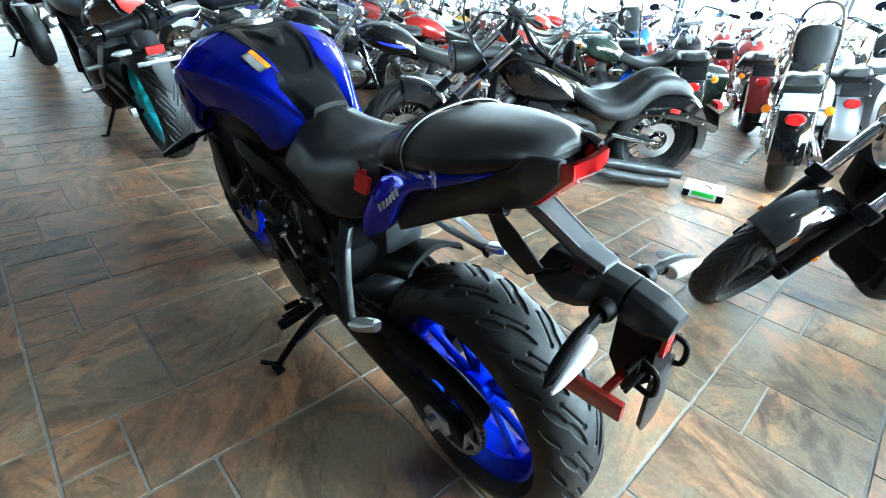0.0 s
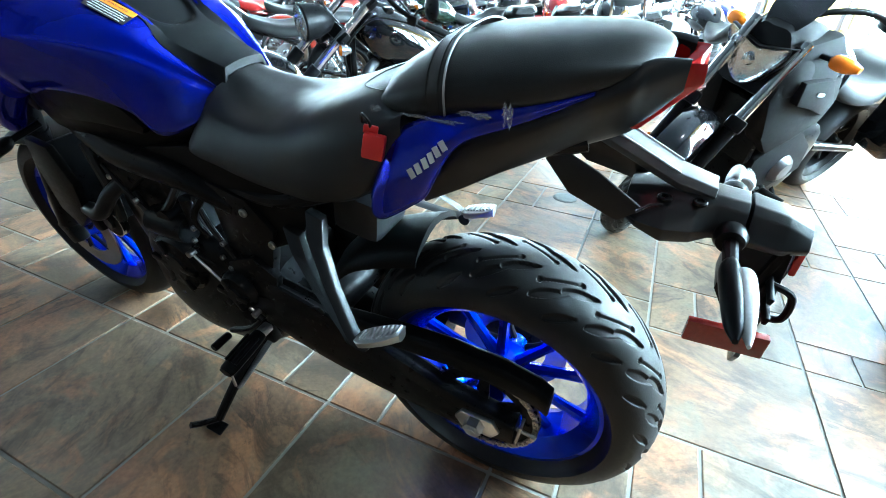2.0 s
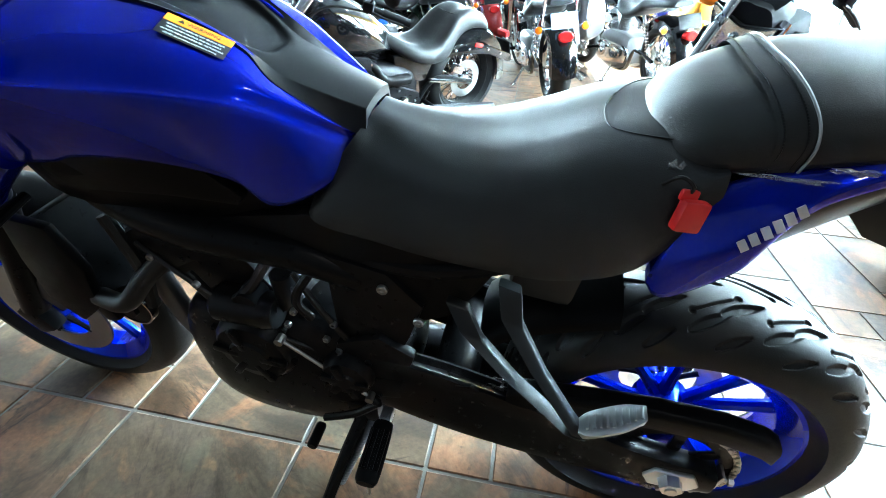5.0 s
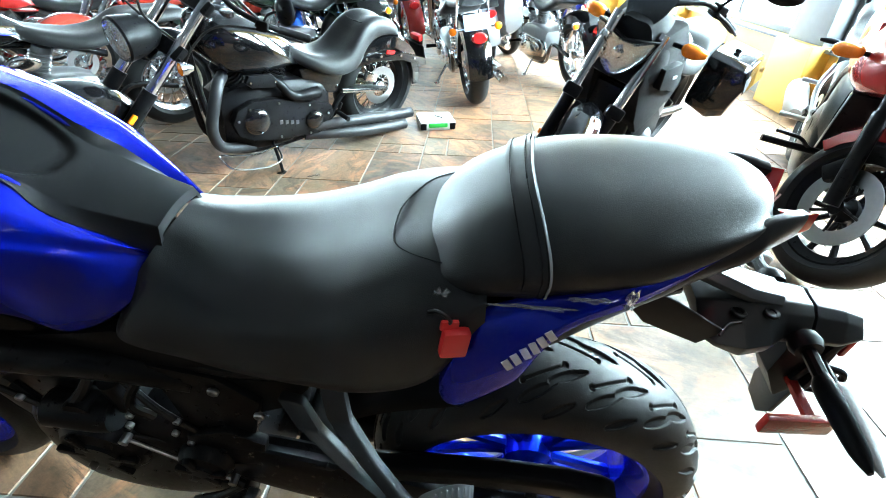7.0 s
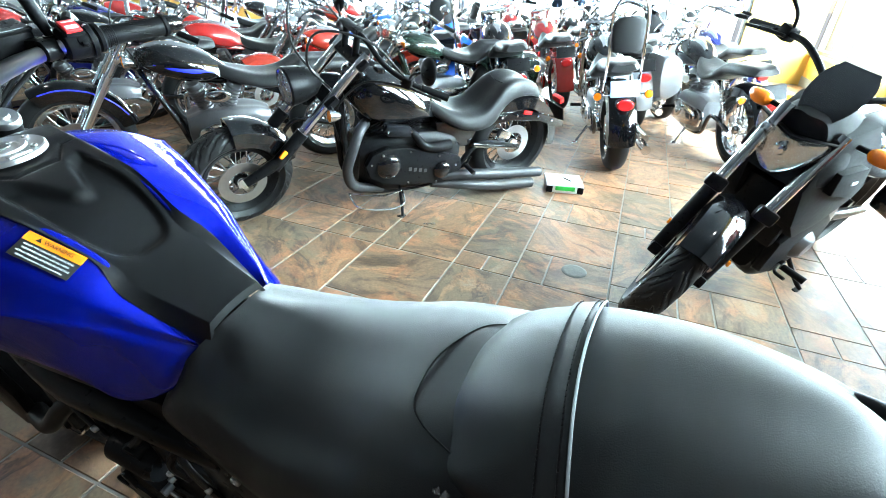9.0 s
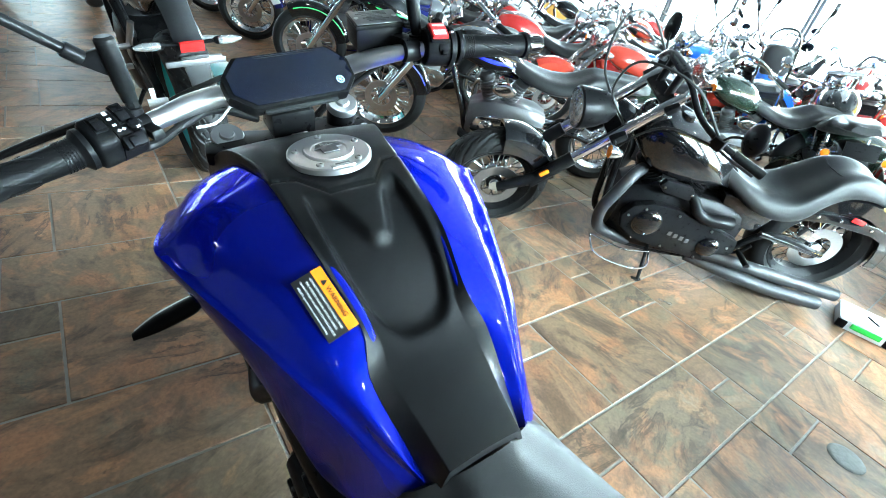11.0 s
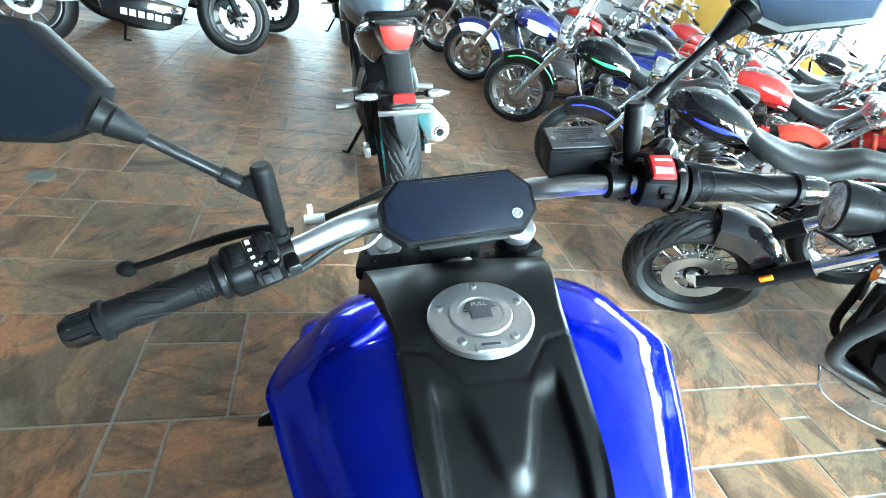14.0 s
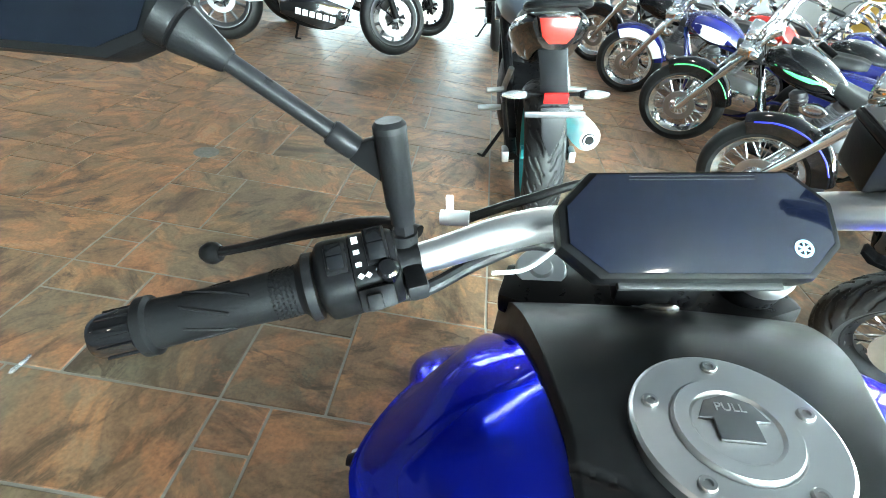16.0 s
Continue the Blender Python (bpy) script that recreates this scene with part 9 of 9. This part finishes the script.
def tile_mesh(w, h):
    """One rounded tile, its corner at the origin, with softly uneven edges."""
    g = 0.004
    bm = bmesh.new()
    bmesh.ops.create_cube(bm, size=1.0)
    for v in bm.verts:
        v.co = Vector(((v.co.x + 0.5) * (w * UNIT - 2 * g) + g, (v.co.y + 0.5) * (h * UNIT - 2 * g) + g, v.co.z * 0.009 - 0.0045))
    top = [e for e in bm.edges if all(v.co.z > -0.001 for v in e.verts)] + [e for e in bm.edges if abs(e.verts[0].co.z - e.verts[1].co.z) > 0.001]
    bmesh.ops.bevel(bm, geom=top, offset=0.0025, segments=1, affect="EDGES")
    me = bpy.data.meshes.new("tile")
    bm.to_mesh(me)
    bm.free()
    me.materials.append(TILE)
    return me


PATTERN = ((2, 0, 3, 3), (1, 3, 4, 2), (0, 0, 2, 2), (0, 2, 2, 1), (0, 3, 1, 1), (0, 4, 1, 1))
tile_data = {wh: tile_mesh(*wh) for wh in {p[2:] for p in PATTERN}}
far = [[], []]
rng = random.Random(7)
for bu in range(-14, 14):
    for bv in range(-5, 22):
        for i, j, w, h in PATTERN:
            u, v = FLOOR_U + (bu * 5 + i) * UNIT, FLOOR_V + (bv * 5 + j) * UNIT
            if not (-9.9 < u and u + w * UNIT < 10.28 and -2.62 < v + h * UNIT < 16.5):
                continue
            if -1.7 < u < 2.7 and -0.95 < v < 3.7:
                t = shared("tile", tile_data[(w, h)], floor, pose(u, v, -rng.random() * 0.0006, rng.uniform(-0.03, 0.03), rng.uniform(-0.03, 0.03), 0))
            else:
                far[0] += [(u + a * w * UNIT + (0.004 if a == 0 else -0.004), max(-2.69, v + b * h * UNIT + (0.004 if b == 0 else -0.004)), z) for z in (0.0, -0.008) for a, b in ((0, 0), (1, 0), (1, 1), (0, 1))]
                n = len(far[0]) - 8
                far[1] += [(n, n + 1, n + 2, n + 3), (n + 4, n + 5, n + 1, n), (n + 5, n + 6, n + 2, n + 1), (n + 6, n + 7, n + 3, n + 2), (n + 7, n + 4, n, n + 3)]
me = bpy.data.meshes.new("far_tiles")
me.from_pydata(far[0], [], far[1])
me.materials.append(TILE)
tagged(shared("far_tiles", me, floor), kind="stuff")
